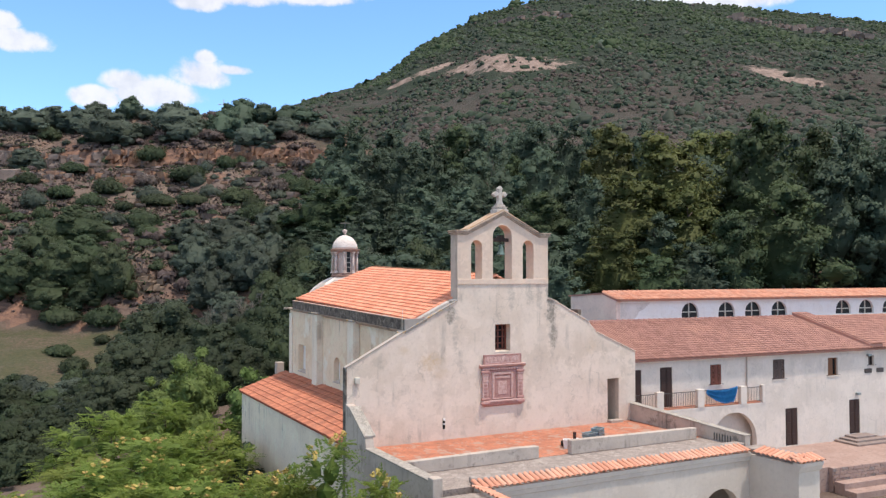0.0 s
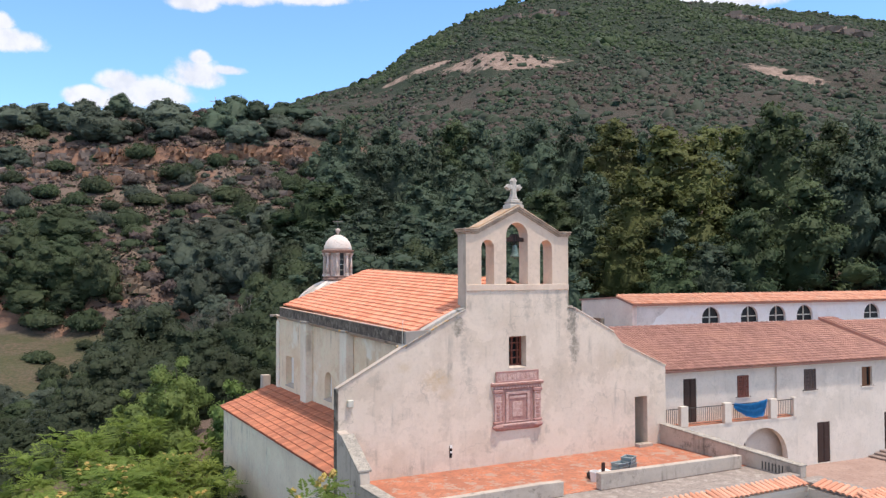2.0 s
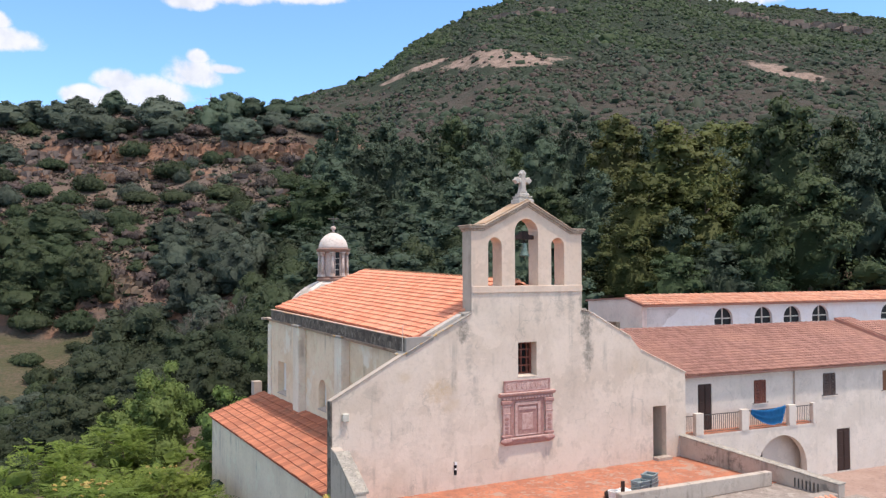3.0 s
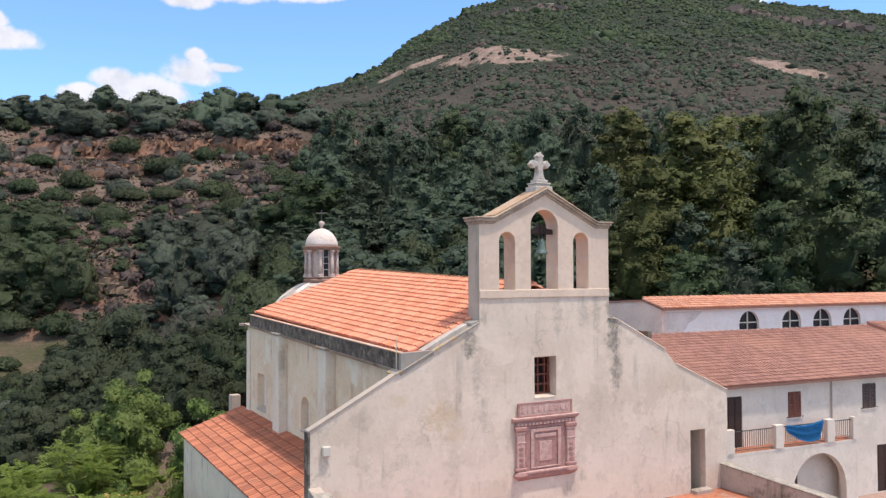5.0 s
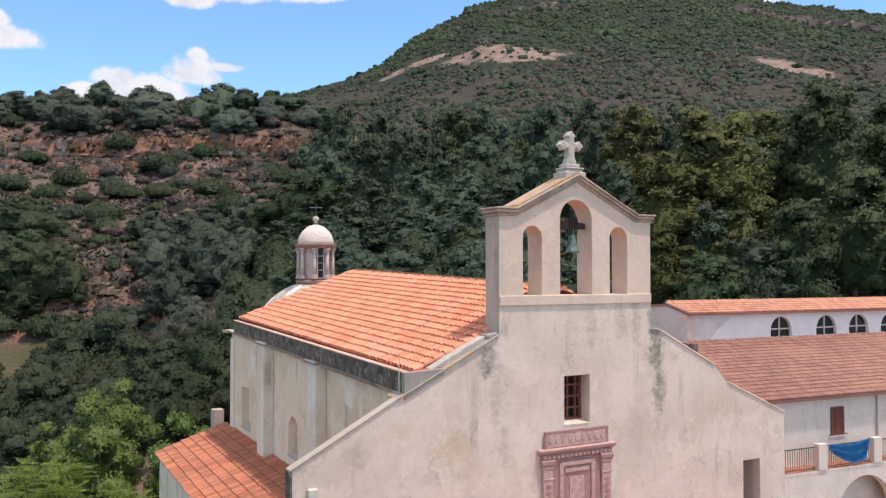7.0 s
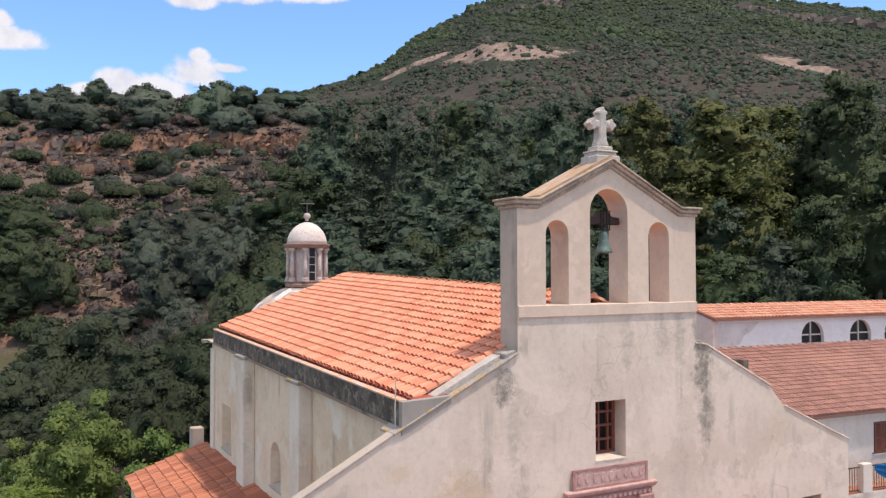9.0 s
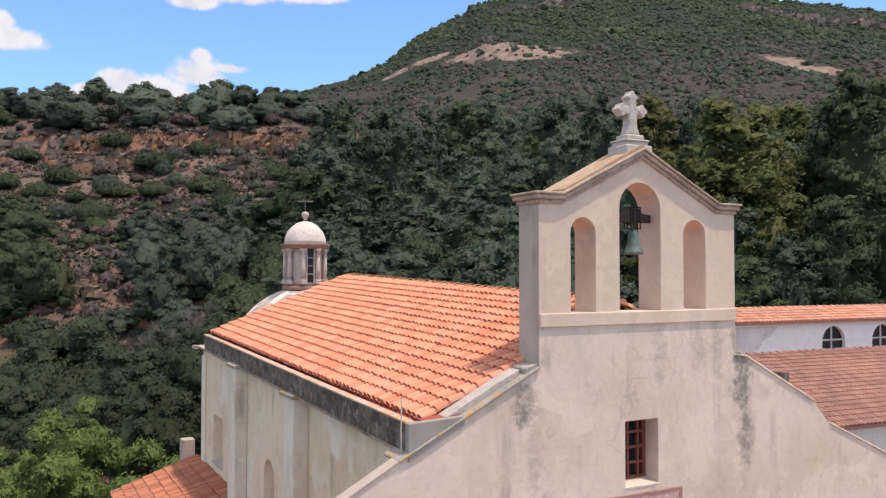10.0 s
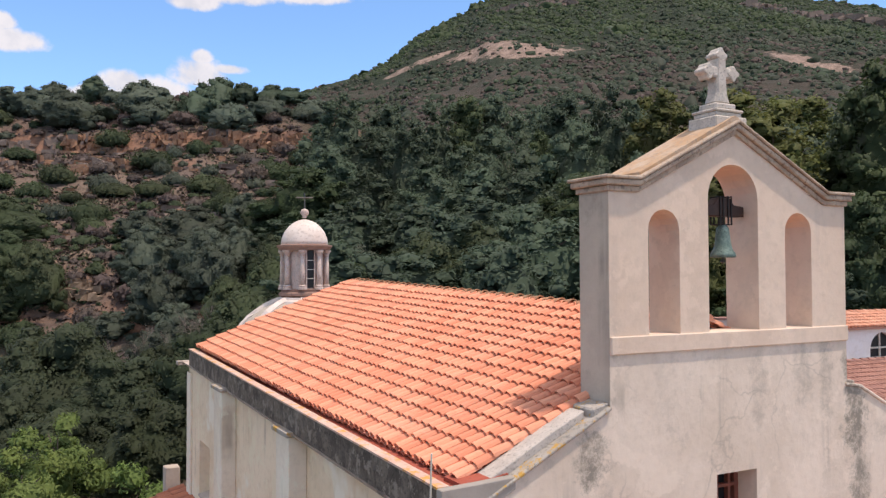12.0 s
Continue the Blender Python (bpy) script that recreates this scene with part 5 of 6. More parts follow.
for k in range(5):
    ridge_run(MC @ Vector((14.42 + 0.24 * k, -0.38, 3.34)), MC @ Vector((14.42 + 0.24 * k, 6.5, 5.27)), "verge_tile", M["old_tile"], deckc, 0.11, 0.4, 5 + k)
ridge_run(MC @ Vector((-11, 6.4, 4.95)), MC @ Vector((14.2, 6.4, 4.95)), "top_tile", M["old_tile"], deckc, 0.1, 0.45, 6)
# upper storey
ARCHES = [(3.65, 5.18), (7.02, 8.57), (9.57, 11.14), (12.17, 13.74), (18.9, 20.6), (21.5, 23.2), (24.2, 25.9)]
cpart("upper_wall", slab(rect(-1.64, 28, 4.5, 6.34), 6.47, 6.9, "y", [arched(a, b, 5.0, 6.13, 12) for a, b in ARCHES]), "white", label="whitewashed upper storey")
for a, b in ARCHES:
    w = cpart("arched_window", slab(arched(a - 0.05, b + 0.05, 4.98, 6.18, 12), 6.66, 6.7), "glass", label="dark arched window with pale bars")
    m = (a + b) / 2
    cpart("mullion", box(m - 0.035, m + 0.035, 6.6, 6.66, 5.0, 6.1), "pale_box", w)
    cpart("transom", box(a, b, 6.6, 6.66, 5.42, 5.49), "pale_box", w)
    cpart("bottom_rail", box(a, b, 6.6, 6.66, 5.0, 5.06), "pale_box", w)
    cpart("window_sill", box(a - 0.06, b + 0.06, 6.38, 6.66, 4.93, 4.998), "white", w)
cpart("end_wall", slab([(6.47, 4.0), (6.47, 6.32), (8.05, 6.76), (12.2, 6.5), (12.2, -5.0), (6.47, -5.0)], -1.98, -1.642, "x"), "pink", label="pinkish plaster end wall")
cpart("back_wall", box(-1.64, 28, 11.8, 12.2, -5.0, 6.5), "white")
cpart("bare_plaster", slab([(-1.63, 4.6), (-1.63, 6.2), (0.9, 6.2), (0.35, 5.75), (-0.1, 5.55), (-0.3, 5.2), (-0.9, 4.95), (-1.1, 4.6)], 6.46, 6.469), "old_lime", label="bare streaked plaster beside the limewash")
uroof = cpart("upper_roof", slab([(6.2, 6.38), (8.05, 6.86), (12.4, 6.6), (12.4, 6.5), (8.05, 6.76), (6.2, 6.3)], -2.05, 28, "x"), "old_tile", label="orange clay tile roof over upper storey")
cover("t", uroof, M["strip_tile"], MC @ Vector((-2.0, 6.14, 6.37)), MR @ Vector((1, 0, 0)), MR @ Vector((0, 1.85, 0.48)), lambda r: (0.0, 30), 5, 0.225, 0.375, 4, 0.175, 0.1, seed=33, taper=0.92)
ridge_run(MC @ Vector((-2.0, 8.05, 6.9)), MC @ Vector((28, 8.05, 6.9)), "ridge_tile", M["strip_tile"], uroof, 0.12, 0.42, 9)

# yard with its steps
yard = cpart("yard_paving", box(-11, 26, -5.2, -0.004, -5.0, YZ), "yard")
yard.parent = None
tagged(yard, "pale reddish stone paved yard before the convent", "paving", kind="structure")
st = thing("door_steps", tuple(MC @ Vector((13, -1, YZ))), "dark stone steps up to a door", "steps")
for k in range(3):
    e = 0.5 * (2 - k)
    cpart("step", box(12.0 - e, 14.0 + e, -0.9 - e, -0.006, YZ + 0.002 + 0.122 * k, YZ + 0.122 * (k + 1)), "step", st, bevel=0.015)
low = thing("low_steps", tuple(MC @ Vector((8, -5.5, -4.5))), "low stone terrace wall with two long steps", "steps")
wall = cpart("wall", box(4.5, 26, -5.5, -5.202, -5.0, YZ + 0.01), "yard", low, bevel=0.02)
for row in range(6):
    x = 4.5 + 0.15 * (row % 2)
    while x < 16:
        w = rng.uniform(0.25, 0.55)
        cpart("stone", box(x, x + w - 0.02, -5.53 - rng.uniform(0, 0.03), -5.501, YZ - 0.19 - 0.2 * row, YZ - 0.015 - 0.2 * row), "step" if rng.random() < 0.15 else "yard", wall)
        x += w
cpart("step", box(4.5, 10.5, -6.3, -5.602, -5.0, YZ - 0.72), "yard", low, bevel=0.02)
cpart("step", box(4.5, 9.0, -7.1, -6.302, -5.0, YZ - 1.05), "yard", low, bevel=0.02)
cpart("kerb", box(9.5, 26, -9.0, -8.4, -5.0, -4.0), "white", low, bevel=0.02)

# ---- plants ----
ICO_V, ICO_F = [], []
_b = bmesh.new()
bmesh.ops.create_icosphere(_b, subdivisions=2, radius=1.0)
_b.verts.ensure_lookup_table()
ICO_V = np.array([v.co[:] for v in _b.verts])
ICO_F = np.array([[v.index for v in f.verts] for f in _b.faces])
_b.free()
_b = bmesh.new()
bmesh.ops.create_icosphere(_b, subdivisions=1, radius=1.0)
_b.verts.ensure_lookup_table()
ICO1_V = np.array([v.co[:] for v in _b.verts])
ICO1_F = np.array([[v.index for v in f.verts] for f in _b.faces])
_b.free()


def unit(a):
    return a / np.maximum(np.linalg.norm(a, axis=-1, keepdims=True), 1e-9)


def leaf_cards(rs, pos, out, size, slim=0.5, droop=0.3, loose=0.75):
    """Pointed leaf sprays at the positions, facing roughly outwards, as vertices, triangles and soft normals."""
    n = len(pos)
    nor = unit(out + loose * rs.normal(size=(n, 3)))
    tan = unit(np.cross(nor, rs.normal(size=(n, 3))))
    tan = unit(tan - np.array([0, 0, droop]))
    bi = np.cross(nor, tan)
    s = size * rs.uniform(0.6, 1.35, (n, 1))
    a, b = pos - tan * s, pos + tan * s
    c, d = pos + bi * s * slim + nor * s * 0.15, pos - bi * s * slim + nor * s * 0.15
    v = np.stack([a, c, b, d], 1).reshape(-1, 3)
    k = np.arange(n)[:, None] * 4
    f = np.concatenate([k + [0, 3, 1], k + [1, 3, 2]], 0)
    soft = np.repeat(unit(out + 0.3 * rs.normal(size=(n, 3))), 4, axis=0)
    return v, f, soft


def soft_mesh(name, v, f, n):
    """A mesh of leaves whose shading follows the round of the crown."""
    me = from_arrays(name, v, f)
    me.polygons.foreach_set("use_smooth", np.ones(len(f), bool))
    me.normals_split_custom_set_from_vertices(np.asarray(n, np.float32))
    return me


def crown_arrays(seed, clumps, per, size, core=0.72, slim=0.6, droop=0.3, loose=0.5, rough=0.1, fine=0.3):
    """A crown of billowing clumps: each a rough core under a shell of leaf sprays."""
    rs = np.random.RandomState(seed)
    L = np.array(clumps, float)
    C, R = L[:, :3], L[:, 3:]
    mid = np.average(C, axis=0, weights=R.prod(1)) - [0, 0, R.mean()]
    big = R[:, 0] > fine * R[:, 0].max() * 2.4
    V, F, N, base = [], [], [], 0
    for c, r, b in zip(C, R, big):
        ico, faces = (ICO_V, ICO_F) if b else (ICO1_V, ICO1_F)
        w = 1 + rough * rs.normal(size=(len(ico), 1))
        V.append(c + ico * r * core * w)
        F.append(faces + base)
        N.append(unit(ico * 0.55 + unit(c - mid) * 0.5 + [0, 0, 0.2] + 0.3 * rs.normal(size=ico.shape)))
        base += len(ico)
    area = (R.prod(1)) ** (2 / 3)
    pick = rs.choice(len(C), int(per * len(C) * 2.2), p=area / area.sum())
    d = unit(rs.normal(size=(len(pick), 3)) + [0, 0, 0.2])
    pos = C[pick] + d * R[pick] * rs.uniform(0.7, 1.14, (len(pick), 1))
    hidden = np.zeros(len(pos), bool)
    for j in range(len(C)):
        hidden |= (np.linalg.norm((pos - C[j]) / R[j], axis=1) < 0.8) & (pick != j)
    keep = np.where(~hidden)[0][:per * len(C)]
    v, f, n = leaf_cards(rs, pos[keep], unit(d[keep] * 0.55 + unit(C[pick[keep]] - mid) * 0.5 + [0, 0, 0.2]), size, slim, droop, loose)
    return np.concatenate(V + [v]), np.concatenate(F + [f + base]), np.concatenate(N + [n])


def crown_mesh(name, *args, **kw):
    return soft_mesh(name, *crown_arrays(*args, **kw))


def tree_lobes(rs, height, radius, low=0.3, count=14, young=3, dome=False, boughs=(0.22, 0.28, 0.34, 0.4), body=0.4):
    """Boughs over the outside of an uneven, leaning crown, each with smaller clumps on its outer side."""
    out = []
    lean = rs.uniform(-0.12, 0.12, 2) * radius
    bulge = rs.uniform(0, 6.28, 3)
    for k in range(count):
        t = (k + 0.5) / count
        h = low + (1 - low) * t
        prof = math.cos(0.46 * math.pi * t) ** 0.45 if dome else math.sin(math.pi * (0.2 + 0.74 * t)) ** 0.7
        a = k * 2.39996 + rs.uniform(-0.4, 0.4)
        uneven = 1 + 0.2 * math.sin(2 * a + bulge[0]) + 0.16 * math.sin(3 * a + 5 * t + bulge[1])
        r = radius * rs.choice(boughs)
        d = max(radius * prof * uneven * rs.uniform(0.85, 1.05) - r, 0)
        c = np.array((d * math.cos(a) + lean[0] * t, d * math.sin(a) + lean[1] * t, h * height - r * 0.8))
        out.append((*c, r, r, r * rs.uniform(0.75, 1.0)))
        for j in range(young):
            o = unit(np.array((math.cos(a), math.sin(a), 0.5)) + 0.75 * rs.normal(size=3))
            q = r * rs.uniform(0.34, 0.58)
            e = c + o * r * 0.85
            out.append((e[0], e[1], min(e[2], height), q, q, q * rs.uniform(0.7, 0.95)))
    out.append((lean[0] * 0.5, lean[1] * 0.5, height * (low + 1) / 2 - radius * 0.2, radius * body, radius * body, height * (1 - low) * (0.2 + 0.3 * body)))
    return out


def trunk_mesh(name, rs, height, base, limbs=5):
    bm = tube([(0, 0, -0.8), (0.1, 0.0, height * 0.25), (0.05, 0.15, height * 0.5), (0.2, 0.1, height * 0.8)], [base, base * 0.75, base * 0.5, base * 0.15], 7)
    for k in range(limbs):
        a, h = k * 2.2 + rs.uniform(0, 1), height * (0.3 + 0.1 * k)
        l = height * 0.13
        tube([(0.05, 0.05, h), (math.cos(a) * l * 0.5, math.sin(a) * l * 0.5, h + l * 0.45), (math.cos(a) * l, math.sin(a) * l, h + l * 0.8)], [base * 0.4, base * 0.25, base * 0.08], 5, bm)
    bmesh.ops.recalc_face_normals(bm, faces=bm.faces)
    me = bpy.data.meshes.new(name)
    bm.to_mesh(me)
    bm.free()
    me.materials.append(M["bark"])
    return me


def make_tree(seed, height, radius, mat, n, size, label, category="tree", low=0.3, count=14, young=3, dome=False, base=0.25, slim=0.5, droop=0.3, name="tree", group="", boughs=(0.22, 0.28, 0.34, 0.4), core=0.76, body=0.4):
    rs = np.random.RandomState(seed)
    root = thing(name, (0, 0, -200), label, category, group)
    trunk = new("trunk", trunk_mesh("trunk", rs, height, base))
    trunk.parent = root
    crown_me = crown_mesh("crown", seed, tree_lobes(rs, height, radius, low, count, young, dome, boughs, body), n, size, slim=slim, droop=droop, core=core)
    crown_me.materials.append(M[mat])
    crown = new("crown", crown_me)
    crown.parent = root
    return root


SOFT = {}


def make_shrub(seed, mat, n, size, label, name="shrub", flat=0.75, group="shrubs on the slope", lobe_count=7, small=(0.28, 0.48), core=0.9):
    rs = np.random.RandomState(seed)
    lobes = []
    for k in range(lobe_count):
        a = k * 2.4
        d = 0.62 * math.sqrt(k / lobe_count)
        r = rs.uniform(*small)
        lobes.append((d * math.cos(a), d * math.sin(a), r * 0.5 + (0.75 - d) * rs.uniform(0.35, 0.8) * flat, r, r, r * flat))
    lobes.append((0, 0, 0.22, 0.74, 0.74, 0.52 * flat))
    SOFT[name, seed] = arrays = crown_arrays(seed, lobes, n, size, loose=0.4, core=core, fine=9)
    me = soft_mesh(name, *arrays)
    me.materials.append(M[mat])
    ob = new(name, me)
    ob.location = (0, 0, -200)
    return tagged(ob, label, "shrub", group)


def uv(u, v):
    return -18 + u * UX + v * UY, -29 + u * UY - v * UX


def stand(proto, x, y, scale=1.0, turn=0.0, sink=0.0, wide=None):
    z = float(ground_z(x, y)) - sink
    ob = copy_thing(proto, Matrix.Translation((x, y, z)) @ Matrix.Rotation(turn, 4, "Z"))
    s = wide or scale
    ob.scale = (s, s, scale)
    return ob


rng = random.Random(5)
protos = []
F_LAB = "tall dark green eucalyptus in the wood behind the church"
EUC = dict(low=0.06, group="trees of the wood", slim=0.5, droop=0.5, boughs=(0.17, 0.21, 0.26, 0.32), body=0.66)
FOREST = [make_tree(100 + k, 15.0, r, "forest", 44, 0.18, F_LAB, count=c, **EUC) for k, (r, c) in enumerate(((4.6, 30), (3.8, 32), (4.3, 28), (3.6, 30)))]
GREENWOOD = [make_tree(110 + k, 15.0, r, "mid_green", 44, 0.18, "tall fresh green tree at the edge of the wood", count=c, **EUC) for k, (r, c) in enumerate(((4.4, 30), (3.8, 28)))]
FARWOOD = [make_tree(120 + k, 12.0, r, "forest", 30, 0.24, "dark green tree in the wood on the slope", low=0.1, count=16, young=2, group="trees of the wood", boughs=(0.2, 0.26, 0.32), body=0.7) for k, r in enumerate((4.4, 3.9, 4.8))]
YELLOW = [make_tree(140 + k, 15.0, 4.4, "yellowish", 50, 0.18, "tall yellow-green tree behind the convent", count=32, dome=True, **EUC) for k in range(2)]
OLIVE = [make_tree(160 + k, 6.0, 3.4, "olive", 66, 0.12, "grey-green olive tree on the slope", low=0.04, count=22, group="olive trees", base=0.2, core=0.88, boughs=(0.22, 0.28, 0.36), body=0.74) for k in range(3)]
CAROB = [make_tree(170 + k, 6.0, 3.8, "maquis", 66, 0.12, "dense dark green carob tree on the slope", low=0.03, count=22, group="carob trees", base=0.2, dome=True, core=0.88, boughs=(0.22, 0.28, 0.36), body=0.74) for k in range(2)]
OAK = [make_tree(180 + k, 6.0, 4.0, "oak", 46, 0.17, "round grey-green holm oak on the ridge", low=0.03, count=18, young=3, core=0.92, group="oaks on the ridge", base=0.22, dome=True, boughs=(0.26, 0.32, 0.38), body=0.8) for k in range(3)]
DARKOAK = [make_tree(186 + k, 6.0, 4.0, "forest", 46, 0.17, "dark round-headed tree on the ridge", low=0.06, count=18, young=3, core=0.92, group="oaks on the ridge", base=0.22, dome=True, boughs=(0.26, 0.32, 0.38), body=0.8) for k in range(2)]
SHRUB = [make_shrub(200 + k, "maquis", 44, 0.05, "dense green maquis shrub on dry slope", lobe_count=20, small=(0.16, 0.3)) for k in range(3)]
GREYSHRUB = [make_shrub(210 + k, "olive", 44, 0.05, "grey-green shrub on dry slope", lobe_count=18, small=(0.16, 0.3)) for k in range(2)]
DRY = [make_shrub(220 + k, "heath", 40, 0.06, "dry brown heath shrub on stony slope", lobe_count=16, small=(0.16, 0.3)) for k in range(2)]
protos += FOREST + GREENWOOD + FARWOOD + YELLOW + OLIVE + CAROB + OAK + DARKOAK + SHRUB + GREYSHRUB + DRY


def built(x, y):
    """True on the ground that the buildings and the court take up."""
    if -8.5 < x < 9 and -20 < y < 25:
        return True
    q = MC.inverted() @ Vector((x, y, 0))
    return -13 < q.x < 32 and -30 < q.y < 18


taken = []


def free(x, y, gap):
    for a, b, g in taken:
        if (a - x) ** 2 + (b - y) ** 2 < ((gap + g) * 0.5) ** 2:
            return False
    taken.append((x, y, gap))
    return True


def plant(kinds, rows, tall, wide, sink=0.3):
    """Stands trees or shrubs up the valley: way up, way across, height and half width of each."""
    for u, v, h, r in rows:
        x, y = uv(u, v)
        taken.append((x, y, 1.3 * r))
        stand(rng.choice(kinds), x, y, h / tall, rng.uniform(0, 6.28), sink, r / wide)


# the wood behind church and convent: yellow-green and fresh green trees at its edge, dark ones behind
plant(YELLOW, ((95, 27.7, 17.9, 6.2), (91, 21.3, 14.2, 4.9), (89, 26.6, 13.2, 4.7), (85, 17.6, 9.2, 3.4), (117, 24.8, 17.2, 5.2), (109, 37.5, 17.4, 5.6)), 15, 3.5)
plant(GREENWOOD, ((85, 35.4, 14.2, 4.4), (93, 37.1, 20.6, 4.8), (83, 29.1, 11.8, 3.2), (123, 10.6, 12, 2.6), (79, 20.9, 7.8, 2.6), (95, 43.6, 19.2, 4.0), (133, 1.8, 16.6, 4.2), (117, -17.2, 9.4, 4.6), (103, 12.1, 10.6, 3.9)), 15, 3.4)
plant(FOREST, ((140, -15.5, 15.4, 4.4), (123, -14.8, 10, 4), (117, -9.4, 8.4, 4.1), (130, -11.3, 11.4, 4.1), (123, -5.8, 13.5, 4), (130, -1.8, 15.8, 4.1), (133, 6.2, 15.6, 4), (117, 0.7, 11.4, 3.8),
               (110, -3, 9, 3.6), (123, 4.4, 12.4, 3.3), (117, 13.9, 13.9, 3.5), (130, 14.7, 16.6, 4.1), (125, 19.1, 18, 4.3), (105, 19.3, 12.3, 3.4), (97, 16.5, 8, 3.2), (145, -8.7, 15, 3.8)), 15, 3.3)
plant(FOREST, ((105, -5.7, 5.5, 4), (109, -13.1, 5.5, 3.8), (109, -18.2, 6, 3.5), (100, 4.5, 8, 3.5), (113, 28.8, 18.4, 3.4), (87, 22.6, 10.6, 3.2), (99, 37.1, 17.8, 3.8), (93, 47, 20, 4.2), (91, 43, 15.6, 4),
               (91, 50, 18, 4), (91, 55, 18.2, 4.4), (95, 61, 17, 4.6), (82, 25.3, 8.4, 3), (140, 13.1, 13.5, 3.3), (109, 7.1, 9.6, 3.3), (130, 24.3, 16, 3.8), (101, 31, 15, 4), (104, 45, 17, 4.2), (106, 52, 17, 4.4), (88, 33, 10, 3.5)), 15, 3.3)
for k in range(1500):
    u = rng.uniform(80, 152)
    v = u * rng.uniform(-0.16, 0.6)
    x, y = uv(u, v)
    if v < -0.145 * u or built(x, y) or u < 90 and v > 0.36 * u or not free(x, y, 5.4):
        continue
    h = 6.8 + 0.05 * (min(u, 140) - 80) + rng.uniform(-1, 1.5)
    stand(rng.choice(FARWOOD), x, y, h / 12, rng.uniform(0, 6.28), 0.3, rng.uniform(0.9, 1.2))

# oaks along the left-hand ridge
plant(OAK, ((191, -98.1, 5.2, 4.9), (195, -94.2, 5.2, 4.2), (195, -88.3, 6.0, 4.2), (200, -85.6, 4.2, 3.6), (187, -76.8, 7.0, 6.0), (190, -62.8, 6.8, 5.6), (185, -59.9, 4.5, 3.8), (187, -36.5, 4.6, 3.6), (181, -42.1, 5.2, 3.7), (177, -90.7, 4.6, 3.6),
            (199, -72.9, 2.6, 2.2), (193, -105.7, 5.2, 4.1), (195, -112.7, 4.6, 4.4), (195, -118.7, 4.8, 4.2), (189, -27.9, 4.2, 3.4), (193, -126, 5, 4.5), (198, -68, 2.2, 2.0)), 5.9, 3.0)
plant(DARKOAK, ((201, -77.8, 4.7, 3.1), (190, -50.6, 6.3, 3.8), (195, -48.0, 6.3, 3.9), (195, -43.4, 4.2, 2.5), (197, -37.6, 4.0, 3.1), (196, -33.5, 3.0, 3.0)), 5.7, 3.0)

# thicket at the foot of the left-hand slope: carobs, then olives
plant(CAROB, ((109.5, -51.9, 5.6, 4.2), (109.4, -44.4, 6.4, 3.4), (115.4, -51.1, 4.0, 3.3), (118.1, -58.6, 4.0, 3.0), (107, -52.1, 3.4, 3.0), (107.5, -47.5, 3.0, 2.7), (95.3, -20.4, 4.6, 2.6), (118.6, -22.1, 5.4, 3.4), (105.7, -18.9, 5.0, 2.6), (125, -56, 5.0, 5.0), (108, -57, 5, 3.6), (109, -62, 4.6, 3.6), (100, -17, 5, 3)), 5.4, 3.3)
plant(OLIVE, ((115, -35, 5.0, 3.1), (106.1, -30.1, 5.4, 3.3), (106.3, -24.9, 5.4, 3.3), (121.7, -31.9, 4.6, 4.6), (110.2, -23.4, 4.8, 2.8), (124.7, -39, 3.6, 3.1), (105.2, -35, 2.8, 2.6), (99, -26, 3.6, 2.6), (113, -28, 4.8, 3.2), (92, -24, 3.4, 2.4), (127, -26, 4.6, 3.4)), 5.4, 2.9)
for k in range(260):
    u = rng.uniform(88, 116)
    v = u * rng.uniform(-0.3, -0.12)
    x, y = uv(u, v)
    if built(x, y) or not free(x, y, 4.0):
        continue
    s = rng.uniform(0.3, 0.62)
    stand(rng.choice(OLIVE + CAROB), x, y, s, rng.uniform(0, 6.28), 0.3, s)

# the larger bushes that stand out on the slope
plant(SHRUB, ((178.8, -64.4, 3.6, 4.8), (172, -46.2, 2.8, 2.6), (165.1, -52.1, 3.3, 5.0), (165.7, -75.7, 2.2, 3.9), (179.6, -75, 1.9, 1.7), (156, -64.3, 3.3, 3.8), (150.1, -70.8, 2.4, 3.0), (149.3, -52.4, 2.2, 4.2), (146.7, -45.2, 2.2, 3.6), (148.6, -64.6, 2.5, 3.6), (144.9, -57.1, 1.7, 2.1)), 0.66, 0.95, 0.1)
plant(SHRUB, ((148.9, -37.9, 2.6, 4.1), (142.7, -33.4, 2.7, 2.6), (138.2, -68.2, 2.3, 2.0), (134.2, -49.6, 3.2, 3.4), (137.3, -31.2, 3.3, 3.3), (162.5, -31.1, 2.6, 2.8), (188.3, -91.4, 2.6, 3.4), (126.2, -41.9, 1.7, 1.8), (154, -27, 3, 3), (170, -27, 3, 3), (160, -82, 2.4, 3.2), (140, -78, 2.6, 3.4), (129, -47, 2, 2.4), (131, -64, 2.4, 2.8)), 0.66, 0.95, 0.1)
plant(GREYSHRUB, ((169.3, -49.5, 2.3, 1.8), (162.4, -49.4, 2.7, 2.3), (152.5, -55.1, 2.6, 3.2), (150.7, -43.4, 2.2, 2.6), (137.4, -55.9, 2.4, 2.4), (143, -72.5, 3.4, 2.6), (186.8, -29.5, 2.4, 3.2), (131, -36, 2.4, 3.0), (158, -40, 1.8, 2)), 0.66, 0.95, 0.1)
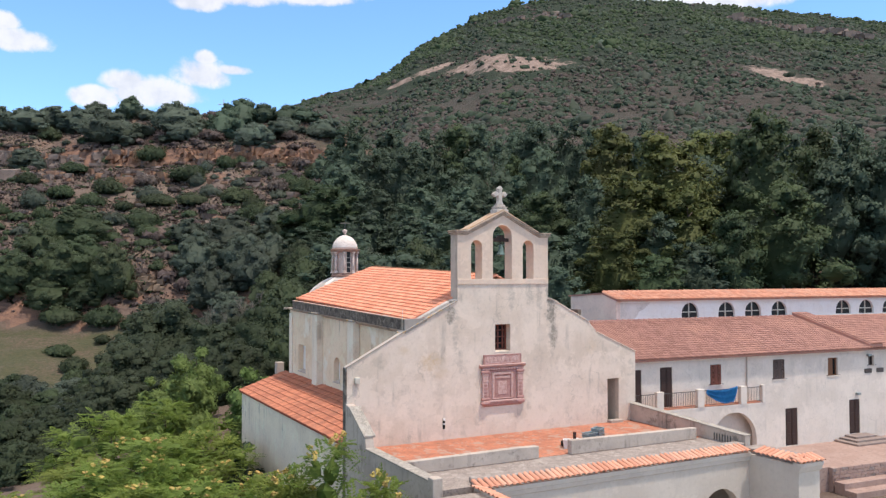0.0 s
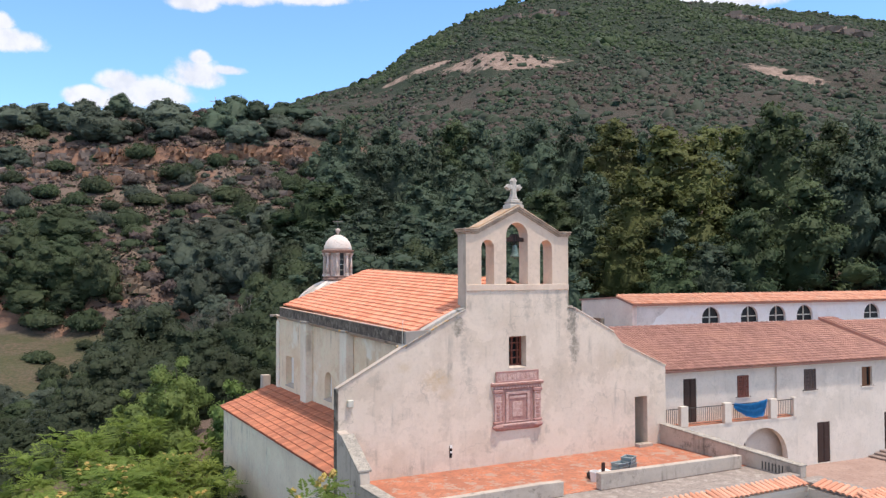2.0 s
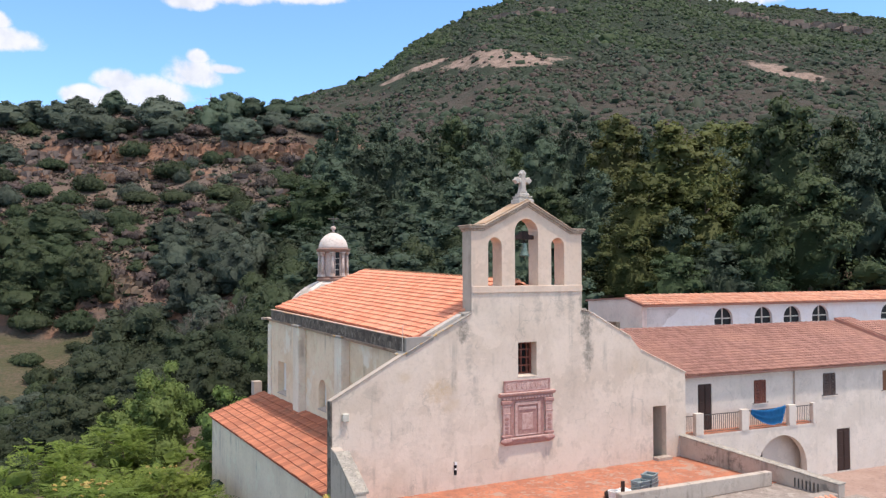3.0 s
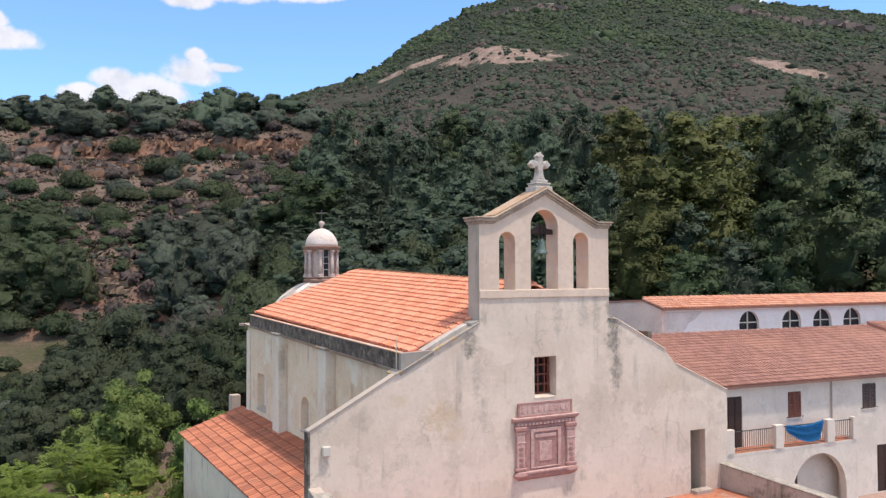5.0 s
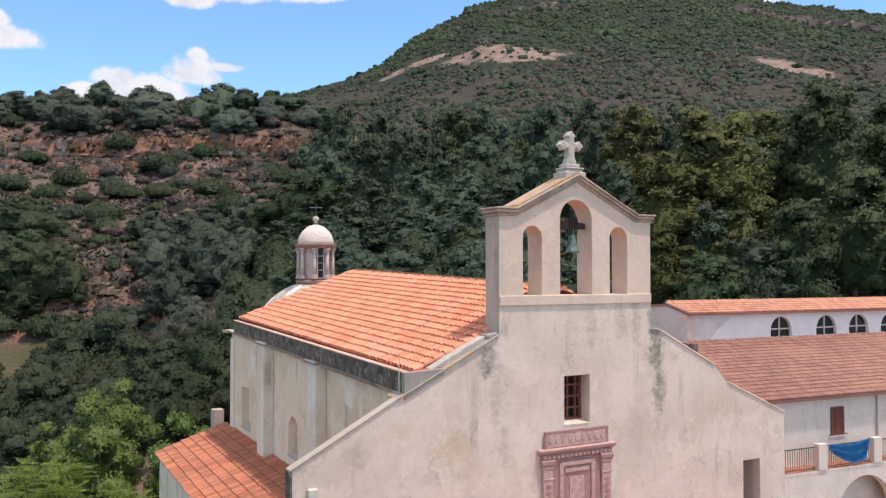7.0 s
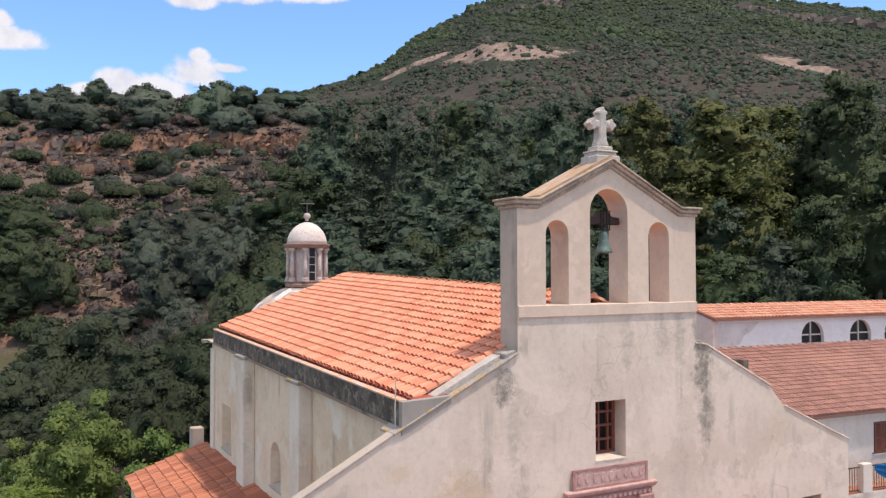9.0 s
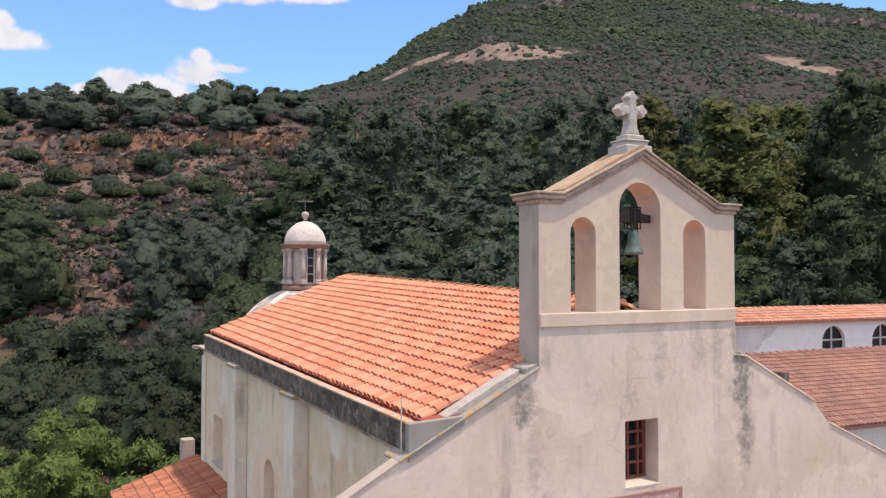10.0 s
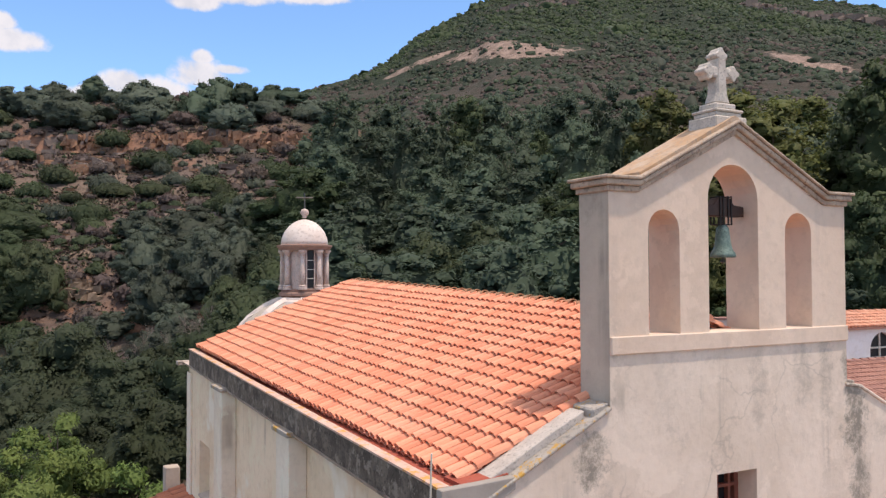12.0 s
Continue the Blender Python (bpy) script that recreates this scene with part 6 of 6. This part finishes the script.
plant(DRY, ((161.9, -59.2, 2.2, 3.3), (155.6, -31.8, 3.0, 2.7), (169, -36.3, 2.3, 2.8), (175.3, -30.6, 2.1, 3.0), (182.9, -34.5, 2.0, 2.5), (185.3, -53.1, 2.2, 3.8), (185.8, -64.5, 2.2, 2.6), (192.4, -85.7, 2.0, 2.3), (125.7, -44.3, 1.3, 1.5), (166, -69.1, 1.7, 2.1), (140.8, -37.1, 1.5, 2), (157.4, -52.2, 1.3, 1.7), (167.7, -65.3, 1.6, 2.3), (107, -38, 2, 2), (153, -76, 1.6, 2.2)), 0.66, 0.95, 0.1)

# grey and green bushes on the meadow and its near edge
plant(CAROB + OLIVE[:1], ((68, -33, 2.6, 2.2), (72, -36, 2.4, 2.0), (64, -29, 2.8, 2.4), (60, -31, 2.6, 2.4), (56, -27, 2.8, 2.4), (54, -31, 2.4, 2.2), (76, -32, 1.8, 1.5), (50, -26, 2.6, 2.2),
              (67, -35.5, 3.2, 2.6), (71, -33, 3.0, 2.6), (74, -38, 2.6, 2.4), (66, -30, 2.8, 2.2), (70, -29, 3.2, 2.6), (53, -24, 2.4, 2.0)), 6.0, 3.4)
plant(CAROB, ((62, -26.5, 3.6, 2.8), (59, -28.5, 3.0, 2.4), (65, -26.5, 4.4, 2.8), (53, -28.5, 3.4, 2.8), (78, -41, 1.8, 2.0), (63, -33, 2.6, 2.2)), 6.0, 3.8)
plant(SHRUB, ((92, -43.5, 1.4, 2.0), (85, -38.5, 1.6, 1.8), (104.5, -49, 2.2, 3.4), (104, -43.5, 2.2, 3.0), (103.5, -39, 2.0, 2.4), (80, -36, 1.6, 1.6), (98, -41, 1.0, 1.3)), 0.66, 0.95, 0.1)

# maquis scattered over the left-hand slope between them
FAR_SHRUB = [(make_shrub(240 + k, m, 12, 0.12, "dense green maquis shrub on dry slope", lobe_count=7, small=(0.25, 0.42)), m, 240 + k) for k, m in enumerate(("maquis", "maquis", "maquis", "olive", "heath", "heath"))]
protos += [p for p, m, k in FAR_SHRUB]
joined = {"maquis": [], "olive": [], "heath": []}
for k in range(7400):
    u = rng.uniform(84, 222)
    v = u * rng.uniform(-0.68, -0.06)
    if u > 120 and v > -0.11 * u:
        continue
    x, y = uv(u, v)
    if built(x, y) or u < 105 and v < -0.33 * u:
        continue
    patch = float(ripple(x, y, 26))
    if u > 176 and rng.random() < 0.45:
        continue
    s = rng.choice((0.35, 0.5, 0.7, 0.9, 1.2, 1.5, 2.0)) * (0.6 if patch < -0.1 else 1.0)
    if patch < -0.1 and rng.random() < 0.45 or not free(x, y, s * 1.05):
        continue
    q = rng.random() + (0.3 if u > 176 else 0)
    p, m, key = rng.choice(FAR_SHRUB[:3] if q < 0.42 else FAR_SHRUB[3:4] if q < 0.58 else FAR_SHRUB[4:])
    v0, f0, n0 = SOFT["shrub", key]
    t = rng.uniform(0, 6.28)
    c, d = math.cos(t) * s, math.sin(t) * s
    w = np.stack([v0[:, 0] * c - v0[:, 1] * d, v0[:, 0] * d + v0[:, 1] * c, v0[:, 2] * s * rng.uniform(0.75, 1.2)], 1) + np.array([x, y, float(ground_z(x, y)) - 0.1])
    nn = np.stack([n0[:, 0] * c - n0[:, 1] * d, n0[:, 0] * d + n0[:, 1] * c, n0[:, 2] * s], 1)
    joined[m].append((w, f0, unit(nn)))
for m, found in joined.items():
    V, F, N, base = [], [], [], 0
    for w, f0, nn in found:
        V.append(w)
        N.append(nn)
        F.append(f0 + base)
        base += len(w)
    name = {"maquis": "maquis", "olive": "grey_maquis", "heath": "dry_scrub"}[m]
    ob = finish(name, soft_mesh(name, np.concatenate(V), np.concatenate(F), np.concatenate(N)), M[m])
    tagged(ob, "maquis scrub scattered over the stony slope", "scrub", kind="stuff")


# dry grass and weeds on the open ground below the slope
def low_growth(name, label, material, seed, n, u0, u1, v0, v1, tall, wide):
    rs = np.random.RandomState(seed)
    u = rs.uniform(u0, u1, n)
    v = u * rs.uniform(v0, v1, n)
    x, y = uv(u, v)
    keep = ripple(x, y, 14) + rs.normal(0, 0.4, n) > -0.3
    x, y = x[keep], y[keep]
    m = len(x)
    lean = rs.normal(0, 0.8, (m, 2))
    h = rs.uniform(0.3, 1.0, m) * tall
    t = rs.uniform(0, 6.28, m)
    w = rs.uniform(0.3, 1.0, m) * wide
    root = np.stack([x, y, ground_z(x, y) - 0.03], 1)
    side = np.stack([np.cos(t) * w, np.sin(t) * w, 0 * t], 1)
    top = root + np.stack([lean[:, 0] * h, lean[:, 1] * h, h], 1)
    V = np.stack([root - side * 0.5, root + side * 0.5, top + side, top - side * 0.8], 1).reshape(-1, 3)
    k = np.arange(m)[:, None] * 4
    F = np.concatenate([k + [0, 1, 2], k + [0, 2, 3]], 0)
    N = np.tile([0, -0.1, 1.0], (4 * m, 1)) + rs.normal(0, 0.2, (4 * m, 3))
    ob = finish(name, soft_mesh(name, V, F, unit(N)), M[material])
    tagged(ob, label, "grass", kind="stuff")


low_growth("heath", "low brown heath between the rocks of the slope", "heath", 32, 60000, 106, 215, -0.68, -0.1, 0.35, 0.32)
low_growth("green_heath", "low green growth between the rocks of the slope", "maquis", 33, 16000, 106, 215, -0.68, -0.1, 0.35, 0.36)


# broken red rock along the cliff
BLOCK_V = np.array([(x, y, z) for z in (-1, 1) for y in (-1, 1) for x in (-1, 1)], float)
BLOCK_F = np.array([(0, 2, 3, 1), (4, 5, 7, 6), (0, 1, 5, 4), (2, 6, 7, 3), (0, 4, 6, 2), (1, 3, 7, 5)])


def rock_blocks(name, label, material, seed, spots, lean=0.5):
    """Angular blocks at (u, v, lift, half width, half depth, half height)."""
    rs = np.random.RandomState(seed)
    V, F, base = [], [], 0
    for u, v, lift, w, d, h in spots:
        block = BLOCK_V * (1 + 0.24 * rs.normal(size=(8, 3))) * np.array([w, d, h])
        t = rs.uniform(-lean, lean) - 0.48
        c, sn = math.cos(t), math.sin(t)
        p = np.stack([block[:, 0] * c - block[:, 1] * sn, block[:, 0] * sn + block[:, 1] * c, block[:, 2]], 1)
        x, y = uv(u, v)
        V.append(p + np.array([x, y, float(ground_z(x, y)) + lift]))
        F.append(BLOCK_F + base)
        base += 8
    ob = finish(name, from_arrays(name, np.concatenate(V), np.concatenate(F)), M[material])
    tagged(ob, label, "rocks", kind="stuff")


def step_at(v, u0, u1):
    """The way up the valley to the foot of the steepest step between u0 and u1."""
    us = np.linspace(u0, u1, 60)
    xs, ys = uv(us, np.full_like(us, v))
    return float(us[int(np.argmax(np.diff(ground_z(xs, ys))))])


def cliff_rocks():
    rs = np.random.RandomState(9)
    red, grey = [], []
    v = -112.0
    while v < -21:
        # jointed faces in three uneven beds along the cliff, with hollows between the outcrops
        w = np.exp(rs.normal(-0.75, 0.45))
        v += w * 0.9
        if rs.uniform() < 0.1 or -63 < v < -57.5 or -80 < v < -77 or -50 < v < -47:
            continue
        foot = step_at(v, 171, 186)
        low = float(ground_z(*uv(foot - 2.5, v)))
        for bed in range(4):
            if rs.uniform() < 0.16:
                continue
            at = foot - 0.9 + 0.4 * bed + rs.uniform(-0.6, 0.6)
            lift = low + 0.3 + 1.0 * bed + rs.uniform(-0.2, 0.2) - float(ground_z(*uv(at, v)))
            (grey if v < -74 or rs.uniform() < 0.1 else red).append((at, v + rs.uniform(-0.2, 0.2), lift, w * rs.uniform(0.6, 1.6), rs.uniform(0.6, 1.3), rs.uniform(0.25, 0.85)))
    for k in range(330):
        # loose stones below the cliff and on the lower ledges
        v = rs.uniform(-108, -22)
        u = step_at(v, 171, 186) - abs(rs.normal(0, 4)) if k < 150 else rs.uniform(160, 168) if k < 240 else rs.uniform(122, 175)
        r = np.exp(rs.normal(-1.0, 0.4))
        (red if rs.uniform() < 0.55 else grey).append((u, v, 0.2 * r, r * 1.3, r, r * rs.uniform(0.4, 0.8)))
    for k in range(110):
        v = rs.uniform(-88, -52)
        r = np.exp(rs.normal(-1.0, 0.4))
        (red if k % 3 == 0 else grey).append((step_at(v, 160, 169) + rs.uniform(-0.8, 1.2), v, rs.uniform(0.0, 0.8), r * rs.uniform(0.8, 1.6), r, r * rs.uniform(0.7, 1.4)))
    rock_blocks("cliff_rocks", "broken red rock ledges along the slope", "rock", 9, red)
    rock_blocks("basalt_rocks", "grey jointed basalt ledge on the slope", "basalt", 10, grey, 0.7)
    # the dark outcrops high on the far hill
    high = []
    for k in range(150):
        f = rs.uniform()
        r = np.exp(rs.normal(0.1, 0.4))
        high.append((499 - 30 * f + rs.uniform(-4, 4), 180 + 66 * f + rs.uniform(-2, 2), 0.4 * r, r * 1.1, r, r * rs.uniform(0.5, 1.1)))
    for k in range(50):
        f = rs.uniform()
        r = np.exp(rs.normal(-0.2, 0.4))
        high.append((500 - 10 * f + rs.uniform(-4, 4), 28 + 50 * f, 0.3 * r, r * 1.3, r, r * rs.uniform(0.6, 1.2)))
    rock_blocks("hill_outcrop", "dark red-brown rock outcrop high on the hill", "basalt", 11, high)
    # the pale bank at the head of the meadow
    bank = [(111.2 + rs.uniform(-0.8, 1.6), -41.5 + rs.uniform(-1.2, 3.2), rs.uniform(-0.3, 0.4), rs.uniform(0.3, 0.8), rs.uniform(0.4, 0.8), rs.uniform(0.25, 0.5)) for k in range(30)]
    rock_blocks("ochre_bank", "pale ochre rock bank at the head of the meadow", "ochre", 12, bank)


cliff_rocks()


def bare_tree(seed, height, spread, twigs, label, name="bare_tree"):
    """A leafless grey tree: forking limbs and fine twigs."""
    rs = np.random.RandomState(seed)
    root = thing(name, (0, 0, -200), label, "tree", "bare trees")
    bm = bmesh.new()

    def limb(p, way, length, r, depth):
        q = p + way * length * 0.5 + Vector(rs.normal(0, 0.06 * length, 3))
        e = p + way * length
        tube([p, q, e], [r, r * 0.75, r * 0.5], 5 if depth else 4, bm)
        if depth == 0:
            return
        for k in range(twigs):
            w = (way + Vector(rs.normal(0, spread, 3)) + Vector((0, 0, 0.15))).normalized()
            limb(q.lerp(e, rs.uniform(0.0, 1.0)), w, length * rs.uniform(0.5, 0.75), r * 0.5, depth - 1)

    limb(Vector((0, 0, -0.3)), Vector((0.05, 0.03, 1)).normalized(), height * 0.5, height * 0.014, 3)
    me = bpy.data.meshes.new("limbwork")
    bm.to_mesh(me)
    bm.free()
    me.materials.append(M["dead"])
    ob = new("limbwork", me)
    ob.parent = root
    return root


BARE = [bare_tree(400, 8.0, 0.5, 4, "bare grey dead tree in the wood"), bare_tree(401, 4.0, 0.75, 5, "leafless grey thicket below the slope")]
protos += BARE
for u, v, s, kind in ((128, 8.0, 1.35, 0), (112, -41.8, 0.45, 0), (93, -27.5, 1.0, 1), (91, -25.5, 1.1, 1), (94, -30, 0.9, 1), (88, -21.5, 1.1, 1), (86, -19.8, 1.2, 1), (89, -23.5, 0.9, 1)):
    x, y = uv(u, v)
    stand(BARE[kind], x, y, s, rng.uniform(0, 6.28))

# scrub over the far hill, too many and small to count: rounded bushes, thicker in some patches
def hill_scrub():
    rs = np.random.RandomState(77)
    n = 40000
    u = rs.uniform(150, 552, n)
    v = u * rs.uniform(-0.30, 0.66, n)
    x, y = uv(u, v)
    z = ground_z(x, y)
    dense = ripple(x, y, 45) + 0.7 * ripple(y, x, 17) + 0.012 * np.maximum(z - 95, -15)
    scars = np.zeros(n, bool)
    for v0, z0, tilt, wv, wz in SCARS:
        scars |= np.hypot((v - v0) / wv, (z - z0 - tilt * (v - v0)) / wz) < 1.1 + 0.3 * ripple(x, y, 12)
    keep = (dense + rs.normal(0, 0.4, n) > -0.55) & (~scars | (rs.uniform(size=n) < 0.12)) & ((u > 205) | (v > -0.11 * u))
    x, y, z, v = x[keep], y[keep], z[keep], v[keep]
    m = len(x)
    size = np.clip(np.exp(rs.normal(-0.35, 0.45, m)), 0.25, 1.9)
    size[rs.uniform(size=m) < 0.02] *= 1.9
    big = size > 1.5
    tone = ripple(x, y, 60) + rs.normal(0, 0.3, m) + np.clip((z - 112) / 30, -0.6, 0.7)
    kind = np.where(tone > 0.5, 1, 0)
    q = rs.uniform(size=m)
    kind = np.where(q < 0.05, 2, kind)
    kind = np.where((q > 0.62) & (tone < 0.1) & ~big, 3, kind)
    top = ICO1_F[(ICO1_V[ICO1_F][:, :, 2] > -0.1).any(1)]
    for k, (name, mat) in enumerate((("hill_scrub", "hill_green"), ("bright_scrub", "bright_hill"), ("grey_scrub", "forest"), ("brown_scrub", "hill_heath"))):
        sel = np.where(kind == k)[0]
        c = len(sel)
        shape = ICO1_V[None] * (1 + 0.26 * rs.normal(size=(c, 12, 1))) * (size[sel][:, None, None] * np.array([1.15, 1.15, 0.9]))
        V = shape + np.stack([x[sel], y[sel], z[sel] + 0.08 * size[sel]], 1)[:, None]
        N = unit(ICO1_V[None] + [0, 0, 0.5] + 0.35 * rs.normal(size=(c, 12, 3)))
        F = (top[None] + 12 * np.arange(c)[:, None, None]).reshape(-1, 3)
        ob = finish(name, soft_mesh(name, V.reshape(-1, 3), F, N.reshape(-1, 3)), M[mat])
        tagged(ob, "low scrub growing thickly over the far hill", "scrub", kind="stuff")


hill_scrub()
found, base = [], 0
for k in range(170):
    u = rng.choice((rng.uniform(205, 300), rng.uniform(205, 540)))
    x, y = uv(u, u * rng.uniform(-0.28, 0.64))
    if float(ripple(x, y, 50)) < -0.2:
        continue
    for j in range(rng.choice((1, 2, 4))):
        p, m, key = rng.choice(FAR_SHRUB[:4])
        s = rng.uniform(1.0, 2.2)
        x, y = x + rng.uniform(-3, 3), y + rng.uniform(-2, 2)
        v0, f0, n0 = SOFT["shrub", key]
        found.append((v0 * (s, s, s * 1.15) + np.array([x, y, float(ground_z(x, y)) - 0.2]), f0 + base, n0))
        base += len(v0)
ob = finish("hill_bushes", soft_mesh("hill_bushes", *[np.concatenate(a) for a in zip(*found)]), M["forest"])
tagged(ob, "round dark green bushes in clumps over the far hill", "bushes", kind="stuff")


# trees with feathered compound leaves and yellow seed clusters, close under the church
def feathered_tree(seed, height, radius, fronds, blossoms):
    rs = np.random.RandomState(seed)
    root = thing("tree_of_heaven", (0, 0, -200), "bright green feather-leaved tree with yellow-orange seed heads", "tree", "feather-leaved trees")
    tr = new("trunk", trunk_mesh("trunk", rs, height * 0.95, 0.16, 6))
    tr.parent = root
    n = fronds
    lobes = np.array(tree_lobes(rs, height, radius, 0.3, 11, 2))
    C, R = lobes[:, :3], lobes[:, 3:]
    pick = rs.choice(len(C), n)
    d = unit(rs.normal(size=(n, 3)) + [0, 0, 0.5])
    root_p = C[pick] + d * R[pick] * rs.uniform(0.75, 1.1, (n, 1))
    run = unit(d * [1, 1, 0.25] + 0.35 * rs.normal(size=(n, 3)))
    side = unit(np.cross(run, [0, 0, 1.0]))
    upv = np.cross(side, run)
    length = rs.uniform(0.5, 0.95, n)
    pairs = 8
    V, F, k = [], [], 0
    core = [(c + ICO1_V * r * 0.5 * (1 + 0.25 * rs.normal(size=(12, 1)))) for c, r in zip(C, R)]
    for c in core:
        V.append(c)
        F.append(ICO1_F + k)
        k += len(ICO1_V)
    for j in range(pairs):
        t = (j + 0.6) / pairs
        at = root_p + run * (length * t)[:, None] - np.array([0, 0, 1.0]) * (0.28 * length * t * t)[:, None]
        l = (0.20 * np.sin(math.pi * (0.25 + 0.7 * t)))
        for sgn in (-1, 1):
            w = side * sgn + run * 0.35 - upv * 0.25 + 0.12 * rs.normal(size=(n, 3))
            w = unit(w)
            tip = at + w * l
            m1 = at + w * l * 0.4 + run * 0.035
            m2 = at + w * l * 0.4 - run * 0.035
            V.append(np.stack([at, m1, tip, m2], 1).reshape(-1, 3))
            b = np.arange(n)[:, None] * 4 + k
            F.append(np.concatenate([b + [0, 1, 3], b + [1, 2, 3]], 0))
            k += 4 * n
    me = from_arrays("crown", np.concatenate(V), np.concatenate(F))
    me.materials.append(M["ailanthus"])
    cr = new("crown", me)
    cr.parent = root
    if blossoms:
        top = np.argsort(-(root_p[:, 2] + rs.normal(0, 0.8, n)))[:blossoms]
        for q in top:
            bunch = new("seed_head", SEED_MESHES[int(q) % len(SEED_MESHES)])
            bunch.location = Vector(root_p[q] + d[q] * 0.22 + [0, 0, 0.12])
            bunch.rotation_euler = (0, 0, float(q))
            bunch.parent = root
    return root


SEED_MESHES = []
for k in range(4):
    rs = np.random.RandomState(350 + k)
    spikes = np.where(rs.uniform(size=(len(ICO_V), 1)) < 0.5, rs.uniform(0.9, 1.5, (len(ICO_V), 1)), rs.uniform(0.3, 0.5, (len(ICO_V), 1)))
    SEED_MESHES.append(from_arrays("seed_head", ICO_V * spikes * [0.095, 0.095, 0.07], ICO_F))
    SEED_MESHES[-1].materials.append(M["blossom"])
FEATHER = [feathered_tree(300 + k, 6.5, 2.6, 800, 11) for k in range(3)] + [feathered_tree(310, 6.5, 2.6, 760, 0)]
protos += FEATHER
for x, y, top, wide, kind in ((-10.2, -4.2, 1.9, 1.0, 0), (-9.6, 0.8, 0.7, 0.9, 1), (-11.8, 4.0, 0.3, 1.15, 2), (-14.6, 3.2, 0.1, 1.2, 0), (-13.0, 9.6, 0.8, 1.15, 1), (-17.4, 7.5, -0.6, 1.2, 2), (-10.0, 8.0, -0.4, 0.9, 1),
                              (-9.4, 14.0, 0.2, 0.9, 2), (-10.4, 20.5, 0.9, 1.1, 3), (-13.6, 17.5, 0.9, 1.1, 3), (-13.0, -2.2, 0.8, 1.0, 1), (-16.0, -2.0, -0.6, 1.1, 2), (-18.5, 2.0, -1.6, 1.1, 0), (-9.3, -5.0, 2.9, 0.9, 1), (-9.3, -7.9, 2.5, 0.8, 0), (-12.0, -7.0, 0.2, 0.9, 2),
                              (-10.6, 11.8, 0.6, 1.0, 3), (-14.6, 7.4, 0.2, 1.1, 1), (-12.2, 6.6, 0.5, 1.0, 0), (-15.6, 12.0, -0.4, 1.1, 3), (-12.6, 13.4, 0.4, 1.0, 2)):
    z = float(ground_z(x, y)) - 0.1
    ob = copy_thing(FEATHER[kind], Matrix.Translation((x, y, z)) @ Matrix.Rotation(rng.uniform(0, 6.28), 4, "Z"))
    ob.scale = (wide, wide, (top - z) / 6.5)
# bushes round the foot of the church and the large dark tree beyond
LAUREL = make_tree(330, 6.0, 2.4, "laurel", 120, 0.09, "yellow-green laurel bush behind the side aisle", low=0.08, count=12, base=0.15, name="laurel")
DARKTREE = make_tree(331, 8.0, 5.2, "dark_tree", 84, 0.12, "broad dark green carob tree on the slope", low=0.05, count=30, young=4, base=0.3, dome=True, name="carob_tree", core=0.88, boughs=(0.2, 0.26, 0.32), body=0.74)
SPIRE = make_tree(332, 4.0, 1.2, "forest", 50, 0.1, "dark pointed bush against the side aisle", "shrub", low=0.05, count=9, base=0.1, name="bush")
protos += [LAUREL, DARKTREE, SPIRE]
stand(LAUREL, -5.2, 21.2, 1.15, 0.4, 0.2, 0.95)
stand(LAUREL, -8.2, 24.5, 1.0, 2.0, 0.2, 1.0)
for x, y, s in ((-9.8, 27.5, 0.75), (-7.2, 28.5, 0.95), (-9.2, 19.0, 0.6)):
    stand(LAUREL, x, y, s, rng.uniform(0, 6.28), 0.2, s)
stand(DARKTREE, -6.2, 47.5, 0.95, 0.3, 0.3, 1.1)
stand(DARKTREE, -9.4, 42.0, 0.7, 2.0, 0.4, 0.8)
stand(DARKTREE, -3.0, 42.5, 0.62, 5.0, 0.4, 0.8)
stand(DARKTREE, -12.0, 34.0, 0.6, 4.0, 0.6, 0.75)
stand(DARKTREE, -6.5, 36.0, 0.55, 1.0, 0.5, 0.7)
stand(SPIRE, -8.0, 12.6, 1.1, 0.0, 0.2)
stand(SPIRE, -8.2, 10.9, 0.95, 1.0, 0.2)
for u, v, s in ((62, -15.5, 0.75), (66, -12, 0.8), (71, -15, 0.9), (75, -11, 0.9), (80, -15, 0.95), (85, -12, 1.0), (90, -15, 1.0), (94, -10, 1.0), (78, -19, 0.7), (70, -19, 0.6), (83, -7, 1.0), (88, -3, 1.1), (76, -6, 0.9), (92, 2, 1.1)):
    x, y = uv(u, v)
    if not built(x, y):
        stand(rng.choice(CAROB + OLIVE[:1]), x, y, s, rng.uniform(0, 6.28), 0.3, s * 1.1)
for p in protos:
    for o in [*p.children_recursive, p]:
        bpy.data.objects.remove(o)

# iron cross on the ridge
x, y = uv(197, -53.5)
z = float(ground_z(x, y))
hc = thing("hill_cross", (x, y, z), "tall pale cross on the ridge among oaks", "cross")
part("post", box(x - 0.07, x + 0.07, y - 0.07, y + 0.07, z - 0.5, z + 5.2), M["pale_box"], hc)
part("arm", box(x - 1.3, x + 1.3, y - 0.06, y + 0.06, z + 3.9, z + 4.05), M["pale_box"], hc)
